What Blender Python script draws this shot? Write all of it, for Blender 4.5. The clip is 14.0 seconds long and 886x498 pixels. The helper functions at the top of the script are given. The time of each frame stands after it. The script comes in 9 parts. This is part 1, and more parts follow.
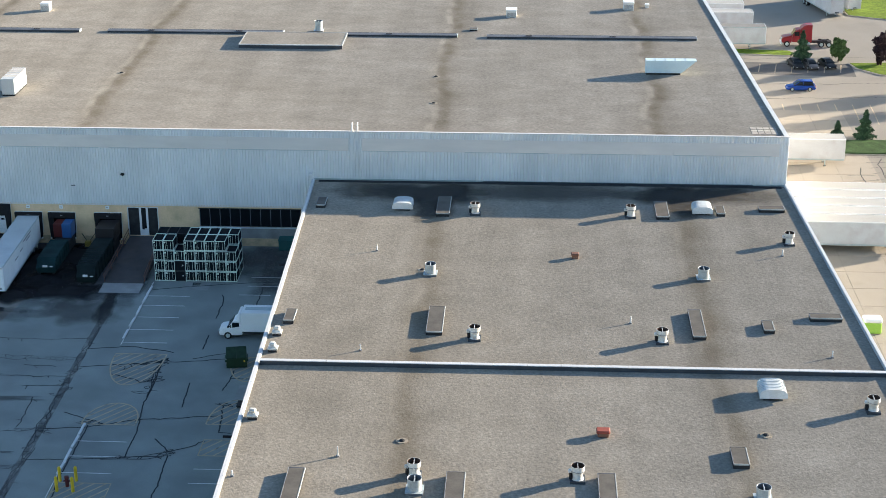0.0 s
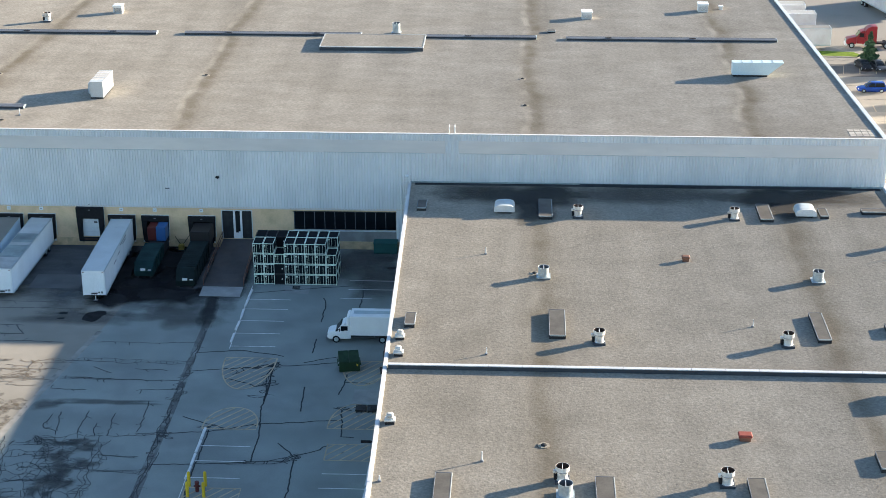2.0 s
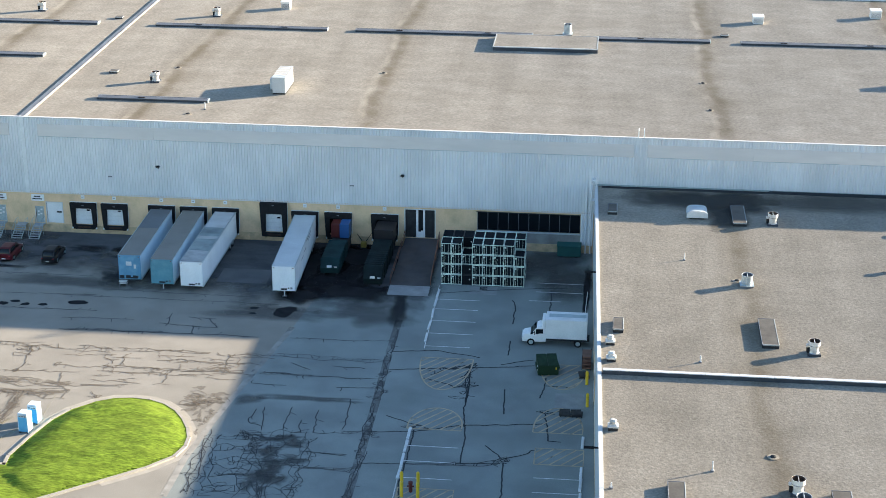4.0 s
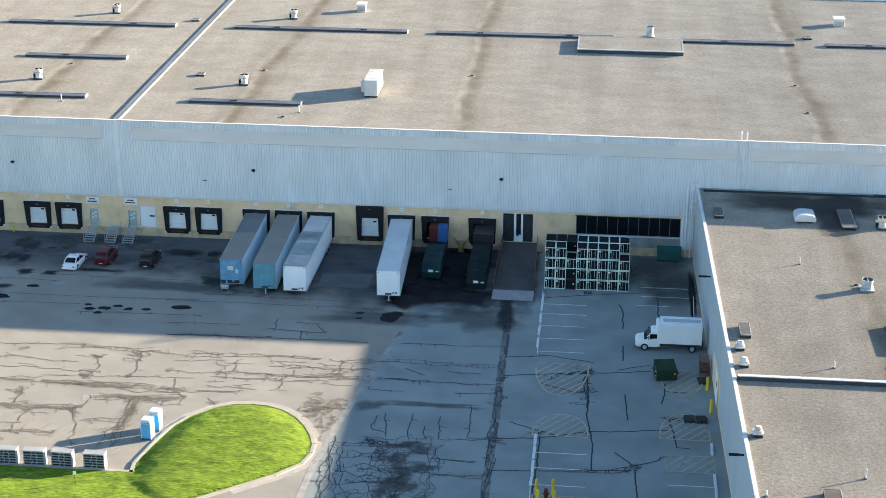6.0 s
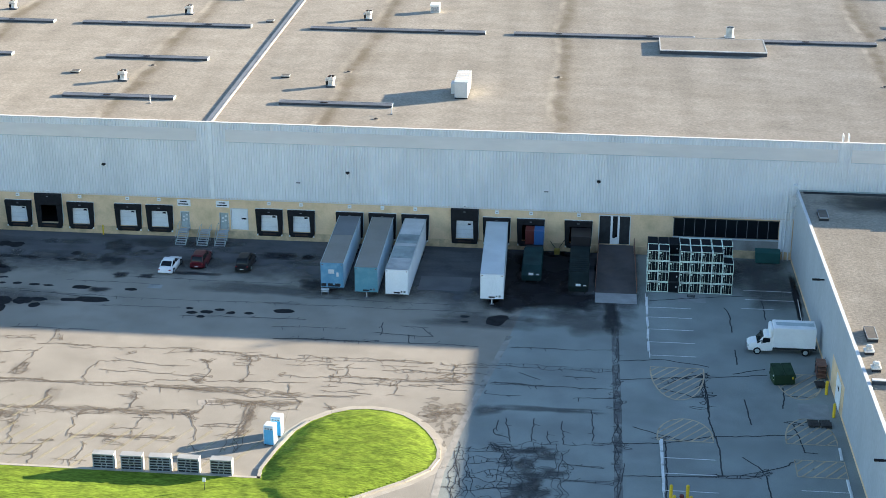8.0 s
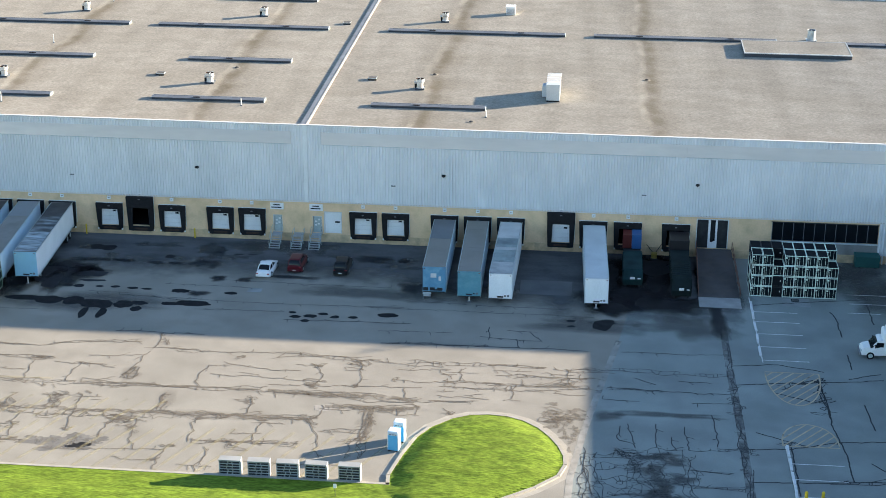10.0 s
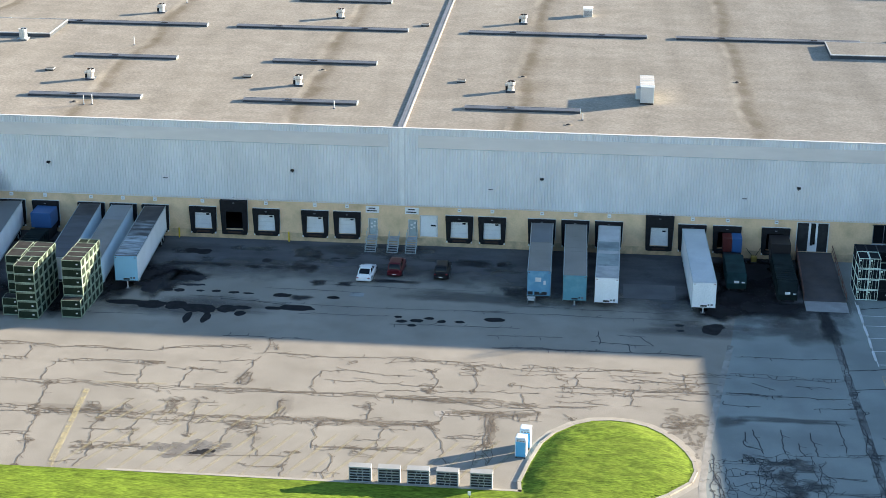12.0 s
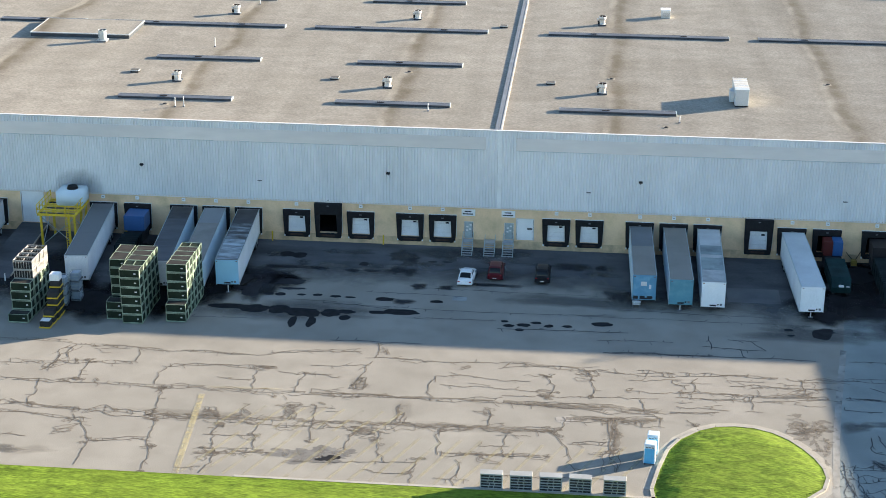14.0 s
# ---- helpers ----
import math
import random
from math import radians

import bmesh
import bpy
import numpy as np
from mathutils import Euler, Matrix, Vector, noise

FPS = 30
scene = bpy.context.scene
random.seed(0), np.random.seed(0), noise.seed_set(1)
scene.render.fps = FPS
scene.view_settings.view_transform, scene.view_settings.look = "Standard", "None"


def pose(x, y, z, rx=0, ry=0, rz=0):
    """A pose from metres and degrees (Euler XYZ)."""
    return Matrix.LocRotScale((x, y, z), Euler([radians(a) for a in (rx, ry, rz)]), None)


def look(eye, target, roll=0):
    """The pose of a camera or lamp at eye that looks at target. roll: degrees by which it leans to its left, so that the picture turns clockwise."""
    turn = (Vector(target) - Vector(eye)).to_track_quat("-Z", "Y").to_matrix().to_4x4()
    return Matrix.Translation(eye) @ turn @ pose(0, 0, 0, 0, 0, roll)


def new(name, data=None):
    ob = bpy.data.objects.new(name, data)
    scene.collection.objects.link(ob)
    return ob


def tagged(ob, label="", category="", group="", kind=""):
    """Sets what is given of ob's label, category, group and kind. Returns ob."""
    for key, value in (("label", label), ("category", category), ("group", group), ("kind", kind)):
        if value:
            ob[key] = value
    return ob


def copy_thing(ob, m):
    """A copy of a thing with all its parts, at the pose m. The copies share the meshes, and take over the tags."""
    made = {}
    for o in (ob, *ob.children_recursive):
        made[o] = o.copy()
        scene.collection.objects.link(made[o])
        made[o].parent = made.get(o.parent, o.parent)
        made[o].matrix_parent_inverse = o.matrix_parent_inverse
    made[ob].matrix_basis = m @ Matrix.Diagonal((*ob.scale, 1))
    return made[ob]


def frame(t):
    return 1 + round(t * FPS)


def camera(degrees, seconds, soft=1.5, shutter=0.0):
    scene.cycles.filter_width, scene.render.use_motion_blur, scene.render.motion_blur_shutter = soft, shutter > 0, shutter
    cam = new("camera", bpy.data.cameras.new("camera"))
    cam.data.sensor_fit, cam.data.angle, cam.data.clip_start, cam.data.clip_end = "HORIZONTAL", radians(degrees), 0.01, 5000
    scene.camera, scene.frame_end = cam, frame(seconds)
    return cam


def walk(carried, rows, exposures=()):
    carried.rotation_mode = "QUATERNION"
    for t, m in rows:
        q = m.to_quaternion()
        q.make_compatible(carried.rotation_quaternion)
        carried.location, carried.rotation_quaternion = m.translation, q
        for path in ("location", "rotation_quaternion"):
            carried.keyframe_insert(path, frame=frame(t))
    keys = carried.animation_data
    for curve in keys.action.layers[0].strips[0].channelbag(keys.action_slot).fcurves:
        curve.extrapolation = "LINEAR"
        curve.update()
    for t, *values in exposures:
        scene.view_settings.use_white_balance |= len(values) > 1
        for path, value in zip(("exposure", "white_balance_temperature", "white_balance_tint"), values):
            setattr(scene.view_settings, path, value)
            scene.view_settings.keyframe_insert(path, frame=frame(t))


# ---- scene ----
cam = camera(30.0, 14.0, soft=0.87)
# seconds, eye, yaw to the left, pitch, roll (degrees)
PATH = [
    (0, (25.32, -186.37, 74.36), 3.098, -21.721, -0.183),
    (0.5, (22.22, -186.32, 74.43), 3.022, -21.719, -0.130),
    (1, (19.19, -186.28, 74.45), 2.986, -21.715, -0.164),
    (1.5, (16.19, -186.28, 74.43), 2.952, -21.706, -0.184),
    (2, (13.15, -186.36, 74.42), 2.908, -21.696, -0.186),
    (2.5, (9.97, -186.40, 74.42), 2.824, -21.700, -0.150),
    (3, (6.79, -186.46, 74.41), 2.730, -21.698, -0.138),
    (3.3, (4.86, -186.38, 74.37), 2.602, -21.701, -0.133),
    (3.4, (4.22, -186.35, 74.36), 2.660, -21.702, -0.131),
    (3.5, (3.57, -186.33, 74.34), 2.847, -21.703, -0.130),
    (3.6, (2.99, -186.29, 74.32), 3.445, -21.703, -0.069),
    (3.7, (2.41, -186.26, 74.31), 4.363, -21.704, -0.009),
    (3.8, (1.83, -186.22, 74.29), 5.075, -21.704, 0.051),
    (3.9, (1.25, -186.19, 74.28), 5.602, -21.704, 0.111),
    (4, (0.67, -186.15, 74.26), 5.891, -21.704, 0.172),
    (4.1, (0.06, -186.14, 74.24), 5.980, -21.702, 0.172),
    (4.2, (-0.56, -186.13, 74.23), 5.973, -21.699, 0.173),
    (6.5, (-14.62, -185.89, 73.86), 5.728, -21.641, 0.184),
    (7, (-17.75, -185.83, 73.78), 5.650, -21.641, 0.209),
    (7.5, (-20.82, -185.73, 73.77), 5.601, -21.655, 0.188),
    (8, (-23.83, -185.75, 73.77), 5.568, -21.657, 0.190),
    (10.5, (-38.68, -185.73, 73.51), 5.454, -21.588, 0.292),
    (11, (-41.64, -185.75, 73.51), 5.445, -21.582, 0.280),
    (11.5, (-44.58, -185.69, 73.50), 5.446, -21.592, 0.271),
    (12, (-47.55, -185.57, 73.48), 5.427, -21.611, 0.259),
    (12.5, (-50.53, -185.60, 73.50), 5.401, -21.623, 0.321),
    (13, (-53.50, -185.51, 73.52), 5.385, -21.643, 0.323),
    (13.5, (-56.45, -185.42, 73.46), 5.373, -21.639, 0.334),
    (14, (-59.46, -185.35, 73.42), 5.341, -21.633, 0.323),
]


def aim(eye, yaw, pitch, roll):
    y, p = radians(yaw), radians(pitch)
    ahead = Vector((-math.sin(y) * math.cos(p), math.cos(y) * math.cos(p), math.sin(p)))
    return look(eye, Vector(eye) + 50 * ahead, roll)


walk(cam, [(t, aim(eye, yaw, pitch, roll)) for t, eye, yaw, pitch, roll in PATH], exposures=[(0.0, 2.10, 6560, 9.0), (1.0, 2.235, 6560, 9.0), (2.0, 2.275, 6560, 9.0), (4.0, 2.42, 6570, 9.0), (7.5, 2.47, 6580, 9.0), (11.0, 2.40, 6560, 9.0), (14.0, 2.33, 6550, 9.0)])

# ---- daylight: a low morning sun from behind the long building ----
SUN = Vector((4.0, 1.94, 1.0)).normalized()
world = bpy.data.worlds.new("sky")
scene.world = world
world.use_nodes = True
wn = world.node_tree.nodes
sky = wn.new("ShaderNodeTexSky")
sky.sky_type = "NISHITA"
sky.sun_disc = False
sky.sun_elevation = math.asin(SUN.z)
sky.sun_rotation = math.atan2(SUN.x, SUN.y)
sky.air_density, sky.dust_density, sky.ozone_density = 1.0, 0.4, 2.5
wn["Background"].inputs["Strength"].default_value = 0.072
world.node_tree.links.new(sky.outputs[0], wn["Background"].inputs["Color"])
sun = new("sun", bpy.data.lights.new("sun", "SUN"))
sun.data.energy, sun.data.angle, sun.data.color = 5.0, radians(0.55), (1.0, 0.86, 0.68)
sun.matrix_world = look((60, 60, 120), Vector((60, 60, 120)) - SUN)

# ---- materials ----
def mat(name, col, rough=0.75, metal=0.0, var=0.12, scale=1.0, fine=12.0, fvar=0.08, bump=0.15, stretch=(1, 1, 1), spec=0.35, dirt=None, dirt_amount=0.4, dirt_scale=0.5, per_object=0.0, per_island=0.0):
    m = bpy.data.materials.new(name)
    m.use_nodes = True
    n, l = m.node_tree.nodes, m.node_tree.links
    b = n["Principled BSDF"]
    b.inputs["Roughness"].default_value, b.inputs["Metallic"].default_value = rough, metal
    b.inputs["Specular IOR Level"].default_value = spec
    b.inputs["Diffuse Roughness"].default_value = 0.3
    geo = n.new("ShaderNodeNewGeometry")
    mp = n.new("ShaderNodeMapping")
    mp.inputs["Scale"].default_value = stretch
    l.new(geo.outputs["Position"], mp.inputs["Vector"])

    def noise_at(s, detail=4.0):
        t = n.new("ShaderNodeTexNoise")
        t.inputs["Scale"].default_value, t.inputs["Detail"].default_value = s, detail
        l.new(mp.outputs["Vector"], t.inputs["Vector"])
        return t.outputs["Fac"]

    def span(fac, lo, hi, a=0.3, c=0.7):
        r = n.new("ShaderNodeMapRange")
        r.inputs["From Min"].default_value, r.inputs["From Max"].default_value = a, c
        r.inputs["To Min"].default_value, r.inputs["To Max"].default_value = lo, hi
        l.new(fac, r.inputs["Value"])
        return r.outputs["Result"]

    def times(x, y):
        t = n.new("ShaderNodeMath")
        t.operation = "MULTIPLY"
        l.new(x, t.inputs[0]), l.new(y, t.inputs[1])
        return t.outputs[0]

    f = noise_at(fine, 3.0)
    k = times(span(noise_at(scale), 1 - var, 1 + var), span(f, 1 - fvar, 1 + fvar))
    if per_object:
        oi = n.new("ShaderNodeObjectInfo")
        k = times(k, span(oi.outputs["Random"], 1 - per_object, 1 + per_object, 0, 1))
    if per_island:
        k = times(k, span(geo.outputs["Random Per Island"], 1 - per_island, 1 + per_island, 0, 1))
    v = n.new("ShaderNodeVectorMath")
    v.operation = "SCALE"
    v.inputs[0].default_value = col
    l.new(k, v.inputs["Scale"])
    out = v.outputs["Vector"]
    if dirt:
        mx = n.new("ShaderNodeMix")
        mx.data_type = "RGBA"
        l.new(span(noise_at(dirt_scale, 6.0), 0.0, dirt_amount, 0.45, 0.72), mx.inputs["Factor"])
        l.new(out, mx.inputs[6])
        mx.inputs[7].default_value = (*dirt, 1)
        out = mx.outputs[2]
    l.new(out, b.inputs["Base Color"])
    if bump:
        bp = n.new("ShaderNodeBump")
        bp.inputs["Strength"].default_value, bp.inputs["Distance"].default_value = bump, 0.05
        l.new(f, bp.inputs["Height"])
        l.new(bp.outputs["Normal"], b.inputs["Normal"])
    return m


def roof_gravel(name, col, valleys, pitch, drift, jump=0.0, stretch=(1, 1, 1), width=3.2, core=0.5, wide=0.3, bump=0.9, older=None, tint=(0.90, 0.92, 0.955), washed=0.6):
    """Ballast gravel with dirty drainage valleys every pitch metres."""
    m = mat(name, col, rough=0.95, var=0.1, scale=0.3, fine=3.0, fvar=0.16, bump=bump, stretch=stretch, spec=0.03, dirt=(col[0] * 0.72, col[1] * 0.7, col[2] * 0.66), dirt_amount=0.3, dirt_scale=0.06)
    n, l = m.node_tree.nodes, m.node_tree.links
    b = n["Principled BSDF"]
    before = b.inputs["Base Color"].links[0].from_socket
    geo = n.new("ShaderNodeNewGeometry")
    sep = n.new("ShaderNodeSeparateXYZ")
    l.new(geo.outputs["Position"], sep.inputs[0])

    def op(kind, a, c, third=None):
        t = n.new("ShaderNodeMath")
        t.operation = kind
        for i, x in enumerate((a, c) if third is None else (a, c, third)):
            if isinstance(x, (int, float)):
                t.inputs[i].default_value = x
            else:
                l.new(x, t.inputs[i])
        return t.outputs[0]

    def noise_at(s, detail):
        t = n.new("ShaderNodeTexNoise")
        t.inputs["Scale"].default_value, t.inputs["Detail"].default_value = s, detail
        l.new(geo.outputs["Position"], t.inputs["Vector"])
        return t.outputs["Fac"]

    def span(x, a, c, lo, hi, smooth=False):
        r = n.new("ShaderNodeMapRange")
        if smooth:
            r.interpolation_type = "SMOOTHSTEP"
        for key, value in (("From Min", a), ("From Max", c), ("To Min", lo), ("To Max", hi)):
            r.inputs[key].default_value = value
        l.new(x, r.inputs["Value"])
        return r.outputs["Result"]

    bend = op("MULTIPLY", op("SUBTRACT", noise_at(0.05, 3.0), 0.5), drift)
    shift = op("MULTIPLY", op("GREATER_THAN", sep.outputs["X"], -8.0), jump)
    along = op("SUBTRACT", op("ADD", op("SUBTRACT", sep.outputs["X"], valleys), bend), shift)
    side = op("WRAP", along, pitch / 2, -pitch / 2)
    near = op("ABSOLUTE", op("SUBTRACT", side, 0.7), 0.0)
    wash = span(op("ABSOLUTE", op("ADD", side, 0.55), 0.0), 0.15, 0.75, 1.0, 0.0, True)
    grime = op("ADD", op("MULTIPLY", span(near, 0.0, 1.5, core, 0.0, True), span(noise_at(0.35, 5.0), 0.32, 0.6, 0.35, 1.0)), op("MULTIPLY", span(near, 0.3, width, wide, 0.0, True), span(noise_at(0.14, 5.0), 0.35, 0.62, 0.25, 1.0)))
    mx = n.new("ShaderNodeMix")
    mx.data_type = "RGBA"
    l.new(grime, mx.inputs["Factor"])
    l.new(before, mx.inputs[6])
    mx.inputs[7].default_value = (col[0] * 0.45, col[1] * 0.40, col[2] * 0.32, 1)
    pale = n.new("ShaderNodeMix")
    pale.data_type = "RGBA"
    l.new(op("MULTIPLY", wash, span(noise_at(0.22, 4.0), 0.4, 0.62, 0.0, washed)), pale.inputs["Factor"])
    l.new(mx.outputs[2], pale.inputs[6])
    pale.inputs[7].default_value = (col[0] * 1.3, col[1] * 1.28, col[2] * 1.22, 1)
    tone = pale.outputs[2]
    if older:
        # a greyer, older spread of gravel to the east
        old = n.new("ShaderNodeMix")
        old.data_type, old.blend_type = "RGBA", "MULTIPLY"
        l.new(span(op("ADD", sep.outputs["X"], op("MULTIPLY", op("SUBTRACT", noise_at(0.03, 3.0), 0.5), 40.0)), older[0], older[1], 0.0, 1.0, True), old.inputs["Factor"])
        l.new(tone, old.inputs[6])
        old.inputs[7].default_value = (*tint, 1)
        tone = old.outputs[2]
    # raked lanes that run with the fall of the roof
    mp = n.new("ShaderNodeMapping")
    mp.inputs["Scale"].default_value = (1.0, 0.09, 1.0)
    mp.inputs["Rotation"].default_value = (0, 0, 0.12)
    l.new(geo.outputs["Position"], mp.inputs["Vector"])
    lane = n.new("ShaderNodeTexNoise")
    lane.inputs["Scale"].default_value, lane.inputs["Detail"].default_value = 0.28, 4.0
    l.new(mp.outputs["Vector"], lane.inputs["Vector"])
    lanes = span(lane.outputs["Fac"], 0.32, 0.7, 0.92, 1.1)
    # loose stones: fine relief over the drifts
    bn = b.inputs["Normal"].links[0].from_node
    mixed = op("ADD", op("MULTIPLY", noise_at(2.1, 2.0), 0.45), op("MULTIPLY", noise_at(5.2, 3.0), 0.75))
    l.new(mixed, bn.inputs["Height"])
    b.inputs["Diffuse Roughness"].default_value = 0.6
    # pebble speckle
    k = op("MULTIPLY", span(noise_at(6.5, 2.0), 0.3, 0.7, 0.91, 1.1), span(noise_at(3.2, 1.0), 0.3, 0.7, 0.93, 1.07))
    sc = n.new("ShaderNodeVectorMath")
    sc.operation = "SCALE"
    l.new(tone, sc.inputs[0])
    l.new(op("MULTIPLY", k, lanes), sc.inputs["Scale"])
    l.new(sc.outputs["Vector"], b.inputs["Base Color"])
    return m


def soft_edged(m, strength=1.0):
    """Lets a stain fade out towards its rim by the attribute fade."""
    n, l = m.node_tree.nodes, m.node_tree.links
    at = n.new("ShaderNodeAttribute")
    at.attribute_name = "fade"
    geo = n.new("ShaderNodeNewGeometry")
    t = n.new("ShaderNodeTexNoise")
    t.inputs["Scale"].default_value, t.inputs["Detail"].default_value = 0.5, 4.0
    l.new(geo.outputs["Position"], t.inputs["Vector"])
    a = n.new("ShaderNodeMath")
    a.operation = "MULTIPLY_ADD"
    l.new(at.outputs["Fac"], a.inputs[0])
    a.inputs[1].default_value = 1.25
    l.new(t.outputs["Fac"], a.inputs[2])
    r = n.new("ShaderNodeMapRange")
    r.inputs["From Min"].default_value, r.inputs["From Max"].default_value = 0.55, 1.55
    r.inputs["To Max"].default_value = strength
    l.new(a.outputs[0], r.inputs["Value"])
    l.new(r.outputs["Result"], n["Principled BSDF"].inputs["Alpha"])
    return m


def glass_mat(name, col=(0.008, 0.011, 0.014)):
    m = bpy.data.materials.new(name)
    m.use_nodes = True
    b = m.node_tree.nodes["Principled BSDF"]
    b.inputs["Base Color"].default_value = (*col, 1)
    b.inputs["Roughness"].default_value = 0.06
    b.inputs["Specular IOR Level"].default_value = 0.3
    return m


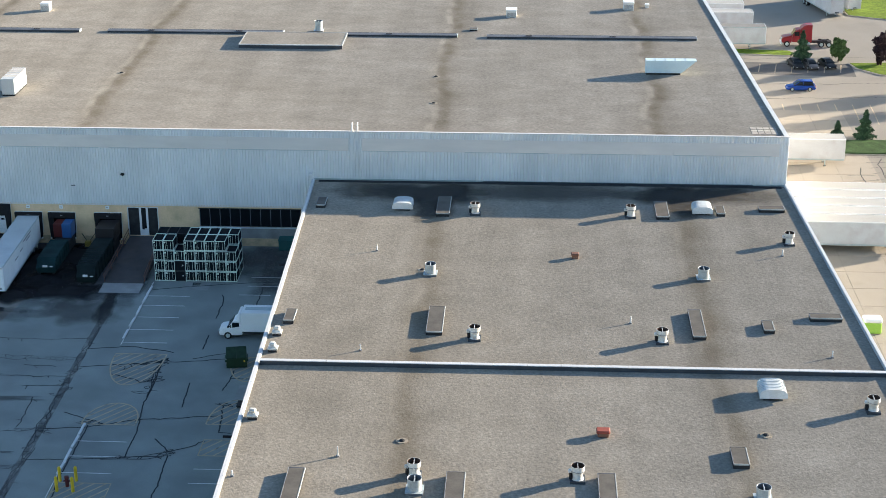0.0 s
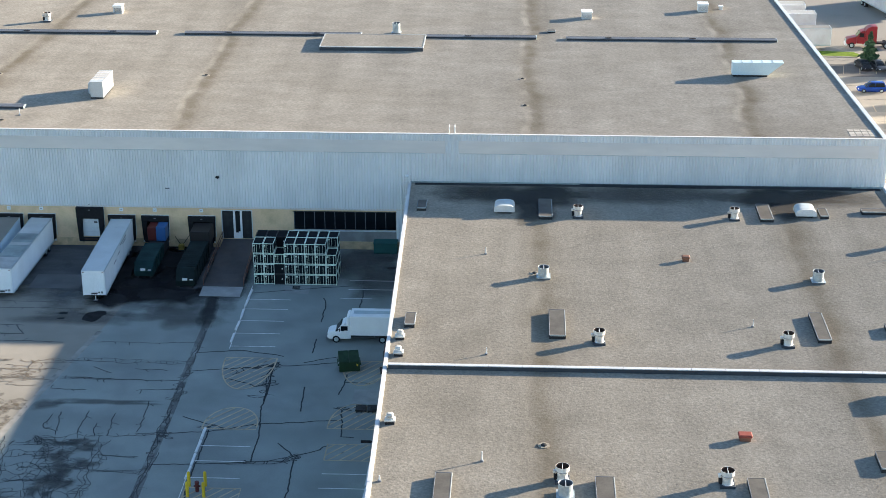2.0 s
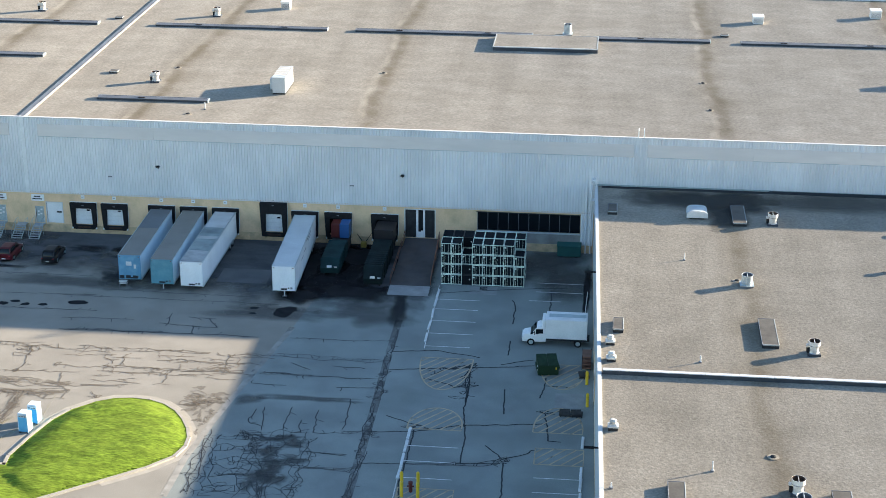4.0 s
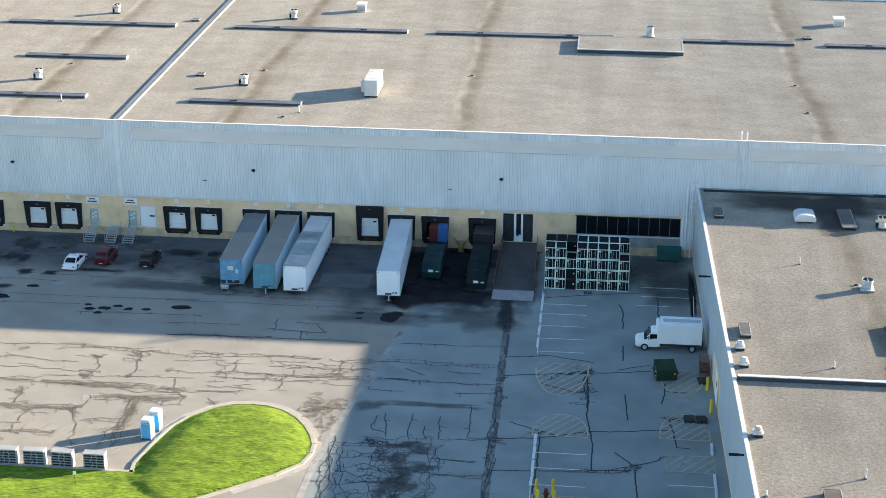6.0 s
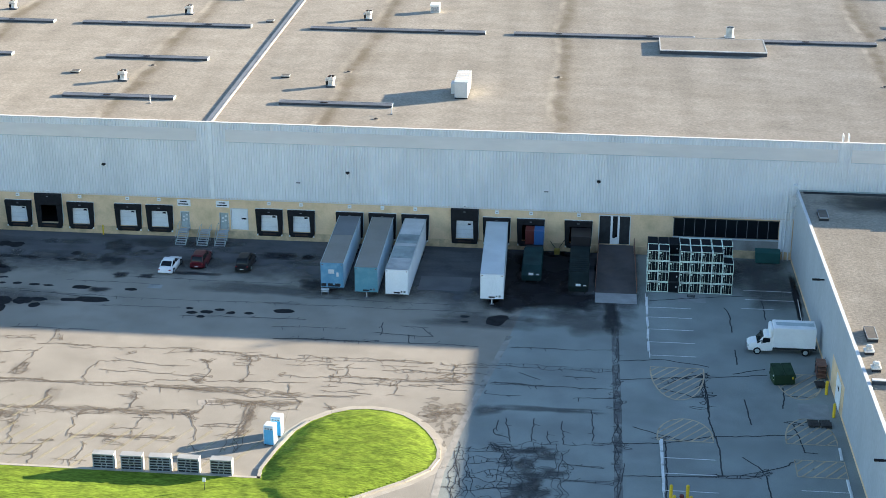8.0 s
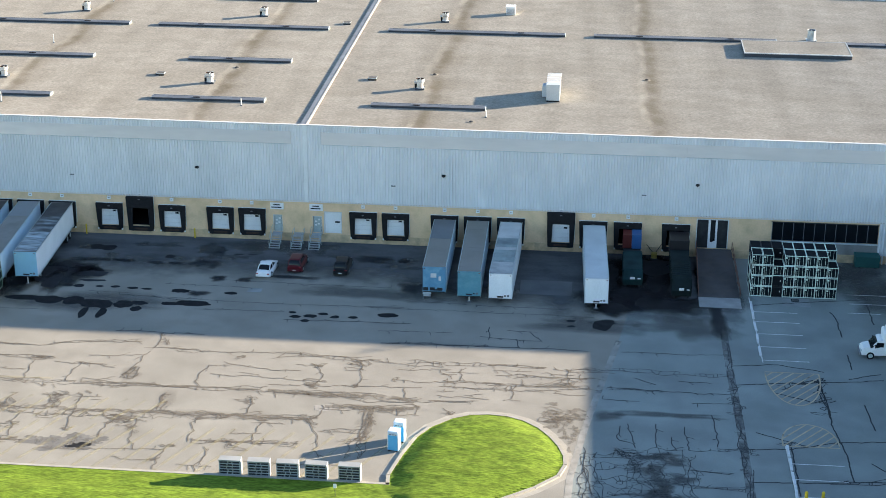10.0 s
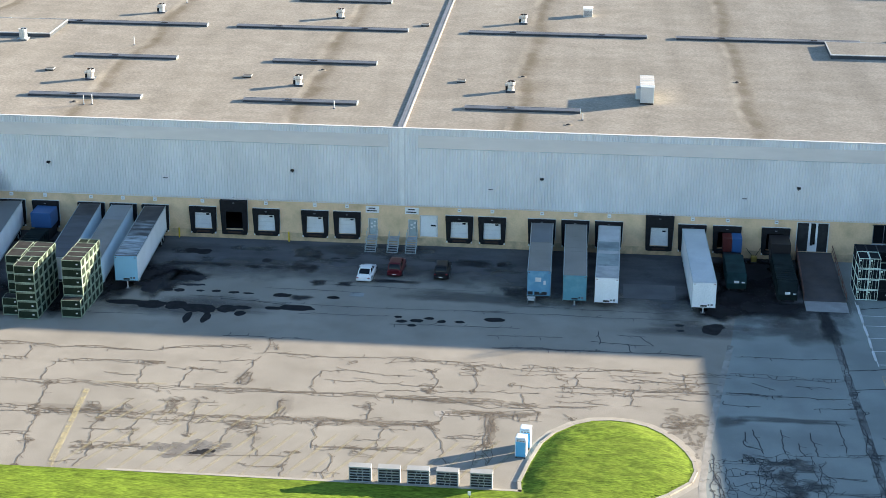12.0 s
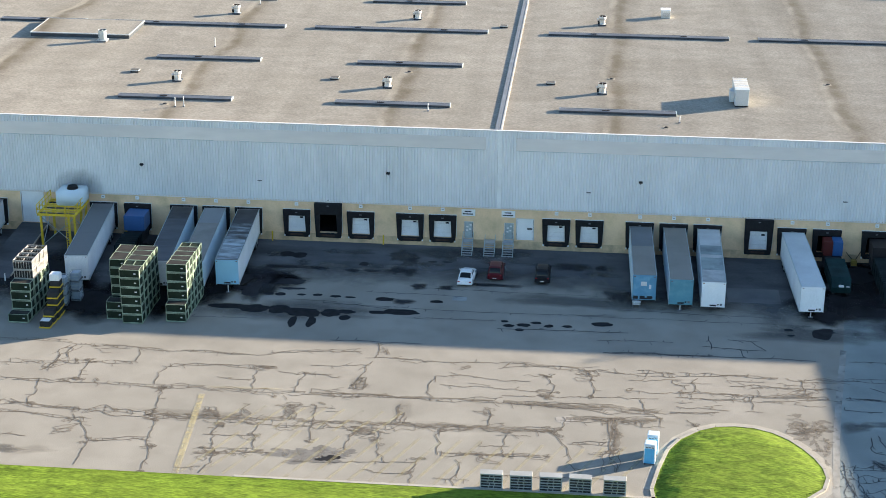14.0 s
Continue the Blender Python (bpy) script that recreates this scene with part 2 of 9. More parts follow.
M = {
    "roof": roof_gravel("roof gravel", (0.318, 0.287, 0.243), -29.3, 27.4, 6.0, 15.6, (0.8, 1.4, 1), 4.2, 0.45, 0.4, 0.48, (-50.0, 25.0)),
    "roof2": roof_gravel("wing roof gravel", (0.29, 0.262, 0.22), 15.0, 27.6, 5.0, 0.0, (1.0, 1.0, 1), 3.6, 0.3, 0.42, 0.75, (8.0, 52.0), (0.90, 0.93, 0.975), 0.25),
    "asphalt": mat("faded asphalt", (0.286, 0.265, 0.229), rough=0.9, var=0.12, scale=0.12, fine=9, fvar=0.1, bump=0.25, spec=0.2, dirt=(0.222, 0.204, 0.174), dirt_amount=0.6, dirt_scale=0.3),
    "asphalt_new": mat("newer blue-grey asphalt", (0.252, 0.278, 0.264), rough=0.88, var=0.14, scale=0.16, fine=8, fvar=0.1, bump=0.25, spec=0.2, dirt=(0.195, 0.205, 0.203), dirt_amount=0.6, dirt_scale=0.25),
    "asphalt_dark": mat("dock apron asphalt", (0.116, 0.119, 0.126), rough=0.85, var=0.2, scale=0.3, fine=7, fvar=0.12, bump=0.2, spec=0.2, stretch=(0.4, 1.3, 1), dirt=(0.045, 0.045, 0.048), dirt_amount=0.8, dirt_scale=0.22),
    # yard sealant in two tones: dark where shaded, a browner copy where sunlit
    "tar": mat("crack sealant", (0.055, 0.057, 0.06), rough=0.8, spec=0.1, var=0.2, scale=2, bump=0),
    "tar_lit": mat("sunlit brown crack sealant", (0.122, 0.100, 0.077), rough=0.85, var=0.25, scale=1.2, bump=0),
    "paint_faint": mat("almost worn-off yellow paint", (0.50, 0.43, 0.24), rough=0.85, var=0.25, scale=0.8, bump=0),
    "tarpatch": mat("worn crack filler", (0.172, 0.147, 0.118), rough=0.85, var=0.25, scale=0.8, bump=0.1),
    "wet": mat("dark oil stain", (0.022, 0.022, 0.024), rough=0.8, var=0.3, scale=1.5, bump=0.05, spec=0.06),
    "stain": mat("dull dark asphalt tone", (0.10, 0.098, 0.095), rough=0.85, var=0.3, scale=0.9, bump=0.1),
    "concrete": mat("concrete", (0.36, 0.32, 0.265), rough=0.9, var=0.12, scale=0.3, fine=6, bump=0.2, spec=0.2, dirt=(0.26, 0.23, 0.19), dirt_amount=0.5, dirt_scale=0.3),
    "lot": mat("sunlit parking asphalt", (0.29, 0.266, 0.232), rough=0.9, var=0.15, scale=0.12, fine=6, bump=0.2, spec=0.2, dirt=(0.21, 0.192, 0.167), dirt_amount=0.6, dirt_scale=0.12),
    "kerb": mat("kerb concrete", (0.375, 0.345, 0.295), rough=0.9, var=0.12, scale=0.8, fine=8, bump=0.15, spec=0.2),
    "grass": mat("lawn", (0.131, 0.196, 0.021), rough=0.9, var=0.3, scale=1.0, fine=4.2, fvar=0.42, bump=0.6, spec=0.1, stretch=(0.45, 1.5, 1), dirt=(0.165, 0.212, 0.03), dirt_amount=0.35, dirt_scale=0.3),
    "clad": mat("pale blue-grey ribbed steel", (0.78, 0.79, 0.80), rough=0.5, metal=0.0, var=0.05, scale=0.15, fine=1.2, fvar=0.04, bump=0.02, stretch=(1, 1, 0.35), dirt=(0.62, 0.645, 0.66), dirt_amount=0.5, dirt_scale=0.25),
    "band": mat("smooth grey flashing band", (0.74, 0.70, 0.67), rough=0.55, var=0.07, scale=0.1, fine=0.6, fvar=0.05, bump=0.02, stretch=(0.5, 1, 2), dirt=(0.57, 0.56, 0.555), dirt_amount=0.6, dirt_scale=0.09),
    "coping": mat("white metal coping", (0.58, 0.59, 0.60), rough=0.45, var=0.05, scale=0.5, bump=0.02),
    "masonry": mat("ochre painted block", (0.84, 0.615, 0.39), rough=0.85, var=0.08, scale=0.5, fine=5, fvar=0.06, bump=0.1, dirt=(0.36, 0.27, 0.14), dirt_amount=0.55, dirt_scale=0.5),
    "plinth": mat("stained tan foundation", (0.70, 0.515, 0.32), rough=0.9, var=0.12, scale=0.9, fine=5, bump=0.15, dirt=(0.25, 0.20, 0.14), dirt_amount=0.6, dirt_scale=0.8),
    "wingwall": mat("pale blue painted wall", (0.415, 0.45, 0.475), rough=0.7, var=0.05, scale=0.25, fine=4, bump=0.06, stretch=(1, 1, 0.4), dirt=(0.36, 0.395, 0.42), dirt_amount=0.45, dirt_scale=0.3),
    "white": mat("white paint", (0.80, 0.81, 0.81), rough=0.45, var=0.06, scale=0.7, bump=0.02),
    "offwhite": mat("weathered white paint", (0.66, 0.68, 0.69), rough=0.55, var=0.06, scale=0.6, bump=0.03, dirt=(0.45, 0.45, 0.43), dirt_amount=0.5, dirt_scale=0.9),
    "galv": mat("galvanised steel", (0.44, 0.52, 0.54), rough=0.42, metal=0.5, var=0.12, scale=1.5, bump=0.03),
    "black": mat("black rubber", (0.022, 0.022, 0.024), rough=0.85, var=0.2, scale=2, bump=0.08, spec=0.1),
    "dark": mat("dark steel", (0.035, 0.037, 0.04), rough=0.7, spec=0.15, var=0.25, scale=1.5, bump=0.05),
    # near-black colour in place of the darkness indoors
    "interior": mat("near-black unlit interior", (0.015, 0.015, 0.016), rough=0.95, spec=0.05, bump=0),
    "tread": mat("steel tread", (0.42, 0.44, 0.46), rough=0.6, metal=0.3, var=0.12, scale=2, bump=0.05),
    "yellow": mat("safety yellow paint", (0.72, 0.50, 0.035), rough=0.5, var=0.1, scale=2, bump=0.03),
    "red": mat("red paint", (0.28, 0.018, 0.026), rough=0.35, var=0.08, scale=1, bump=0.02),
    "rust": mat("dull brown rusted metal", (0.20, 0.10, 0.07), rough=0.7, var=0.2, scale=2, bump=0.08),
    "glass": glass_mat("dark window glass"),
    "curb_dark": mat("dark skylight glazing", (0.12, 0.11, 0.097), rough=0.65, spec=0.15, var=0.18, scale=0.8, fine=6, bump=0.03),
    "navy": mat("blue-black for shaded sides and dark metal", (0.045, 0.055, 0.07), rough=0.55, var=0.2, scale=0.8, bump=0.03),
    "ridge": mat("weathered grey vent metal", (0.165, 0.178, 0.20), rough=0.6, metal=0.1, var=0.15, scale=0.5, bump=0.05),
    "paint_line": mat("worn white road paint", (0.66, 0.66, 0.64), rough=0.8, var=0.25, scale=1.2, bump=0),
    "paint_yellow": mat("worn yellow road paint", (0.50, 0.40, 0.275), rough=0.8, var=0.15, scale=0.8, bump=0),
}

M["fan_white"] = mat("weathered white fan paint", (0.60, 0.60, 0.58), rough=0.55, var=0.12, scale=1.5, bump=0.03, dirt=(0.36, 0.33, 0.29), dirt_amount=0.7, dirt_scale=1.6)
M["fan_galv"] = mat("dull galvanised drum", (0.40, 0.45, 0.47), rough=0.5, metal=0.25, var=0.18, scale=2.0, bump=0.03)
M["foot_shade"] = mat("wall foot shade black", (0.042, 0.042, 0.045), rough=0.9, var=0.3, scale=1.0, bump=0.08, spec=0.08)
M["silt"] = mat("washed silt", (0.31, 0.275, 0.225), rough=0.95, spec=0.05, var=0.25, scale=2.0, bump=0.2)
M["rim"] = mat("dull hatch rim", (0.36, 0.38, 0.38), rough=0.6, var=0.15, scale=1.2, bump=0.03)
M["paver"] = mat("dusty roof paver", (0.40, 0.37, 0.33), rough=0.9, var=0.2, scale=1.0, bump=0.1)
M["rust_red"] = mat("dull dark red paint", (0.11, 0.022, 0.02), rough=0.7, var=0.2, scale=2, bump=0.04)
M["rust_dark"] = mat("dark rusted steel", (0.06, 0.042, 0.034), rough=0.8, spec=0.15, var=0.3, scale=2, bump=0.05)
M["throat"] = mat("rust-dark fan throat", (0.085, 0.058, 0.046), rough=0.9, spec=0.1, var=0.3, scale=3, bump=0.05)
M["hood"] = mat("blue-white hood metal", (0.50, 0.555, 0.58), rough=0.5, var=0.1, scale=1.2, bump=0.03, dirt=(0.33, 0.35, 0.35), dirt_amount=0.5, dirt_scale=1.0)
M["stain_soft"] = soft_edged(M["stain"].copy(), 0.55)
M["asphalt_dark_soft"] = soft_edged(M["asphalt_dark"].copy(), 0.95)

def worn(m, amount, scale, lo=0.3, hi=0.5):
    """Paint that has come off in patches."""
    n, l = m.node_tree.nodes, m.node_tree.links
    geo = n.new("ShaderNodeNewGeometry")
    t = n.new("ShaderNodeTexNoise")
    t.inputs["Scale"].default_value, t.inputs["Detail"].default_value = scale, 6.0
    l.new(geo.outputs["Position"], t.inputs["Vector"])
    r = n.new("ShaderNodeMapRange")
    r.inputs["From Min"].default_value, r.inputs["From Max"].default_value = lo, hi
    r.inputs["To Max"].default_value = amount
    l.new(t.outputs["Fac"], r.inputs["Value"])
    l.new(r.outputs["Result"], n["Principled BSDF"].inputs["Alpha"])
    return m


M["paint_faint_soft"] = worn(M["paint_faint"].copy(), 0.22, 0.5)
M["filler_worn"] = worn(M["tarpatch"].copy(), 0.4, 1.1)
M["worn_patch"] = worn(mat("worn grey asphalt patch", (0.185, 0.175, 0.162), rough=0.9, var=0.2, scale=0.8, bump=0.2, spec=0.15), 0.9, 0.9)
worn(M["paint_yellow"], 0.92, 1.1, 0.2, 0.42)
M["filler_soft"] = soft_edged(M["tarpatch"].copy(), 0.18)
# dark gravel tones: valley run-off, and shade of the tall wall as colour
M["gravel_soft"] = soft_edged(mat("silted and wall-shaded gravel", (0.075, 0.072, 0.068), rough=0.95, var=0.25, scale=1.5, fine=4.0, fvar=0.2, bump=0.3, spec=0.03), 0.72)
M["gravel_shade"] = soft_edged(mat("wall-shaded roof gravel", (0.085, 0.082, 0.078), rough=0.95, var=0.25, scale=1.5, fine=4.0, fvar=0.2, bump=0.3, spec=0.03), 0.5)
M["damp_soft"] = soft_edged(mat("damp oily asphalt", (0.03, 0.032, 0.036), rough=0.75, var=0.3, scale=0.7, bump=0.05, spec=0.12), 0.75)
M["black_ground_soft"] = soft_edged(mat("black asphalt of grease and dark ground", (0.02, 0.02, 0.022), rough=0.85, var=0.3, scale=0.6, bump=0.05, spec=0.08))


# ---- mesh helpers ----
def box(bm, x0, x1, y0, y1, z0, z1, m=None):
    r = bmesh.ops.create_cube(bm, size=1.0, matrix=Matrix.Translation(((x0 + x1) / 2, (y0 + y1) / 2, (z0 + z1) / 2)) @ Matrix.Diagonal((abs(x1 - x0), abs(y1 - y0), abs(z1 - z0), 1)))
    if m is not None:
        bmesh.ops.transform(bm, matrix=m, verts=r["verts"])
    return r["verts"]


def tube(bm, a, b, r, n=8, r2=None):
    a, b = Vector(a), Vector(b)
    d = b - a
    q = d.to_track_quat("Z", "Y").to_matrix().to_4x4()
    return bmesh.ops.create_cone(bm, cap_ends=True, segments=n, radius1=r, radius2=r if r2 is None else r2, depth=d.length, matrix=Matrix.Translation((a + b) / 2) @ q)["verts"]


def prism(bm, pts, z0, z1):
    """A polygon of plan points raised from z0 to z1."""
    lo = [bm.verts.new((x, y, z0)) for x, y in pts]
    hi = [bm.verts.new((x, y, z1)) for x, y in pts]
    bm.faces.new(hi), bm.faces.new(list(reversed(lo)))
    for i in range(len(pts)):
        j = (i + 1) % len(pts)
        bm.faces.new((lo[i], lo[j], hi[j], hi[i]))


def bevel(bm, w, seg=1):
    bmesh.ops.bevel(bm, geom=bm.edges[:], offset=w, segments=seg, affect="EDGES", clamp_overlap=True)


def part(name, bm, material, parent=None, label="", smooth=False):
    me = bpy.data.meshes.new(name)
    bmesh.ops.recalc_face_normals(bm, faces=bm.faces[:])
    bm.to_mesh(me)
    bm.free()
    me.materials.append(material)
    if smooth:
        for p in me.polygons:
            p.use_smooth = True
    ob = new(name, me)
    if parent is not None:
        ob.parent = parent
    return tagged(ob, label) if label else ob


def boxes(*rows, bev=0.0):
    bm = bmesh.new()
    for r in rows:
        box(bm, *r)
    if bev:
        bevel(bm, bev)
    return bm


def tubes(rows, r, n=8):
    bm = bmesh.new()
    for a, b in rows:
        tube(bm, a, b, r, n)
    return bm


def thing(name, label, category, m=None, group="", kind=""):
    ob = new(name)
    ob.empty_display_size = 0.3
    tagged(ob, label, category, group, kind)
    if m is not None:
        ob.matrix_basis = m
    return ob


def structure(name, bm, material, label):
    return tagged(part(name, bm, material), label, kind="structure")

# ---- plan of the two buildings ----
TOP, ROOF, WROOF, WTOP = 14.86, 14.42, 8.72, 9.02
EAST, WEST, BACK = 55.9, -175.0, 76.0


def main_east(y):
    return 55.95 - 0.046 * y


def wing_west(y):
    return -0.35 - 0.0232 * y


def wing_east(y):
    return 55.9 - 0.046 * y


# ground out to the horizon
bm = bmesh.new()
box(bm, -3000, 3000, -3000, 3000, -0.6, -0.05)
structure("ground", bm, M["lot"], "flat tan asphalt and bare ground reaching to the horizon")
bm = bmesh.new()
prism(bm, [(-230, -170), (2.5, -170), (2.5, -120), (0.4, 0.2), (-230, 0.2)], -0.3, 0.0)
structure("yard_pavement", bm, M["asphalt"], "faded cracked asphalt loading yard")
bm = bmesh.new()
prism(bm, [(-38.0, -100), (-36.9, -62), (-36.7, -55), (-35.6, -46), (-34.3, -37.4), (-32.3, -25.2), (-30.0, -8.0), (-22.0, -0.12), (-0.5, -0.12), (0.3, -30), (2.0, -100)], -0.2, 0.003)
structure("yard_pavement_newer", bm, M["asphalt_new"], "newer blue-grey asphalt beside the wing")
bm = bmesh.new()
prism(bm, [(55, -120), (180, -120), (180, 260), (55, 260)], -0.3, -0.02)
structure("east_lot_pavement", bm, M["lot"], "sunlit tan asphalt car park")


def ribbed(bm, x0, x1, z0, z1, y, pitch=0.335, depth=0.11):
    """Trapezoid ribs from x0 to x1 in the plane y, standing out towards -y."""
    n = max(1, round((x1 - x0) / pitch))
    p = (x1 - x0) / n
    xs = []
    for i in range(n):
        a = x0 + i * p
        xs += [(a, y), (a + 0.42 * p, y), (a + 0.52 * p, y - depth), (a + 0.9 * p, y - depth)]
    xs.append((x1, y))
    lo = [bm.verts.new((x, yy, z0)) for x, yy in xs]
    hi = [bm.verts.new((x, yy, z1)) for x, yy in xs]
    for i in range(len(xs) - 1):
        bm.faces.new((lo[i], lo[i + 1], hi[i + 1], hi[i]))


# openings of the dock wall: x centre, width, z from, z to
DOCKS = [-132.3, -118.5, -108.5, -104.5, -100.5, -94.6, -86.77, -80.78, -76.84, -63.2, -59.25, -53.3, -49.3, -45.3, -35.45]
TALL = [-90.72, -39.3]
COMPACT = [-114.25, -31.35, -25.65]
OPEN = [(x, 2.5, 1.15, 3.5) for x in DOCKS + TALL + COMPACT]
OPEN += [(-66.92, 2.0, 1.15, 3.85), (-127.45, 2.8, 1.0, 5.05), (-21.35, 3.7, 1.12, 4.85), (-8.2, 12.4, 2.4, 4.83), (-73.7, 1.0, 1.15, 3.25), (-68.85, 1.0, 1.15, 3.25)]
OPEN.sort()
bm = bmesh.new()
at = WEST
for x, w, z0, z1 in OPEN:
    box(bm, at, x - w / 2, 0.0, 0.35, 0.0, 5.2)
    box(bm, x - w / 2, x + w / 2, 0.0, 0.35, 0.0, z0)
    box(bm, x - w / 2, x + w / 2, 0.0, 0.35, z1, 5.2)
    at = x + w / 2
box(bm, at, 0.6, 0.0, 0.35, 0.0, 5.2)
wall_south = structure("wall_south", bm, M["masonry"], "ochre painted block wall with loading dock openings")
bm = boxes((WEST, -23.4, -0.09, -0.002, 0.0, 1.0), (-19.2, -0.6, -0.09, -0.002, 0.0, 1.0))
part("cladding_panel", (lambda b: (ribbed(b, -1.95, -0.45, 1.0, 5.1, -0.02), b)[1])(bmesh.new()), M["clad"], wall_south)
part("plinth", bm, M["plinth"], wall_south, "stained tan concrete foundation")
bm = bmesh.new()
box(bm, WEST, EAST, 0.06, 0.35, 5.2, TOP - 0.05)
wall_upper = structure("wall_upper", bm, M["band"], "upper wall of pale blue-grey ribbed steel cladding")
COL = -70.08
bays = [WEST + 9.14 * i for i in range(12)]
bays = [x for x in bays if x < COL - 4] + [COL - 0.25]
x = COL + 0.25
while x < 0.0:
    bays.append(x)
    x += 8.73
edges_lo = bays
for i, a in enumerate(edges_lo):
    b = edges_lo[i + 1] if i + 1 < len(edges_lo) else -0.2
    if abs(a - (COL - 0.25)) < 0.01:
        continue
    bm = bmesh.new()
    ribbed(bm, a, b - 0.012, 5.12, 12.5, 0.0)
    ribbed(bm, a, b - 0.012, 13.95, TOP - 0.06, 0.0)
    part("cladding_panel", bm, M["clad"], wall_upper)
n = 7
for i in range(n):
    a, b = -0.2 + i * (EAST + 0.2) / n, -0.2 + (i + 1) * (EAST + 0.2) / n
    bm = bmesh.new()
    ribbed(bm, a, b - 0.012, WROOF - 0.1, 12.5, 0.0)
    ribbed(bm, a, b - 0.012, 13.95, TOP - 0.06, 0.0)
    part("cladding_panel", bm, M["clad"], wall_upper)
rc_band = random.Random(3)
# a soft dark smear on the cladding behind the tank platform
n0, nx, nz = [], 16, 10
for i in range(nx + 1):
    for j in range(nz + 1):
        n0.append((-126.2 + i * 8.0 / nx, -0.122, 5.2 + j * 4.0 / nz))
me = bpy.data.meshes.new("soot_smear")
me.from_pydata(n0, [], [(i * (nz + 1) + j, (i + 1) * (nz + 1) + j, (i + 1) * (nz + 1) + j + 1, i * (nz + 1) + j + 1) for i in range(nx) for j in range(nz)])
me.materials.append(soft_edged(mat("dark smear on cladding", (0.17, 0.19, 0.21), rough=0.8, var=0.2, scale=0.6, bump=0), 0.5))
layer = me.attributes.new("fade", "FLOAT", "POINT")
for i, (px, _, pz) in enumerate(n0):
    layer.data[i].value = max(0.0, 1 - ((px + 121.2) / 3.6) ** 2 - ((pz - 5.9) / 2.5) ** 2) * 0.7 if 0 < i // (nz + 1) < nx else 0.0
smear = new("soot_smear", me)
smear.parent = wall_upper
# the flat band stops short of the column joint and of the corner
for a, b in [(WEST, COL - 1.7), (COL + 1.9, 4.0), (5.6, EAST - 1.1)]:
    k = max(1, round((b - a) / 14))
    for i in range(k):
        c, d = a + (b - a) * i / k, a + (b - a) * (i + 1) / k
        part("flashing_band", boxes((c, d - 0.01, -0.125, 0.03, 12.42, 13.98)), M["band"], wall_upper)
        part("band_drip", boxes((c, d - rc_band.uniform(0.1, 5.0), -0.145, -0.127, 12.4, 12.45)), M["galv"], wall_upper, "dark drip edge under the flat band")
for a, b in [(COL - 1.7, COL - 0.25), (COL + 0.25, COL + 1.9), (4.0, 5.6), (EAST - 1.1, EAST)]:
    bm = bmesh.new()
    ribbed(bm, a, b, 12.4, 14.0, -0.004)
    part("cladding_panel", bm, M["clad"], wall_upper)
part("joint_cover", boxes((COL - 0.26, COL + 0.26, -0.15, 0.05, 5.12, TOP - 0.06), bev=0.03), M["white"], wall_upper, "pale vertical joint cover strip")
part("drip_trim", boxes((WEST, -0.4, -0.13, 0.0, 5.06, 5.15)), M["band"], wall_upper)
# lapped coping lengths
x = WEST
while x < EAST:
    b = min(x + 6.1, EAST + 0.12)
    part("coping", boxes((x, b - 0.015, -0.16, 0.1, TOP - 0.07, TOP), bev=0.015), M["coping"], wall_upper)
    x += 6.1

# main roof and its other edges
bm = bmesh.new()
prism(bm, [(WEST, 0.3), (EAST - 0.2, 0.3), (main_east(BACK) - 0.2, BACK), (WEST, BACK)], ROOF - 0.5, ROOF)
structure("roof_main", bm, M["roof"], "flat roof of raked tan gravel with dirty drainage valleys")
bm = bmesh.new()
prism(bm, [(EAST - 0.35, 0.36), (EAST, 0.0), (main_east(BACK), BACK), (main_east(BACK) - 0.35, BACK)], 0, TOP - 0.31)
wall_east = structure("wall_east", bm, M["clad"], "pale steel-clad east wall with parapet")
bm = bmesh.new()
prism(bm, [(EAST - 0.42, 0.43), (EAST + 0.1, 0.43), (main_east(BACK) + 0.1, BACK), (main_east(BACK) - 0.42, BACK)], TOP - 0.31, TOP - 0.24)
part("coping", bm, M["coping"], wall_east)
wall_north = structure("wall_north", boxes((WEST, main_east(BACK), BACK, BACK + 0.35, 0, TOP - 0.02)), M["clad"], "steel-clad rear wall with dark parapet")
structure("wall_west", boxes((WEST - 0.35, WEST, 0, BACK, 0, TOP)), M["clad"], "steel-clad west end wall")
# roof expansion joint
bm = boxes((COL - 0.75, COL - 0.1, 0.45, BACK, ROOF - 0.1, ROOF + 0.17), bev=0.04)
rj = structure("roof_expansion_joint", bm, M["ridge"], "raised grey expansion joint across the gravel roof")
part("joint_cap", boxes((COL - 0.1, COL + 0.12, 0.45, BACK, ROOF - 0.1, ROOF + 0.2), bev=0.02), mat("weathered joint cap", (0.40, 0.39, 0.375), rough=0.6, var=0.15, scale=0.6, bump=0.05, dirt=(0.22, 0.2, 0.17), dirt_amount=0.7, dirt_scale=0.3), rj, "weathered pale metal joint cap")

# wing
S1 = -125.0
DIV = -50.9
bm = bmesh.new()
prism(bm, [(wing_west(-0.1) + 0.3, -0.1), (wing_west(DIV) + 0.3, DIV), (wing_east(DIV) - 0.3, DIV), (wing_east(-0.1) - 0.3, -0.1)], WROOF - 0.5, WROOF)
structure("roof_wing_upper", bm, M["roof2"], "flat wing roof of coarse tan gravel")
bm = bmesh.new()
prism(bm, [(wing_west(DIV) + 0.3, DIV), (wing_west(S1) + 0.3, S1), (wing_east(S1) - 0.3, S1), (wing_east(DIV) - 0.3, DIV)], WROOF - 0.55, WROOF - 0.03)
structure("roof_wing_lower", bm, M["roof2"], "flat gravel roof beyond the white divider")


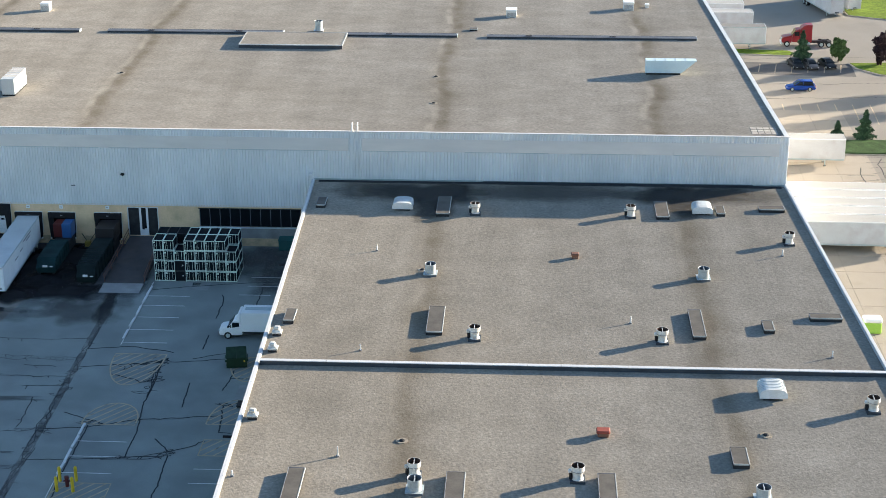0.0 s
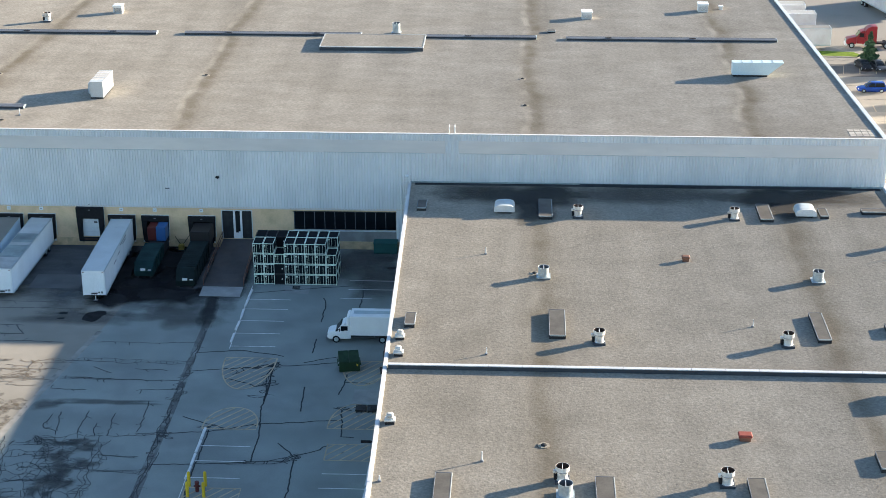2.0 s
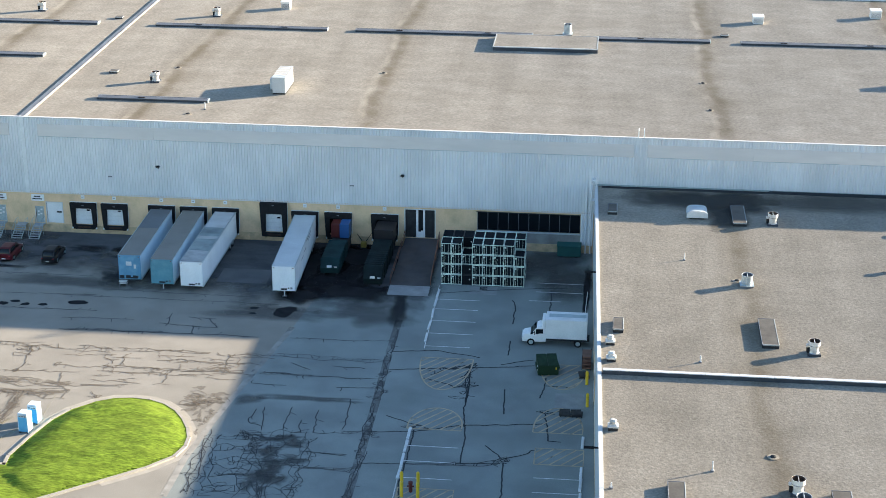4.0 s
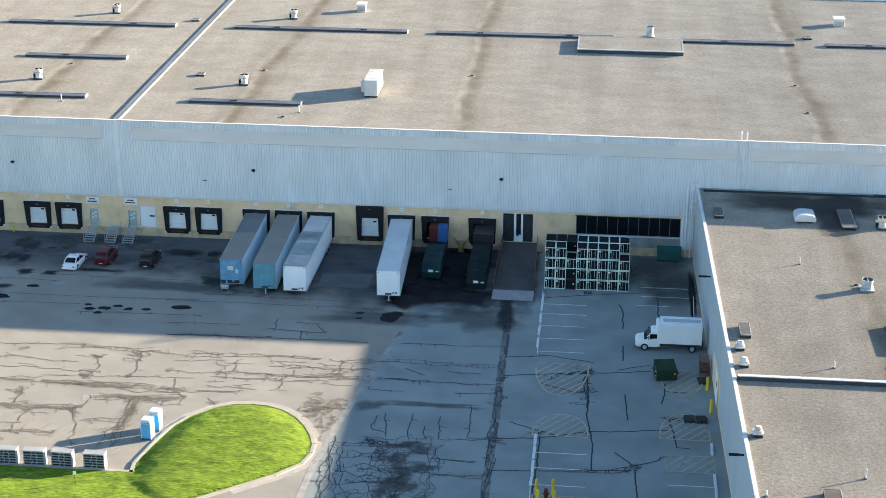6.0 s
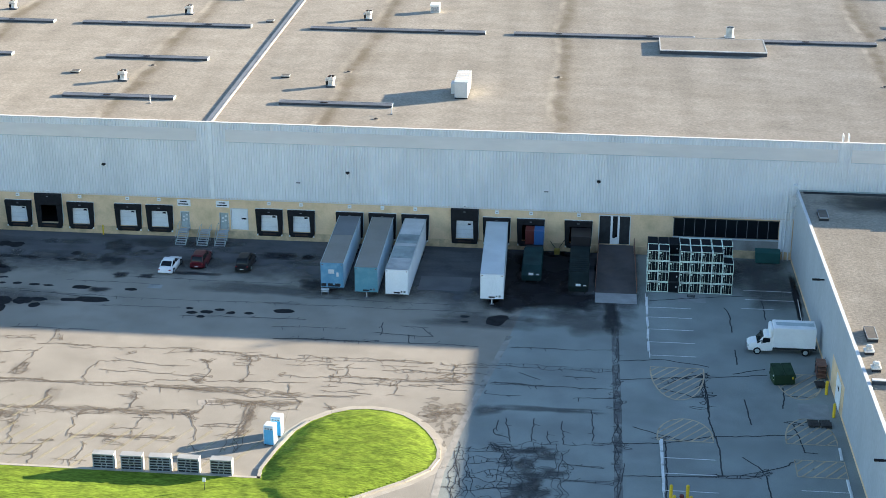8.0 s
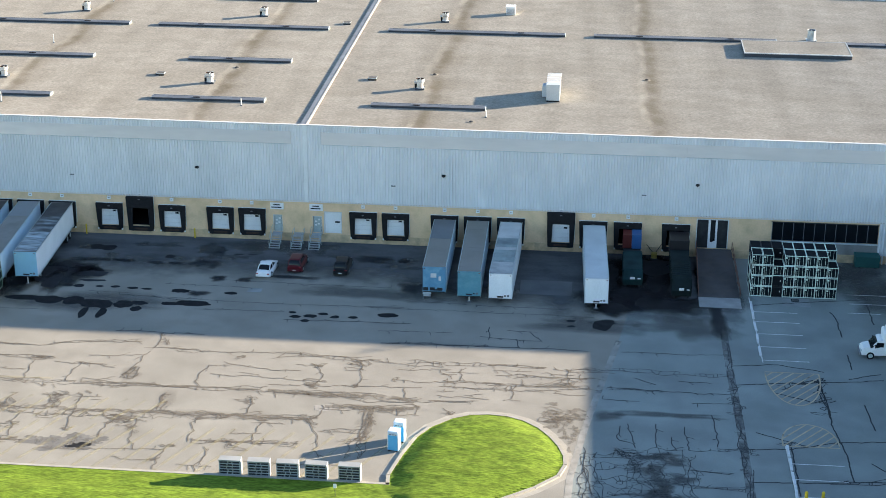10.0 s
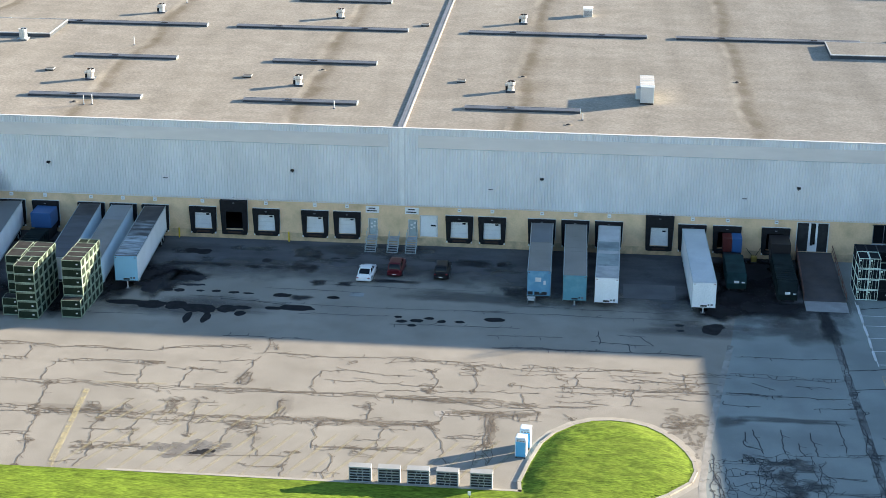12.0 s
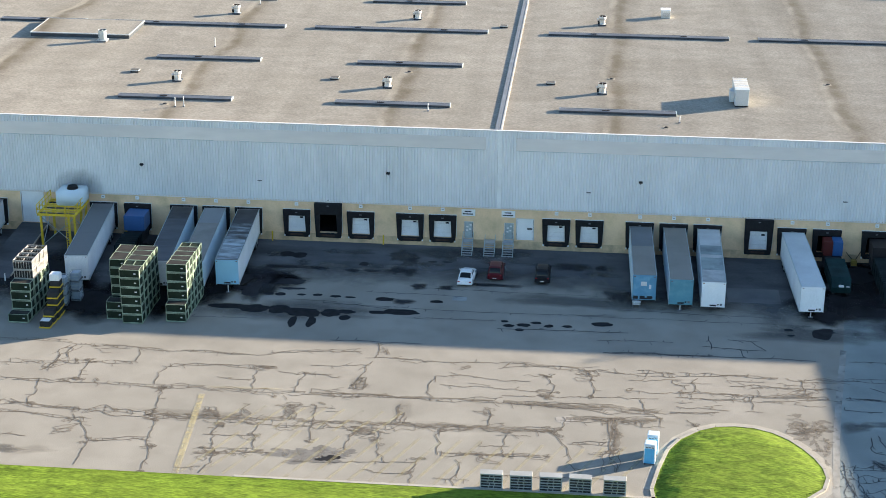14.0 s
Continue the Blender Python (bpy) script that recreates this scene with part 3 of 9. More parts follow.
def edge_wall(name, f, a, b, inside, z1, label):
    bm = bmesh.new()
    s = inside * 0.3
    prism(bm, [(f(a), a), (f(b), b), (f(b) + s, b), (f(a) + s, a)], 0, z1 - 0.07)
    w = structure(name, bm, M["wingwall"], label)
    y = a
    while y > b + 1:
        e = max(y - 6.1, b)
        bm = bmesh.new()
        prism(bm, [(f(y) - inside * 0.07, y), (f(e + 0.02) - inside * 0.07, e + 0.02), (f(e + 0.02) + s * 0.75, e + 0.02), (f(y) + s * 0.75, y)], z1 - 0.07, z1)
        part("coping", bm, M["coping"], w)
        y -= 6.1
    return w


wing_wall_w = edge_wall("wall_wing_west", wing_west, -0.08, S1, 1, WROOF + 0.2, "tall pale blue painted wing wall with white coping")
edge_wall("wall_wing_east", wing_east, -0.08, S1, -1, WTOP, "pale wing wall with white coping")
structure("wall_wing_south", boxes((wing_west(S1), wing_east(S1), S1 - 0.35, S1, 0, WTOP)), M["wingwall"], "pale end wall of the wing")
for y in (-24.3, -62.9):
    x = wing_west(y)
    part("spout", boxes((x - 1.25, x + 0.02, y - 0.07, y + 0.07, 7.52, 7.66), (x - 1.25, x - 0.4, y - 0.11, y + 0.11, 7.5, 7.68), bev=0.02), M["black"], wing_wall_w, "black overflow spout sticking out of the wall")
# white-capped divider wall across the wing roof, its shaded side coloured blue-black
dv = structure("roof_divider", boxes((wing_west(DIV) + 0.36, wing_east(DIV) - 0.36, DIV - 0.15, DIV + 0.15, WROOF - 0.6, WROOF + 0.38)), M["navy"], "low white-capped divider wall across the wing roof")
x = wing_west(DIV) + 0.4
while x < wing_east(DIV) - 0.5:
    b = min(x + 3.05, wing_east(DIV) - 0.4)
    part("coping", boxes((x, b - 0.02, DIV - 0.22, DIV + 0.22, WROOF + 0.38, WROOF + 0.46), bev=0.015), M["coping"], dv)
    x += 3.05
# base flashing where the wing roof meets the tall wall
part("base_flashing", boxes((-0.1, EAST, -0.15, -0.115, WROOF - 0.05, WROOF + 0.2)), M["galv"], wall_upper)
# black lengths added at the wall foot to deepen the shade there
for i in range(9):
    part("bitumen_strip", boxes((0.4 + i * 6.1, 0.4 + i * 6.1 + 6.09, -0.85 - 0.05 * (i % 3), -0.168, WROOF - 0.05, WROOF + 0.03)), M["foot_shade"], wall_upper, "black felt strip along the wall foot")
part("base_flashing", boxes((20.0, 52.0, -0.165, -0.152, WROOF - 0.05, WROOF + 0.14)), M["navy"], wall_upper)
# interiors behind the openings, coloured near-black for their unlit depth
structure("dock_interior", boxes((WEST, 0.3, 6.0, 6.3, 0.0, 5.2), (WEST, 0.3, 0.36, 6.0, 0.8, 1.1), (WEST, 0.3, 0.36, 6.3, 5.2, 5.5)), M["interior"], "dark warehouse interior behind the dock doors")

# ---- loading dock wall ----
def dock(x, tall=False, panel=True):
    """A dock opening with its black foam seal, bumpers, number lamp and, where shut, its sectional door."""
    d = thing("loading_dock", "dock opening with black foam seal %s" % ("and shut white door" if panel else "round a backed-in vehicle"), "loading dock", pose(x, 0, 0), "loading docks")
    z0, z1 = (0.62, 5.05) if tall else (0.72, 4.02)
    out = 0.55 if tall else 0.42
    hd = 1.45 if tall else 0.72
    def pad(corners, y0, y1):
        """A foam pad drawn in elevation, its face y0 out at the top and y1 out at the foot."""
        zs = [z for _, z in corners]
        lo_, hi_ = min(zs), max(zs)
        bm = bmesh.new()
        back = [bm.verts.new((px, -0.01, pz)) for px, pz in corners]
        face = [bm.verts.new((px, -(y1 + (y0 - y1) * (pz - lo_) / (hi_ - lo_)), pz)) for px, pz in corners]
        bm.faces.new(back), bm.faces.new(list(reversed(face)))
        for i in range(len(corners)):
            j = (i + 1) % len(corners)
            bm.faces.new((back[i], back[j], face[j], face[i]))
        bevel(bm, 0.04)
        return bm

    hp = part("header_pad", pad([(-1.66, z1 - hd), (1.66, z1 - hd), (1.68, z1), (-1.68, z1)], out, out - 0.06), M["black"], d)
    part("stop_mark", boxes((-0.13, 0.13, -out - 0.012, -out + 0.02, z1 - 0.34, z1 - 0.24)), M["ridge"], hp)
    for s in (-1, 1):
        part("side_pad", pad([(s * 1.06, z1 - hd - 0.01), (s * 1.14, z0), (s * 1.55, z0), (s * 1.66, z1 - hd - 0.01)], out - 0.06, out - 0.18), M["black"], d)
        part("wear_strip", pad([(s * 1.0, z1 - hd - 0.012), (s * 1.08, z0 + 0.42), (s * 1.13, z0 + 0.42), (s * 1.05, z1 - hd - 0.012)], out - 0.1, out - 0.2), M["dark"], d, "dull wear strip along the pad")
        part("bumper", boxes((s * 1.05 - 0.13, s * 1.05 + 0.13, -0.3, -0.1, 0.55, 1.0), bev=0.02), M["black"], d)
        part("bumper_plate", boxes((s * 1.5 - 0.07, s * 1.5 + 0.07, -0.32, -0.1, 0.62, 0.82)), M["white"], d, "small white guide block")
    part("leveller_lip", boxes((-0.8, 0.8, -0.4, -0.362, 0.78, 1.02)), M["rust_dark"], d, "rusty leveller lip")
    part("sill_pad", boxes((-1.35, 1.35, -0.36, -0.1, 0.6, 1.14), bev=0.03), M["black"], d)
    part("seal_cap", boxes((-1.7, 1.7, -0.1, 0.0, z1 + 0.005, z1 + 0.07), (1.635, 1.7, -0.1, 0.0, z0 + 0.6, z1 + 0.003)), M["offwhite"], d, "pale metal cap over the seal")
    if panel:
        door = part("dock_door", boxes((-1.24, 1.24, 0.06, 0.12, 1.16, 3.48)), M["offwhite"], d, "shut white sectional dock door")
        for i in range(4):
            part("door_section", boxes((-1.2, 1.2, 0.02, 0.058, 1.19 + i * 0.57, 1.73 + i * 0.57), bev=0.012), M["white"], door)
        part("door_window", boxes((0.35, 0.75, 0.008, 0.018, 2.9, 3.1)), M["glass"], door)
    lamp = part("number_lamp", boxes((-0.22, 0.22, -0.14, -0.004, 4.52 if not tall else 5.2, 4.94 if not tall else 5.42), bev=0.02), M["white"], d, "small white lamp box over the dock")
    part("lamp_slot", boxes((-0.12, 0.12, -0.155, -0.142, 4.7 if not tall else 5.28, 4.76 if not tall else 5.34)), M["ridge"], lamp)
    return d


for x in DOCKS + COMPACT:
    dock(x, panel=x in (-94.6, -86.77, -80.78, -76.84, -63.2, -59.25))
d = dock(-90.72, tall=True, panel=False)
tagged(d, "tall dock shelter standing open with a dark bay")
d = dock(-39.3, tall=True, panel=True)
tagged(d, "tall dock shelter with shut white door")


def flat_door(x, w, z0, z1, name="door", label="", window=True):
    d = thing(name, label, "door", pose(x, 0, 0))
    part("leaf", boxes((-w / 2 + 0.03, w / 2 - 0.03, 0.05, 0.12, z0 + 0.01, z1 - 0.03), bev=0.01), M["white"], d)
    fr = bmesh.new()
    for a in ((-w / 2 - 0.08, -w / 2, -0.05, 0.1, z0, z1 + 0.08), (w / 2, w / 2 + 0.08, -0.05, 0.1, z0, z1 + 0.08), (-w / 2, w / 2, -0.05, 0.1, z1, z1 + 0.08)):
        box(fr, *a)
    part("door_frame", fr, M["offwhite"], d)
    if window:
        part("door_window", boxes((w * 0.12, w * 0.42, 0.035, 0.048, z0 + 1.35, z0 + 1.55)), M["glass"], d)
    return d


flat_door(-66.92, 2.0, 1.15, 3.85, "overhead_door", "white flush overhead door with one narrow window")
flat_door(-127.45, 2.8, 1.0, 5.05, "overhead_door", "tall pale drive-in door at the head of a ramp", False)


def stairs(x, door):
    s = thing("dock_stairs", "grey steel stairs with rails up to the dock %s" % ("door" if door else "wall"), "stairs", pose(x, 0, 0), "dock stairs")
    n = 6
    for i in range(n):
        z = 1.15 - i * 1.15 / n
        part("tread", boxes((-0.58, 0.58, -1.15 - i * 0.3 - 0.2, -1.15 - i * 0.3, z - 0.2, z - 0.14)), M["tread"], s)
    part("landing", boxes((-0.6, 0.6, -1.15, -0.1, 1.05, 1.12)), M["tread"], s)
    for sx in (-0.62, 0.62):
        part("stringer", tubes([((sx, -1.1, 1.0), (sx, -2.95, 0.05))], 0.05), M["galv"], s)
        top = 2.05 if door else 1.75
        part("handrail", tubes([((sx, -0.1, top), (sx, -1.15, top)), ((sx, -1.15, top), (sx, -2.9, 0.9)), ((sx, -2.9, 0.9), (sx, -2.9, 0.0)), ((sx, -1.15, top), (sx, -1.15, 0.0)), ((sx, -0.15, top), (sx, -0.15, 1.05))], 0.022, 6), M["galv"], s)
    return s


stairs(-73.7, True), stairs(-71.05, False), stairs(-68.85, True)
for x in (-73.7, -68.85):
    d = thing("door", "grey steel personnel door with white notices", "door", pose(x, 0, 0))
    part("leaf", boxes((-0.46, 0.46, 0.04, 0.1, 1.16, 3.2), bev=0.01), M["galv"], d)
    part("door_frame", boxes((-0.56, -0.5, -0.03, 0.1, 1.15, 3.3), (0.5, 0.56, -0.03, 0.1, 1.15, 3.3), (-0.5, 0.5, -0.03, 0.1, 3.24, 3.3)), M["offwhite"], d)
    for a, b in ((-0.28, 2.5), (0.05, 2.2), (0.1, 2.75), (-0.3, 2.05)):
        part("notice", boxes((a, a + 0.25, 0.02, 0.038, b, b + 0.2)), M["white"], d)
for x in (-73.75, -68.95):
    s = thing("wall_sign", "white wall sign with two lines of unreadable dark writing", "sign", pose(x, 0, 4.42))
    part("board", boxes((-0.82, 0.82, -0.05, -0.004, -0.42, 0.42), bev=0.01), M["white"], s)
    for z, a in ((0.16, 0.45), (-0.16, 0.68)):
        part("writing_bar", boxes((-a, a * 0.8, -0.062, -0.052, z - 0.07, z + 0.07)), M["dark"], s)

# windows by the corner
win = tagged(new("window_1"), "long band of dark window panes", kind="structure")
for i in range(10):
    a = -14.35 + i * 1.235
    part("pane", boxes((a + 0.06, a + 1.175, 0.1, 0.13, 2.5, 4.75)), M["glass"], win)
    part("mullion", boxes((a - 0.03, a + 0.03, 0.03, 0.15, 2.45, 4.8)), M["ridge"], win)
part("window_sill", boxes((-14.5, -1.9, -0.1, 0.2, 2.3, 2.42)), M["offwhite"], win)
part("window_head", boxes((-14.5, -1.9, -0.02, 0.2, 4.75, 4.86)), M["dark"], win)

# doorway at the head of the ramp
dr = thing("double_door", "dark double doorway with a white leaf and a hanging strip", "door", pose(-21.35, 0, 0))
part("door_frame", boxes((-1.9, -1.8, -0.06, 0.3, 1.12, 4.85), (1.8, 1.9, -0.06, 0.3, 1.12, 4.85), (-1.8, 1.8, -0.06, 0.3, 4.75, 4.85)), M["offwhite"], dr)
part("leaf", boxes((-1.78, -0.5, 0.12, 0.2, 1.14, 4.73)), M["dark"], dr)
part("leaf", boxes((0.62, 1.78, 0.12, 0.2, 1.14, 4.73)), M["dark"], dr)
part("leaf", boxes((-0.48, -0.22, 0.08, 0.2, 1.14, 4.73), (0.36, 0.6, 0.08, 0.2, 1.14, 4.73), (-0.22, 0.36, 0.08, 0.2, 1.14, 2.0)), M["white"], dr, "white framed leaf")
part("hanging_strip", boxes((-0.2, 0.12, 0.06, 0.1, 1.9, 4.7), (0.12, 0.34, 0.06, 0.1, 2.3, 4.7)), M["black"], dr)

# ramp with rails
rp = thing("loading_ramp", "dark worn steel ramp with rails up to the doorway", "ramp", pose(-21.05, 0, 0))
bm = bmesh.new()
v = [bm.verts.new(c) for c in ((-2.05, -0.12, 0), (2.05, -0.12, 0), (2.3, -12.6, 0), (-2.3, -12.6, 0), (-2.05, -0.12, 1.12), (2.05, -0.12, 1.12), (2.3, -12.6, 0.12), (-2.3, -12.6, 0.12))]
for f in ((0, 1, 2, 3), (4, 5, 6, 7), (0, 1, 5, 4), (1, 2, 6, 5), (2, 3, 7, 6), (3, 0, 4, 7)):
    bm.faces.new([v[i] for i in f])
part("deck", bm, mat("worn ramp deck", (0.07, 0.063, 0.066), rough=0.7, var=0.25, scale=0.5, bump=0.1, dirt=(0.105, 0.082, 0.072), dirt_amount=0.5, dirt_scale=0.6), rp)
bm = bmesh.new()
v = [bm.verts.new(c) for c in ((-2.32, -12.6, 0), (2.35, -12.6, 0), (2.35, -15.2, 0), (-2.32, -15.2, 0), (-2.32, -12.6, 0.12), (2.35, -12.6, 0.12), (2.35, -15.2, 0.015), (-2.32, -15.2, 0.015))]
for f in ((0, 1, 2, 3), (4, 5, 6, 7), (0, 1, 5, 4), (1, 2, 6, 5), (2, 3, 7, 6), (3, 0, 4, 7)):
    bm.faces.new([v[i] for i in f])
part("approach_plate", bm, mat("grey approach plate", (0.30, 0.30, 0.30), rough=0.7, var=0.15, scale=0.6, dirt=(0.18, 0.18, 0.18), dirt_amount=0.5), rp)
for s in (-1, 1):
    rows = [((s * 2.1, -0.3, 1.1), (s * 2.1, -0.3, 2.1)), ((s * 2.1, -0.3, 2.1), (s * 2.34, -12.3, 1.0)), ((s * 2.1, -0.3, 1.6), (s * 2.34, -12.3, 0.55))]
    rows += [((s * (2.1 + 0.02 * y), -y, 1.15 - 0.085 * y), (s * (2.1 + 0.02 * y), -y, 2.12 - 0.092 * y)) for y in (3, 6, 9, 12.2)]
    part("rail", tubes(rows, 0.04, 6), M["rust"], rp)

# small wall fittings
for x in (-113.4, -83.38, -53.43, -23.43):
    w = thing("wall_lamp", "small black hooded flood lamp on ribbed cladding", "lamp", pose(x, -0.05, 9.07), "wall flood lamps")
    part("housing", boxes((-0.22, 0.22, -0.36, -0.02, -0.08, 0.14), bev=0.05), M["black"], w)
    part("bracket", boxes((-0.05, 0.05, -0.12, 0.0, -0.25, 0.1)), M["dark"], w)
for x in (-99.0, -59.5, -29.6):
    w = thing("wall_vent", "small grey louvre cap on the cladding", "vent", pose(x, -0.05, 7.55), "wall louvres")
    part("cap", boxes((-0.26, 0.26, -0.16, 0.0, -0.05, 0.06), bev=0.02), M["ridge"], w)
for x in (-115.8, -97.6, -84.0, -46.0):
    w = thing("bollard", "short yellow pipe guard against the dock wall", "bollard", pose(x, -0.45, 0), "dock wall guards")
    part("post", tubes([((0, 0, 0), (0, 0, 1.25))], 0.09, 10), M["yellow"], w)

# roof access ladder on the tall wall
ld = thing("roof_ladder", "pale steel wall ladder with white hand rails above the parapet", "ladder", pose(4.8, -0.12, 0))
for s in (-0.32, 0.32):
    part("rail", tubes([((s, 0, WROOF), (s, -0.1, TOP))], 0.04, 6), M["clad"], ld)
    part("hand_rail", tubes([((s, -0.1, TOP), (s, -0.12, 15.75)), ((s, -0.12, 15.75), (s, 0.75, 15.75)), ((s, 0.75, 15.75), (s, 0.75, ROOF))], 0.055, 6), M["white"], ld)
for i in range(20):
    part("rung", tubes([((-0.32, -0.05, WROOF + 0.35 + i * 0.3), (0.32, -0.05, WROOF + 0.35 + i * 0.3))], 0.016, 5), M["clad"], ld)
ld = thing("corner_ladder", "white railed ladder head at the wing corner", "ladder", pose(-0.55, -0.9, 0))
for s in (-0.35, 0.35):
    part("rail", tubes([((s, 0, 6.5), (s, 0, 10.0)), ((s, 0, 10.0), (s + 0.3, 0.1, 10.0)), ], 0.04, 6), M["white"], ld)
for i in range(9):
    part("rung", tubes([((-0.35, 0, 6.7 + i * 0.35), (0.35, 0, 6.7 + i * 0.35))], 0.03, 5), M["white"], ld)
part("guard_bracket", boxes((-0.2, 0.2, 0.0, 0.85, 7.0, 7.06), (-0.2, 0.2, 0.0, 0.85, 9.6, 9.66)), M["white"], ld)
# downpipes near the corner
for x in (-1.3, -0.75):
    dp = thing("downpipe", "pale downpipe in the inner corner", "pipe", pose(x, -0.14, 0), "downpipes")
    part("pipe", tubes([((0, 0, 0), (0, 0, 8.4))], 0.09, 8), M["clad"], dp)
    part("pipe_clip", boxes((-0.12, 0.12, -0.02, 0.13, 2.9, 2.98), (-0.12, 0.12, -0.02, 0.13, 6.0, 6.08)), M["galv"], dp)
# grey rendered wall under the windows
part("window_apron", boxes((-14.5, -1.96, -0.03, -0.002, 1.0, 2.28)), mat("grey stained render", (0.34, 0.335, 0.32), rough=0.9, var=0.15, scale=0.4, dirt=(0.2, 0.19, 0.17), dirt_amount=0.7, dirt_scale=0.5), wall_south, "grey stained render under the windows")
# ochre base of the wing wall and its recessed door
bm = bmesh.new()
prism(bm, [(wing_west(-0.3) - 0.03, -0.3), (wing_west(-33.5) - 0.03, -33.5), (wing_west(-33.5) + 0.02, -33.5), (wing_west(-0.3) + 0.02, -0.3)], 0, 0.35)
prism(bm, [(wing_west(-33.5) - 0.03, -33.5), (wing_west(-41) - 0.03, -41), (wing_west(-41) + 0.02, -41), (wing_west(-33.5) + 0.02, -33.5)], 0, 3.4)
prism(bm, [(wing_west(-41) - 0.03, -41), (wing_west(-90) - 0.03, -90), (wing_west(-90) + 0.02, -90), (wing_west(-41) + 0.02, -41)], 0, 0.35)
part("base_course", bm, M["masonry"], wing_wall_w, "ochre painted base course")
d = thing("overhead_door", "white overhead door in the wing wall", "door", pose(wing_west(-38.2), -38.2, 0))
part("leaf", boxes((-0.09, -0.04, -1.5, 1.5, 0.05, 3.0), bev=0.01), M["white"], d)
part("door_window", boxes((-0.11, -0.092, -0.6, 0.3, 1.9, 2.2)), M["glass"], d)

# ---- trailers ----
PAINT = {}


def paint(name, col, **k):
    if name not in PAINT:
        PAINT[name] = mat(name, col, **{**dict(rough=0.4, var=0.06, scale=0.5, bump=0.02), **k})
    return PAINT[name]


ROOFS = {
    "grey": paint("dusty grey trailer roof", (0.245, 0.258, 0.268), rough=0.6, var=0.08, scale=0.3),
    "brown": paint("dull brown-grey trailer roof", (0.235, 0.222, 0.20), rough=0.65, var=0.1, scale=0.3),
    "pale": paint("pale blue-grey trailer roof", (0.54, 0.575, 0.59), rough=0.55, var=0.08, scale=0.3, dirt=(0.42, 0.45, 0.47), dirt_amount=0.5, dirt_scale=0.4),
    "light": paint("dull light trailer roof", (0.42, 0.425, 0.42), rough=0.6, var=0.14, scale=0.4, dirt=(0.2, 0.21, 0.21), dirt_amount=0.6, dirt_scale=0.7),
    "dusk": paint("dull slate trailer roof", (0.165, 0.172, 0.176), rough=0.6, var=0.1, scale=0.3, dirt=(0.12, 0.125, 0.13), dirt_amount=0.5, dirt_scale=0.3),
    "dark": paint("dirty dark trailer roof", (0.12, 0.122, 0.125), rough=0.6, var=0.25, scale=0.6, dirt=(0.28, 0.28, 0.28), dirt_amount=0.5, dirt_scale=0.4),
    "white": paint("white trailer roof", (0.44, 0.43, 0.405), rough=0.6, var=0.08, scale=0.3, dirt=(0.38, 0.355, 0.31), dirt_amount=0.5, dirt_scale=0.25, stretch=(0.3, 1, 1)),
}


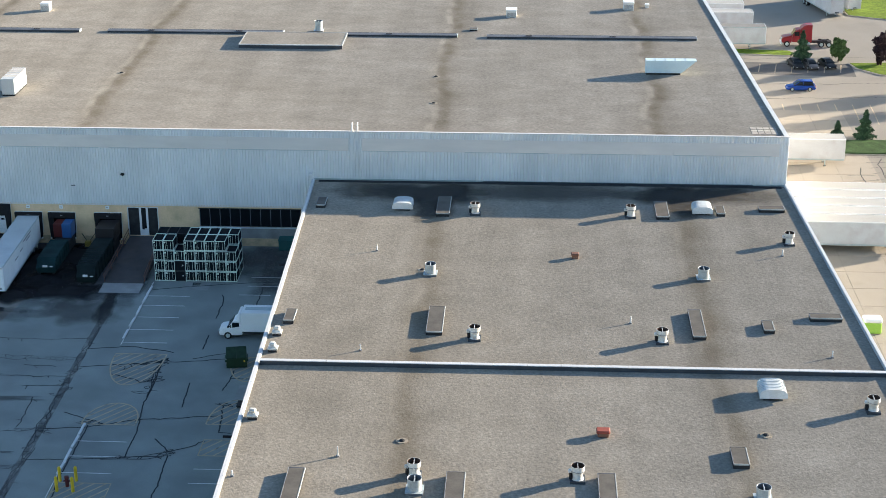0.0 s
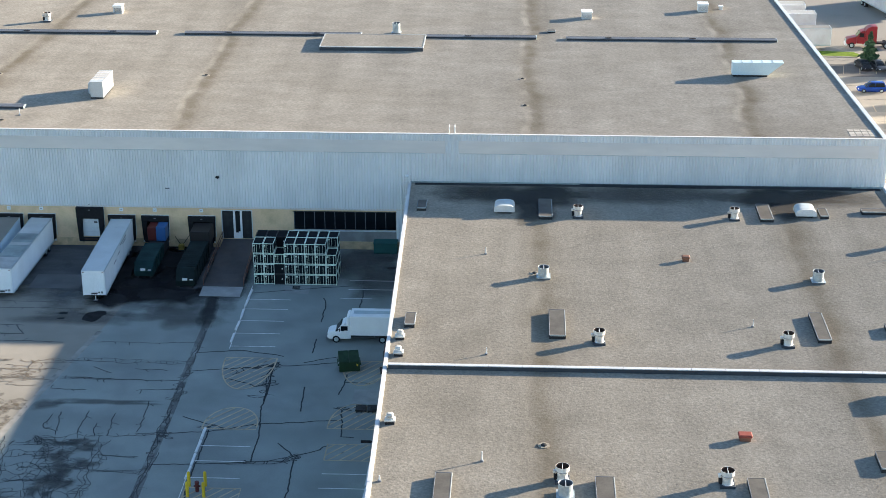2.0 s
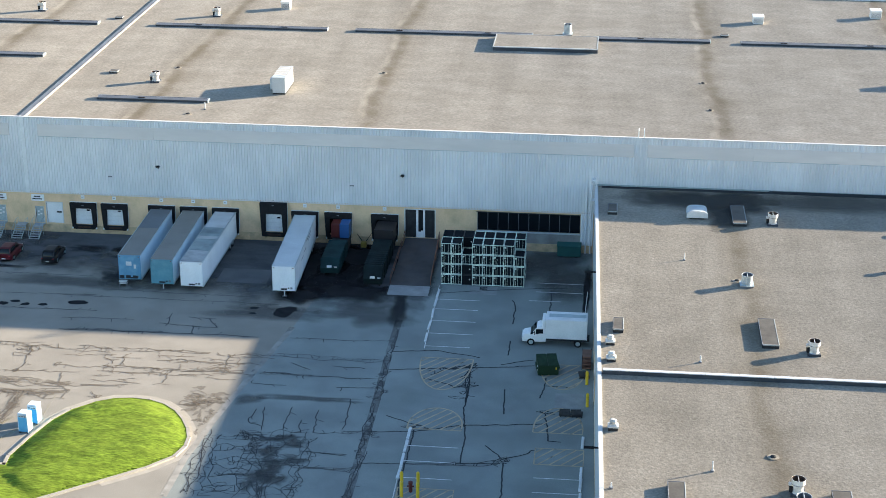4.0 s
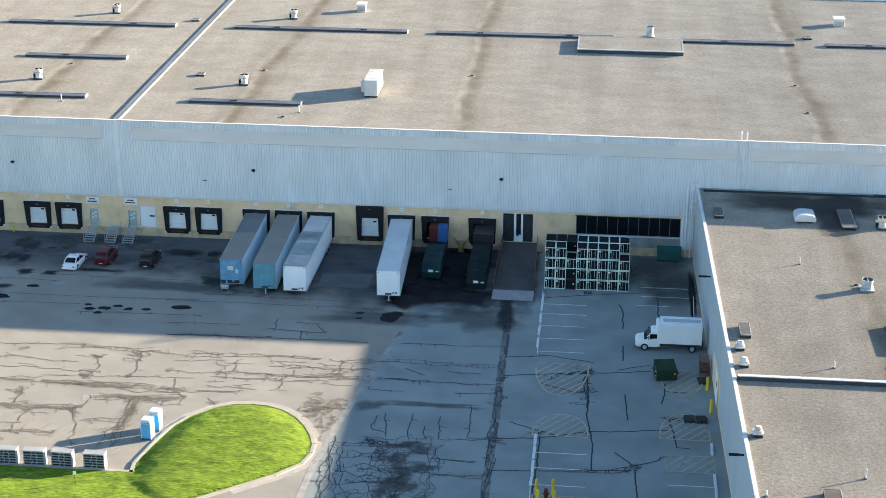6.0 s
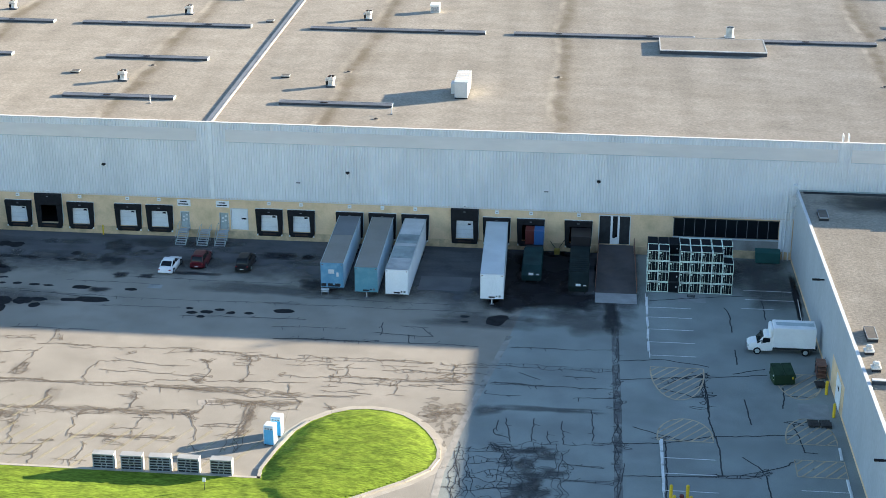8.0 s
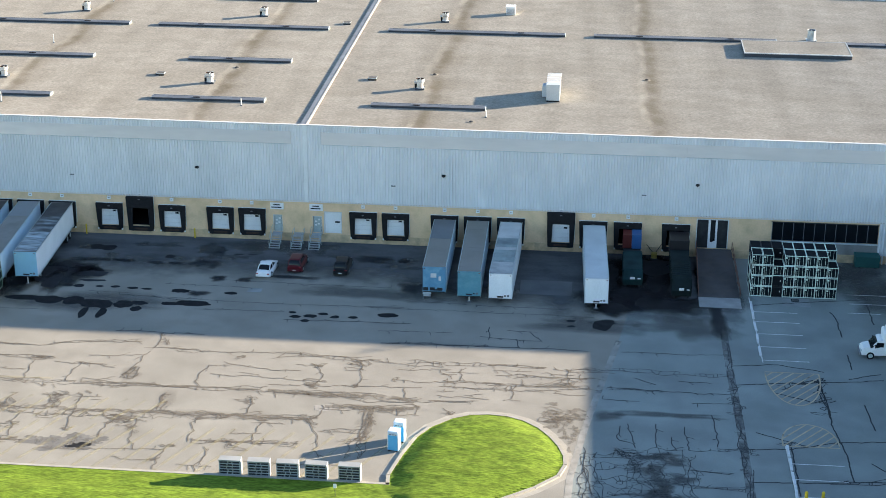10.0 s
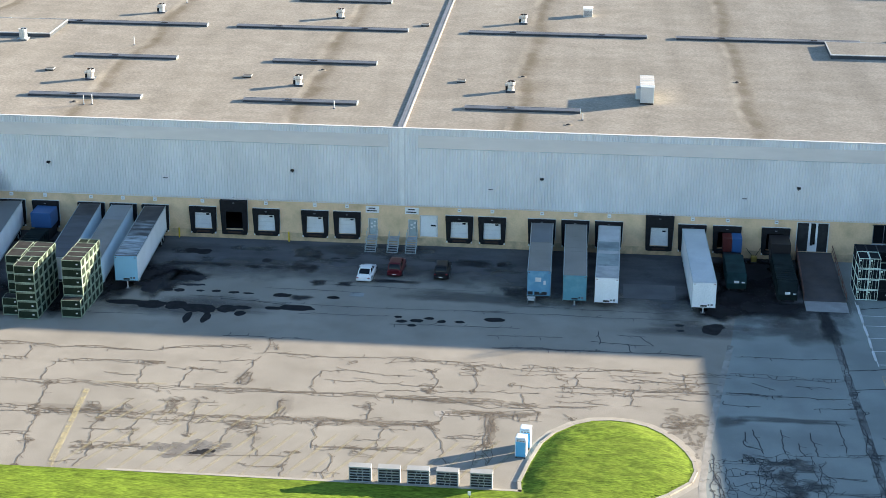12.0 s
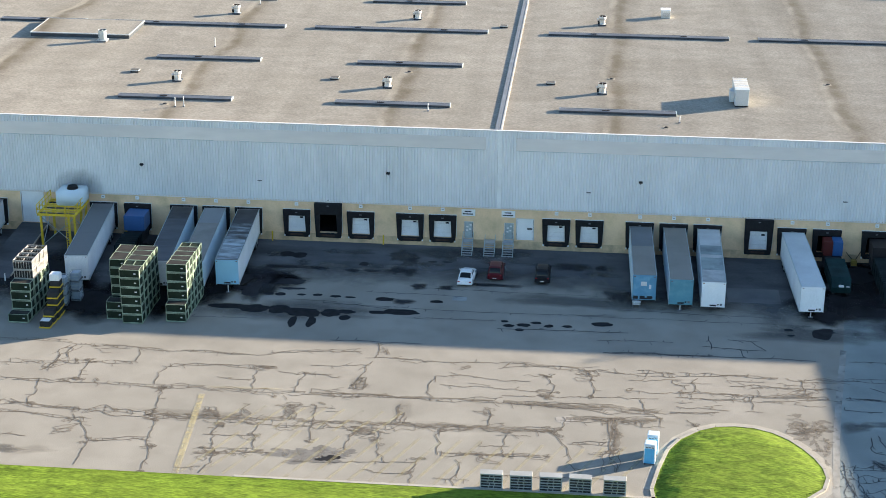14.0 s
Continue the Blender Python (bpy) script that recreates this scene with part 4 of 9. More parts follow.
def trailer(m, length, nose, side, roof, label, group="parked semi-trailers", h=4.02, badge=True, patches=(), stand=False, notice=False, marks=False):
    """A box semi-trailer: rear end at the origin, nose at -y."""
    t = thing("semi_trailer", label, "trailer", m, group)
    L = length
    z0 = h - 2.94
    body = part("body", boxes((-1.28, 1.28, -L + 0.06, -0.05, z0, h - 0.06), bev=0.03), side, t)
    part("roof", boxes((-1.24, 1.24, -L + 0.12, -0.1, h - 0.058, h - 0.01)), roof, t, "weathered roof sheet")
    n = 0 if roof is ROOFS["white"] else int(L / 1.22)
    for i in range(n):
        y = -0.6 - i * (L - 0.9) / n
        part("roof_bow", boxes((-1.22, 1.22, y - 0.02, y + 0.02, h - 0.012, h - 0.006)), roof, t)
    bm = boxes((-1.29, 1.29, -L - 0.02, -L + 0.1, z0 + 0.02, h))
    bmesh.ops.bevel(bm, geom=[e for e in bm.edges if abs(e.verts[0].co.z - e.verts[1].co.z) > 1], offset=0.09, segments=3, affect="EDGES")
    np_ = part("nose", bm, nose, t)
    for s in (-1, 1):
        part("top_rail", boxes((s * 1.29 - 0.03, s * 1.29 + 0.03, -L + 0.08, -0.03, h - 0.12, h + 0.005), bev=0.01), M["galv"] if roof is not ROOFS["white"] else M["white"], t)
        part("bottom_rail", boxes((s * 1.285 - 0.03, s * 1.285 + 0.03, -L + 0.08, -0.03, z0 - 0.12, z0 + 0.1), bev=0.01), M["galv"], t)
        leg = part("landing_leg", boxes((s * 0.85 - 0.07, s * 0.85 + 0.07, -L + 2.5, -L + 2.64, 0.08, z0)), M["galv"], t)
        part("foot", boxes((s * 0.85 - 0.16, s * 0.85 + 0.16, -L + 2.42, -L + 2.72, 0.0, 0.08)), M["dark"], leg)
        part("marker_lamp", boxes((s * 1.1 - 0.08, s * 1.1 + 0.08, -L - 0.05, -L - 0.015, h - 0.2, h - 0.13)), M["rust"], np_)
        for y in (-2.0, -3.3):
            w = part("wheel", tubes([((s * 0.72, y, 0.52), (s * 1.25, y, 0.52))], 0.52, 18), M["black"], t)
            part("rim", tubes([((s * 1.2, y, 0.52), (s * 1.262, y, 0.52))], 0.29, 12), M["galv"], w)
    part("axle_frame", boxes((-0.55, 0.55, -4.2, -1.2, 0.62, z0 - 0.02)), M["dark"], t)
    part("cross_leg_brace", boxes((-0.85, 0.85, -L + 2.54, -L + 2.6, 0.55, 0.62)), M["dark"], t)
    part("coupler_plate", boxes((-0.6, 0.6, -L + 0.2, -L + 1.6, z0 - 0.14, z0 - 0.02)), M["dark"], t)
    part("gladhand_box", boxes((-0.35, 0.35, -L - 0.06, -L - 0.02, z0 + 0.12, z0 + 0.3)), M["dark"], np_)
    if badge:
        part("placard", boxes((0.45, 0.62, -L - 0.04, -L - 0.02, z0 + 0.25, z0 + 0.42)), M["dark"], np_)
        part("placard", boxes((0.75, 0.98, -L - 0.04, -L - 0.02, z0 + 0.22, z0 + 0.45)), M["ridge"], np_)
    for a, b, c in patches:
        part("roof_patch", boxes((-1.2, 1.2, -L * b, -L * a, h - 0.008, h + 0.008)), c, t, "mismatched weathered roof sheet")
    if stand:
        part("support_stand", tubes([((0, -L + 0.35, 0.04), (0, -L + 0.35, z0))], 0.07, 8), M["offwhite"], t, "pale nose support stand")
        part("stand_foot", boxes((-0.25, 0.25, -L + 0.15, -L + 0.55, 0, 0.05)), M["ridge"], t)
    if marks:
        for y0, y1, z in ((-4.2, -7.6, 3.2), (-4.6, -6.4, 2.85), (-8.2, -9.4, 2.6), (-10.2, -11.6, 2.4)):
            part("side_mark", boxes((1.281, 1.287, y1, y0, z, z + 0.16)), M["ridge"], body, "worn grey lettering bar")
    if notice:
        part("notice", boxes((-0.4, 0.25, -L - 0.045, -L - 0.022, h - 1.25, h - 0.75)), M["offwhite"], np_, "white notice on the nose")
        part("notice", boxes((0.5, 0.75, -L - 0.045, -L - 0.022, h - 1.6, h - 1.1)), M["offwhite"], np_)
        for x in (-0.95, -0.2, 0.6):
            part("vent_box", boxes((x - 0.28, x + 0.28, -L - 0.07, -L - 0.022, z0 + 0.12, z0 + 0.5), bev=0.02), M["dark"], np_)
    return t


def docked(xd, xn, yn, *rest, **k):
    L = -yn - 0.5
    k.setdefault("h", 3.72 if xd > -60 else 4.02)
    return trailer(pose(xd, -0.5, 0, rz=math.degrees(math.asin((xn - xd) / L))), L, *rest, **k)


blue = paint("sky blue trailer paint", (0.12, 0.31, 0.47), dirt=(0.24, 0.46, 0.60), dirt_amount=0.6, dirt_scale=1.4)
teal = paint("teal blue trailer paint", (0.11, 0.30, 0.38), dirt=(0.22, 0.42, 0.50), dirt_amount=0.5, dirt_scale=1.2)
pale = paint("pale blue trailer side", (0.70, 0.84, 0.92), rough=0.25, spec=0.5)
lblue = paint("light blue trailer nose", (0.30, 0.58, 0.76))
wht = paint("white trailer paint", (0.88, 0.91, 0.93), rough=0.27, spec=0.5, dirt=(0.76, 0.80, 0.83), dirt_amount=0.4, dirt_scale=0.7, stretch=(1, 1, 0.5))
pale_sheet = paint("pale roof sheet", (0.36, 0.42, 0.45), rough=0.6, var=0.3, scale=1.2, dirt=(0.06, 0.06, 0.065), dirt_amount=0.9, dirt_scale=0.9, stretch=(0.6, 1.6, 1))
torn_sheet = paint("torn black roof sheet", (0.05, 0.052, 0.056), rough=0.6, var=0.3, scale=0.9, dirt=(0.36, 0.42, 0.45), dirt_amount=0.9, dirt_scale=0.75, stretch=(0.5, 1.5, 1))
dark_sheet = paint("black roof sheet", (0.05, 0.05, 0.055), rough=0.6, var=0.3, scale=0.8)
teal_sheet = paint("grey-teal roof sheet", (0.27, 0.325, 0.325), rough=0.6, var=0.2, scale=0.5, dirt=(0.12, 0.15, 0.17), dirt_amount=0.8, dirt_scale=0.6)
tan_sheet = paint("tan roof sheet", (0.235, 0.225, 0.208), rough=0.65, var=0.15, scale=0.5)
white_sheet = paint("wrinkled white roof sheet", (0.52, 0.53, 0.53), rough=0.6, var=0.12, scale=0.5)
navy_sheet = paint("dark slate roof sheet", (0.085, 0.095, 0.11), rough=0.6, var=0.2, scale=0.5, dirt=(0.05, 0.052, 0.06), dirt_amount=0.7, dirt_scale=0.6, stretch=(0.4, 1.6, 1))
slate_sheet = paint("slate blue roof sheet", (0.155, 0.17, 0.185), rough=0.6, var=0.12, scale=0.4)
docked(-53.2, -52.95, -15.8, blue, pale, ROOFS["brown"], "blue-nosed box semi-trailer with brown-grey roof backed into a dock", patches=((0.02, 0.42, slate_sheet),), notice=True)
docked(-49.2, -48.95, -16.7, teal, pale, ROOFS["brown"], "teal-nosed box semi-trailer with brown-grey roof backed into a dock", stand=True)
docked(-45.2, -45.45, -17.0, wht, wht, ROOFS["light"], "white box semi-trailer with patched dirty roof backed into a dock", patches=((0.02, 0.33, white_sheet), (0.33, 0.5, teal_sheet), (0.56, 0.78, teal_sheet)))
docked(-35.35, -34.8, -17.2, wht, wht, ROOFS["pale"], "white box semi-trailer with clean pale roof backed into a dock", stand=True, marks=True)
docked(-118.4, -116.6, -17.7, wht, wht, ROOFS["dusk"], "long white semi-trailer with grey roof beside a yellow platform")
docked(-108.5, -107.0, -18.3, wht, pale, ROOFS["dark"], "pale semi-trailer with dirty dark roof behind stacked bins", patches=((0.02, 0.24, dark_sheet), (0.24, 0.98, navy_sheet)))
docked(-104.5, -103.3, -18.0, pale, pale, ROOFS["grey"], "pale blue semi-trailer with grey roof behind stacked bins", patches=((0.3, 0.98, tan_sheet),))
docked(-100.4, -99.5, -17.1, lblue, wht, ROOFS["dark"], "light-blue-nosed semi-trailer with torn patchy dark roof", stand=True, patches=((0.02, 0.3, dark_sheet), (0.3, 0.62, torn_sheet), (0.62, 0.98, pale_sheet)))
docked(-132.3, -131.0, -17.5, wht, wht, ROOFS["grey"], "white semi-trailer at the ramp side dock")
sg = thing("trailer_step", "white step frame hung under a blue trailer nose", "step", pose(-53.6, -15.75, 0))
part("step_plate", boxes((-0.6, 0.3, -0.5, -0.1, 0.6, 0.68), (-0.6, 0.3, -0.5, -0.1, 0.35, 0.42)), M["offwhite"], sg)
part("leg", boxes((0.2, 0.28, -0.5, -0.42, 0, 0.6), (-0.58, -0.5, -0.5, -0.42, 0, 0.6), (0.2, 0.28, -0.18, -0.1, 0, 0.6), (-0.58, -0.5, -0.18, -0.1, 0, 0.6)), M["ridge"], sg)

ewht = paint("grey-white trailer side", (0.60, 0.61, 0.615), dirt=(0.48, 0.43, 0.43), dirt_amount=0.5, dirt_scale=0.8)
# trailers at the east wall, nose to the east
for y in (1.0, 3.95, 6.9, 9.9, 12.85):
    trailer(pose(main_east(y) + 0.5, y + 1.3, 0, rz=90 - 1.0), 15.3, ewht, ewht, ROOFS["white"], "white box semi-trailer backed against the east wall", "east wall trailers", badge=False)
trailer(pose(main_east(34.5) + 0.5, 34.6, 0, rz=89), 14.2, ewht, ewht, ROOFS["white"], "single white semi-trailer backed against the east wall", "east wall trailers", badge=False)
for i, y in enumerate((97.3, 108.2, 115.0)):
    trailer(pose(main_east(75) + 0.5, y, 0, rz=90), 13.2 - 0.9 * i, wht, ewht, ROOFS["white"] if i else tan_sheet, "white semi-trailer parked beyond the building corner", "far trailers", badge=False)
trailer(pose(78.7, 132.9, 0, rz=14), 14.6, ewht, ewht, ROOFS["white"], "white semi-trailer parked askew on the far lot", "far trailers", badge=False)
trailer(pose(82.6, 136.6, 0, rz=14), 14.6, ewht, ewht, ROOFS["white"], "white semi-trailer parked askew on the far lot", "far trailers", badge=False)


# ---- cars and trucks ----
def wheel(t, x, y, r, w=0.22):
    k = part("wheel", tubes([((x - w / 2, y, r), (x + w / 2, y, r))], r, 16), M["black"], t)
    s = 1 if x > 0 else -1
    part("rim", tubes([((x + s * (w / 2 - 0.02), y, r), (x + s * (w / 2 + 0.012), y, r))], r * 0.62, 12), M["galv"], k)


def loft(rows, w_mid=1.0):
    """A body from cross rows (y, half width low, half width high, z low, z high)."""
    bm = bmesh.new()
    rings = []
    for y, a, b, z0, z1 in rows:
        c = [(-a, z0), (-a * 1.03, (z0 + z1) * 0.5), (-b, z1 - 0.03), (-b * 0.9, z1), (b * 0.9, z1), (b, z1 - 0.03), (a * 1.03, (z0 + z1) * 0.5), (a, z0)]
        rings.append([bm.verts.new((x, y, z)) for x, z in c])
    for p, q in zip(rings, rings[1:]):
        for i in range(8):
            j = (i + 1) % 8
            bm.faces.new((p[i], p[j], q[j], q[i]))
    bm.faces.new(rings[0]), bm.faces.new(list(reversed(rings[-1])))
    return bm


def shell(rows, n=14):
    """A rounded pressed-metal form from cross rows (y, half width, z low, z high)."""
    bm = bmesh.new()
    rings = []
    for y, w, z0, z1 in rows:
        ring_ = []
        for i in range(n + 1):
            a = math.pi * i / n
            c, k = math.cos(a), math.sin(a)
            ring_.append(bm.verts.new((math.copysign(w * abs(c) ** 0.42, c), y, z0 + (z1 - z0) * abs(k) ** 0.62)))
        rings.append(ring_)
    for p, q in zip(rings, rings[1:]):
        for i in range(n):
            bm.faces.new((p[i], p[i + 1], q[i + 1], q[i]))
        bm.faces.new((p[n], p[0], q[0], q[n]))
    bm.faces.new(rings[0]), bm.faces.new(list(reversed(rings[-1])))
    return bm


def car(m, col, label, suv=False, group="parked cars"):
    """A car at rest: nose towards +y, centre at the origin."""
    t = thing("car", label, "car", m, group)
    h, zr, back, rake = (1.04, 1.66, -2.08, 0.32) if suv else (0.92, 1.40, -1.72, 0.78)
    part("body", shell([(-2.32, 0.66, 0.40, h - 0.2), (-2.22, 0.82, 0.28, h - 0.03), (-1.8, 0.89, 0.22, h), (-0.5, 0.91, 0.2, h), (0.8, 0.9, 0.2, h - 0.01), (1.45, 0.88, 0.22, h - 0.09), (2.0, 0.82, 0.26, h - 0.2), (2.26, 0.68, 0.32, h - 0.32), (2.34, 0.5, 0.38, h - 0.42)]), col, t, smooth=True)
    part("cabin_glass", shell([(back, 0.70, h - 0.2, h - 0.02), (back + rake * 0.5, 0.72, h - 0.2, h + (zr - h) * 0.6), (back + rake, 0.73, h - 0.2, zr - 0.05), (-0.4, 0.74, h - 0.2, zr - 0.01), (0.1, 0.73, h - 0.2, zr - 0.05), (0.6, 0.73, h - 0.2, h + (zr - h) * 0.52), (1.12, 0.72, h - 0.2, h - 0.05)]), M["glass"], t, "dark car windows", smooth=True)
    part("roof", shell([(back + rake - 0.06, 0.60, zr - 0.12, zr - 0.03), (back + rake + 0.2, 0.64, zr - 0.13, zr + 0.005), (-0.4, 0.66, zr - 0.13, zr + 0.025), (0.0, 0.64, zr - 0.13, zr), (0.18, 0.61, zr - 0.13, zr - 0.05)]), col, t, smooth=True)
    part("tailgate" if suv else "boot_lid", shell([(back - 0.42, 0.6, h - 0.14, h - 0.02), (back - 0.2, 0.66, h - 0.12, h + 0.025), (back + 0.08, 0.66, h - 0.1, h + 0.03)]) if not suv else boxes((-0.62, 0.62, -2.335, -2.24, 0.55, h - 0.08), bev=0.03), col, t)
    for s in (-1, 1):
        part("tail_lamp", boxes((s * 0.64 - 0.13, s * 0.64 + 0.13, -2.34, -2.2, h - 0.3, h - 0.18), bev=0.03), M["red"], t)
        part("head_lamp", boxes((s * 0.56 - 0.13, s * 0.56 + 0.13, 2.16, 2.3, h - 0.44, h - 0.35), bev=0.03), M["white"], t)
        part("rear_pillar", tubes([((s * 0.70, back + 0.06, h - 0.02), (s * 0.62, back + rake, zr - 0.05))], 0.06, 6), col, t)
        part("front_pillar", tubes([((s * 0.72, 1.04, h - 0.04), (s * 0.63, 0.12, zr - 0.06))], 0.045, 6), col, t)
        part("door_pillar", tubes([((s * 0.745, -0.35, h - 0.03), (s * 0.66, -0.35, zr - 0.04))], 0.035, 6), col, t)
        part("mirror", boxes((s * 0.92 - 0.09, s * 0.92 + 0.09, 0.72, 0.82, h - 0.02, h + 0.1), bev=0.03), col, t)
        for y in (-1.4, 1.4):
            wheel(t, s * 0.8, y, 0.34)
    part("rear_bumper", boxes((-0.72, 0.72, -2.4, -2.24, 0.36, 0.56), bev=0.05), col, t)
    part("number_plate", boxes((-0.22, 0.22, -2.415, -2.402, 0.44, 0.54)), M["white"], t)
    return t


cw = paint("white car paint", (0.80, 0.81, 0.82), rough=0.25)
cr = paint("dark red car paint", (0.09, 0.006, 0.012), rough=0.3, spec=0.35)
cb = paint("black car paint", (0.012, 0.013, 0.016), rough=0.35, spec=0.25)
cbl = paint("bright blue car paint", (0.012, 0.05, 0.26), rough=0.25)
csl = paint("dark grey car paint", (0.05, 0.052, 0.058), rough=0.3)
car(pose(-73.05, -10.3, 0, rz=-3), cw, "white saloon car parked nose to the dock stairs")
car(pose(-69.8, -8.3, 0, rz=-1), cr, "dark red hatchback parked nose to the dock stairs", True)
car(pose(-64.4, -8.6, 0, rz=0), cb, "black sport utility car parked facing the dock wall", True)
car(pose(68.6, 71.2, 0, rz=92), cbl, "bright blue sport utility car on the sunlit lot", True, "east lot cars")
car(pose(69.9, 85.2, 0, rz=192), cb, "black saloon car in a bay by conifers", False, "east lot cars")
car(pose(72.3, 84.8, 0, rz=190), csl, "dark grey saloon car in a bay by conifers", False, "east lot cars")
car(pose(75.2, 85.3, 0, rz=196), cb, "black car parked beside a round shrub", False, "east lot cars")


def box_truck(m):
    t = thing("box_truck", "white box truck with van cab backed to the wing wall", "truck", m)
    part("box_body", boxes((-1.15, 1.15, -2.15, 2.2, 0.85, 3.1), bev=0.03), M["white"], t)
    part("roof_sheet", boxes((-1.1, 1.1, -2.1, 2.15, 3.102, 3.125)), M["white"], t)
    part("roof_strip", boxes((-0.35, 0.45, -2.0, 1.9, 3.13, 3.145)), M["galv"], t, "grey translucent roof strip")
    part("side_rail", boxes((-1.19, -1.15, -2.1, 2.15, 0.8, 0.95), (1.15, 1.19, -2.1, 2.15, 0.8, 0.95)), M["dark"], t)
    part("over_cab", boxes((-1.05, 1.05, 2.2, 2.6, 1.9, 3.0), bev=0.12), M["white"], t)
    part("cab", loft([(2.2, 1.0, 0.92, 0.5, 2.1), (2.9, 1.0, 0.9, 0.45, 2.15), (3.25, 0.98, 0.86, 0.45, 1.95), (3.75, 0.96, 0.85, 0.42, 1.32), (4.5, 0.92, 0.8, 0.42, 1.18), (4.72, 0.8, 0.7, 0.45, 0.95)]), M["white"], t)
    part("windscreen", loft([(3.17, 0.86, 0.8, 1.3, 2.02), (3.3, 0.88, 0.78, 1.3, 1.95), (3.82, 0.88, 0.84, 1.25, 1.345)]), M["glass"], t)
    for s in (-1, 1):
        part("side_window", boxes((s * 0.97 - 0.04, s * 0.97 + 0.04, 2.5, 3.25, 1.35, 1.9)), M["glass"], t)
        part("mirror", boxes((s * 1.2 - 0.08, s * 1.2 + 0.08, 3.3, 3.4, 1.4, 1.75)), M["black"], t)
        part("head_lamp", boxes((s * 0.66 - 0.16, s * 0.66 + 0.16, 4.66, 4.76, 0.78, 0.98)), M["galv"], t)
        wheel(t, s * 0.88, 3.75, 0.4, 0.26), wheel(t, s * 0.88, -1.2, 0.4, 0.3)
    part("front_bumper", boxes((-0.9, 0.9, 4.68, 4.85, 0.4, 0.6), bev=0.04), M["ridge"], t)
    part("chassis", boxes((-0.5, 0.5, -2.4, 4.3, 0.45, 0.84)), M["dark"], t)
    return t


box_truck(pose(-2.62, -26.0, 0, rz=90))


def tractor(m):
    t = thing("tractor_unit", "red sleeper-cab semi tractor parked bobtail", "truck", m)
    def shell(prof, w, top):
        """A body of a side outline, drawn in towards its top."""
        bm = bmesh.new()
        zs = [z for _, z in prof]
        k = [w - (w - top) * max(0.0, (z - 1.6) / (max(zs) - 1.6 + 1e-6)) for z in zs]
        lo = [bm.verts.new((-c, y, z)) for (y, z), c in zip(prof, k)]
        hi = [bm.verts.new((c, y, z)) for (y, z), c in zip(prof, k)]
        bm.faces.new(lo), bm.faces.new(list(reversed(hi)))
        for a in range(len(prof)):
            b = (a + 1) % len(prof)
            bm.faces.new((lo[a], lo[b], hi[b], hi[a]))
        bevel(bm, 0.07, 2)
        return bm

    part("sleeper", shell([(-0.9, 0.85), (1.1, 0.85), (1.1, 3.15), (0.7, 3.6), (0.1, 3.88), (-0.9, 3.9)], 1.2, 0.95), M["red"], t)
    part("cab", shell([(1.12, 0.85), (2.5, 0.85), (2.45, 2.0), (1.85, 2.95), (1.12, 3.12)], 1.15, 0.92), M["red"], t)
    part("hood", shell([(2.52, 0.7), (4.2, 0.7), (4.28, 1.25), (4.05, 1.62), (2.5, 1.98)], 1.0, 0.75), M["red"], t)
    part("grille", boxes((-0.45, 0.45, 4.2, 4.3, 0.85, 1.45), bev=0.03), M["galv"], t)
    bm = boxes((-0.85, 0.85, -0.03, 0.03, 0, 1.0))
    bmesh.ops.transform(bm, matrix=pose(0, 2.47, 2.02, rx=32), verts=bm.verts[:])
    part("windscreen", bm, M["glass"], t)
    for s in (-1, 1):
        part("side_window", boxes((s * 1.1 - 0.03, s * 1.1 + 0.03, 1.3, 2.1, 2.0, 2.7)), M["glass"], t)
        part("tank", tubes([((s * 0.95, -0.6, 0.7), (s * 0.95, 1.2, 0.7))], 0.32, 12), M["galv"], t)
        part("head_lamp", boxes((s * 0.7 - 0.15, s * 0.7 + 0.15, 4.17, 4.25, 1.0, 1.25)), M["white"], t)
        for y in (3.3, -2.6, -3.9):
            wheel(t, s * 0.95, y, 0.5, 0.3 if y > 0 else 0.5)
    part("bumper", boxes((-1.1, 1.1, 4.15, 4.4, 0.35, 0.8), bev=0.06), M["white"], t)
    part("frame_rail", boxes((-0.45, 0.45, -4.4, 1.5, 0.6, 0.95)), M["dark"], t)
    part("fifth_wheel", boxes((-0.5, 0.5, -3.6, -2.8, 0.96, 1.12)), M["dark"], t)
    return t


tractor(pose(73.6, 99.2, 0, rz=88))


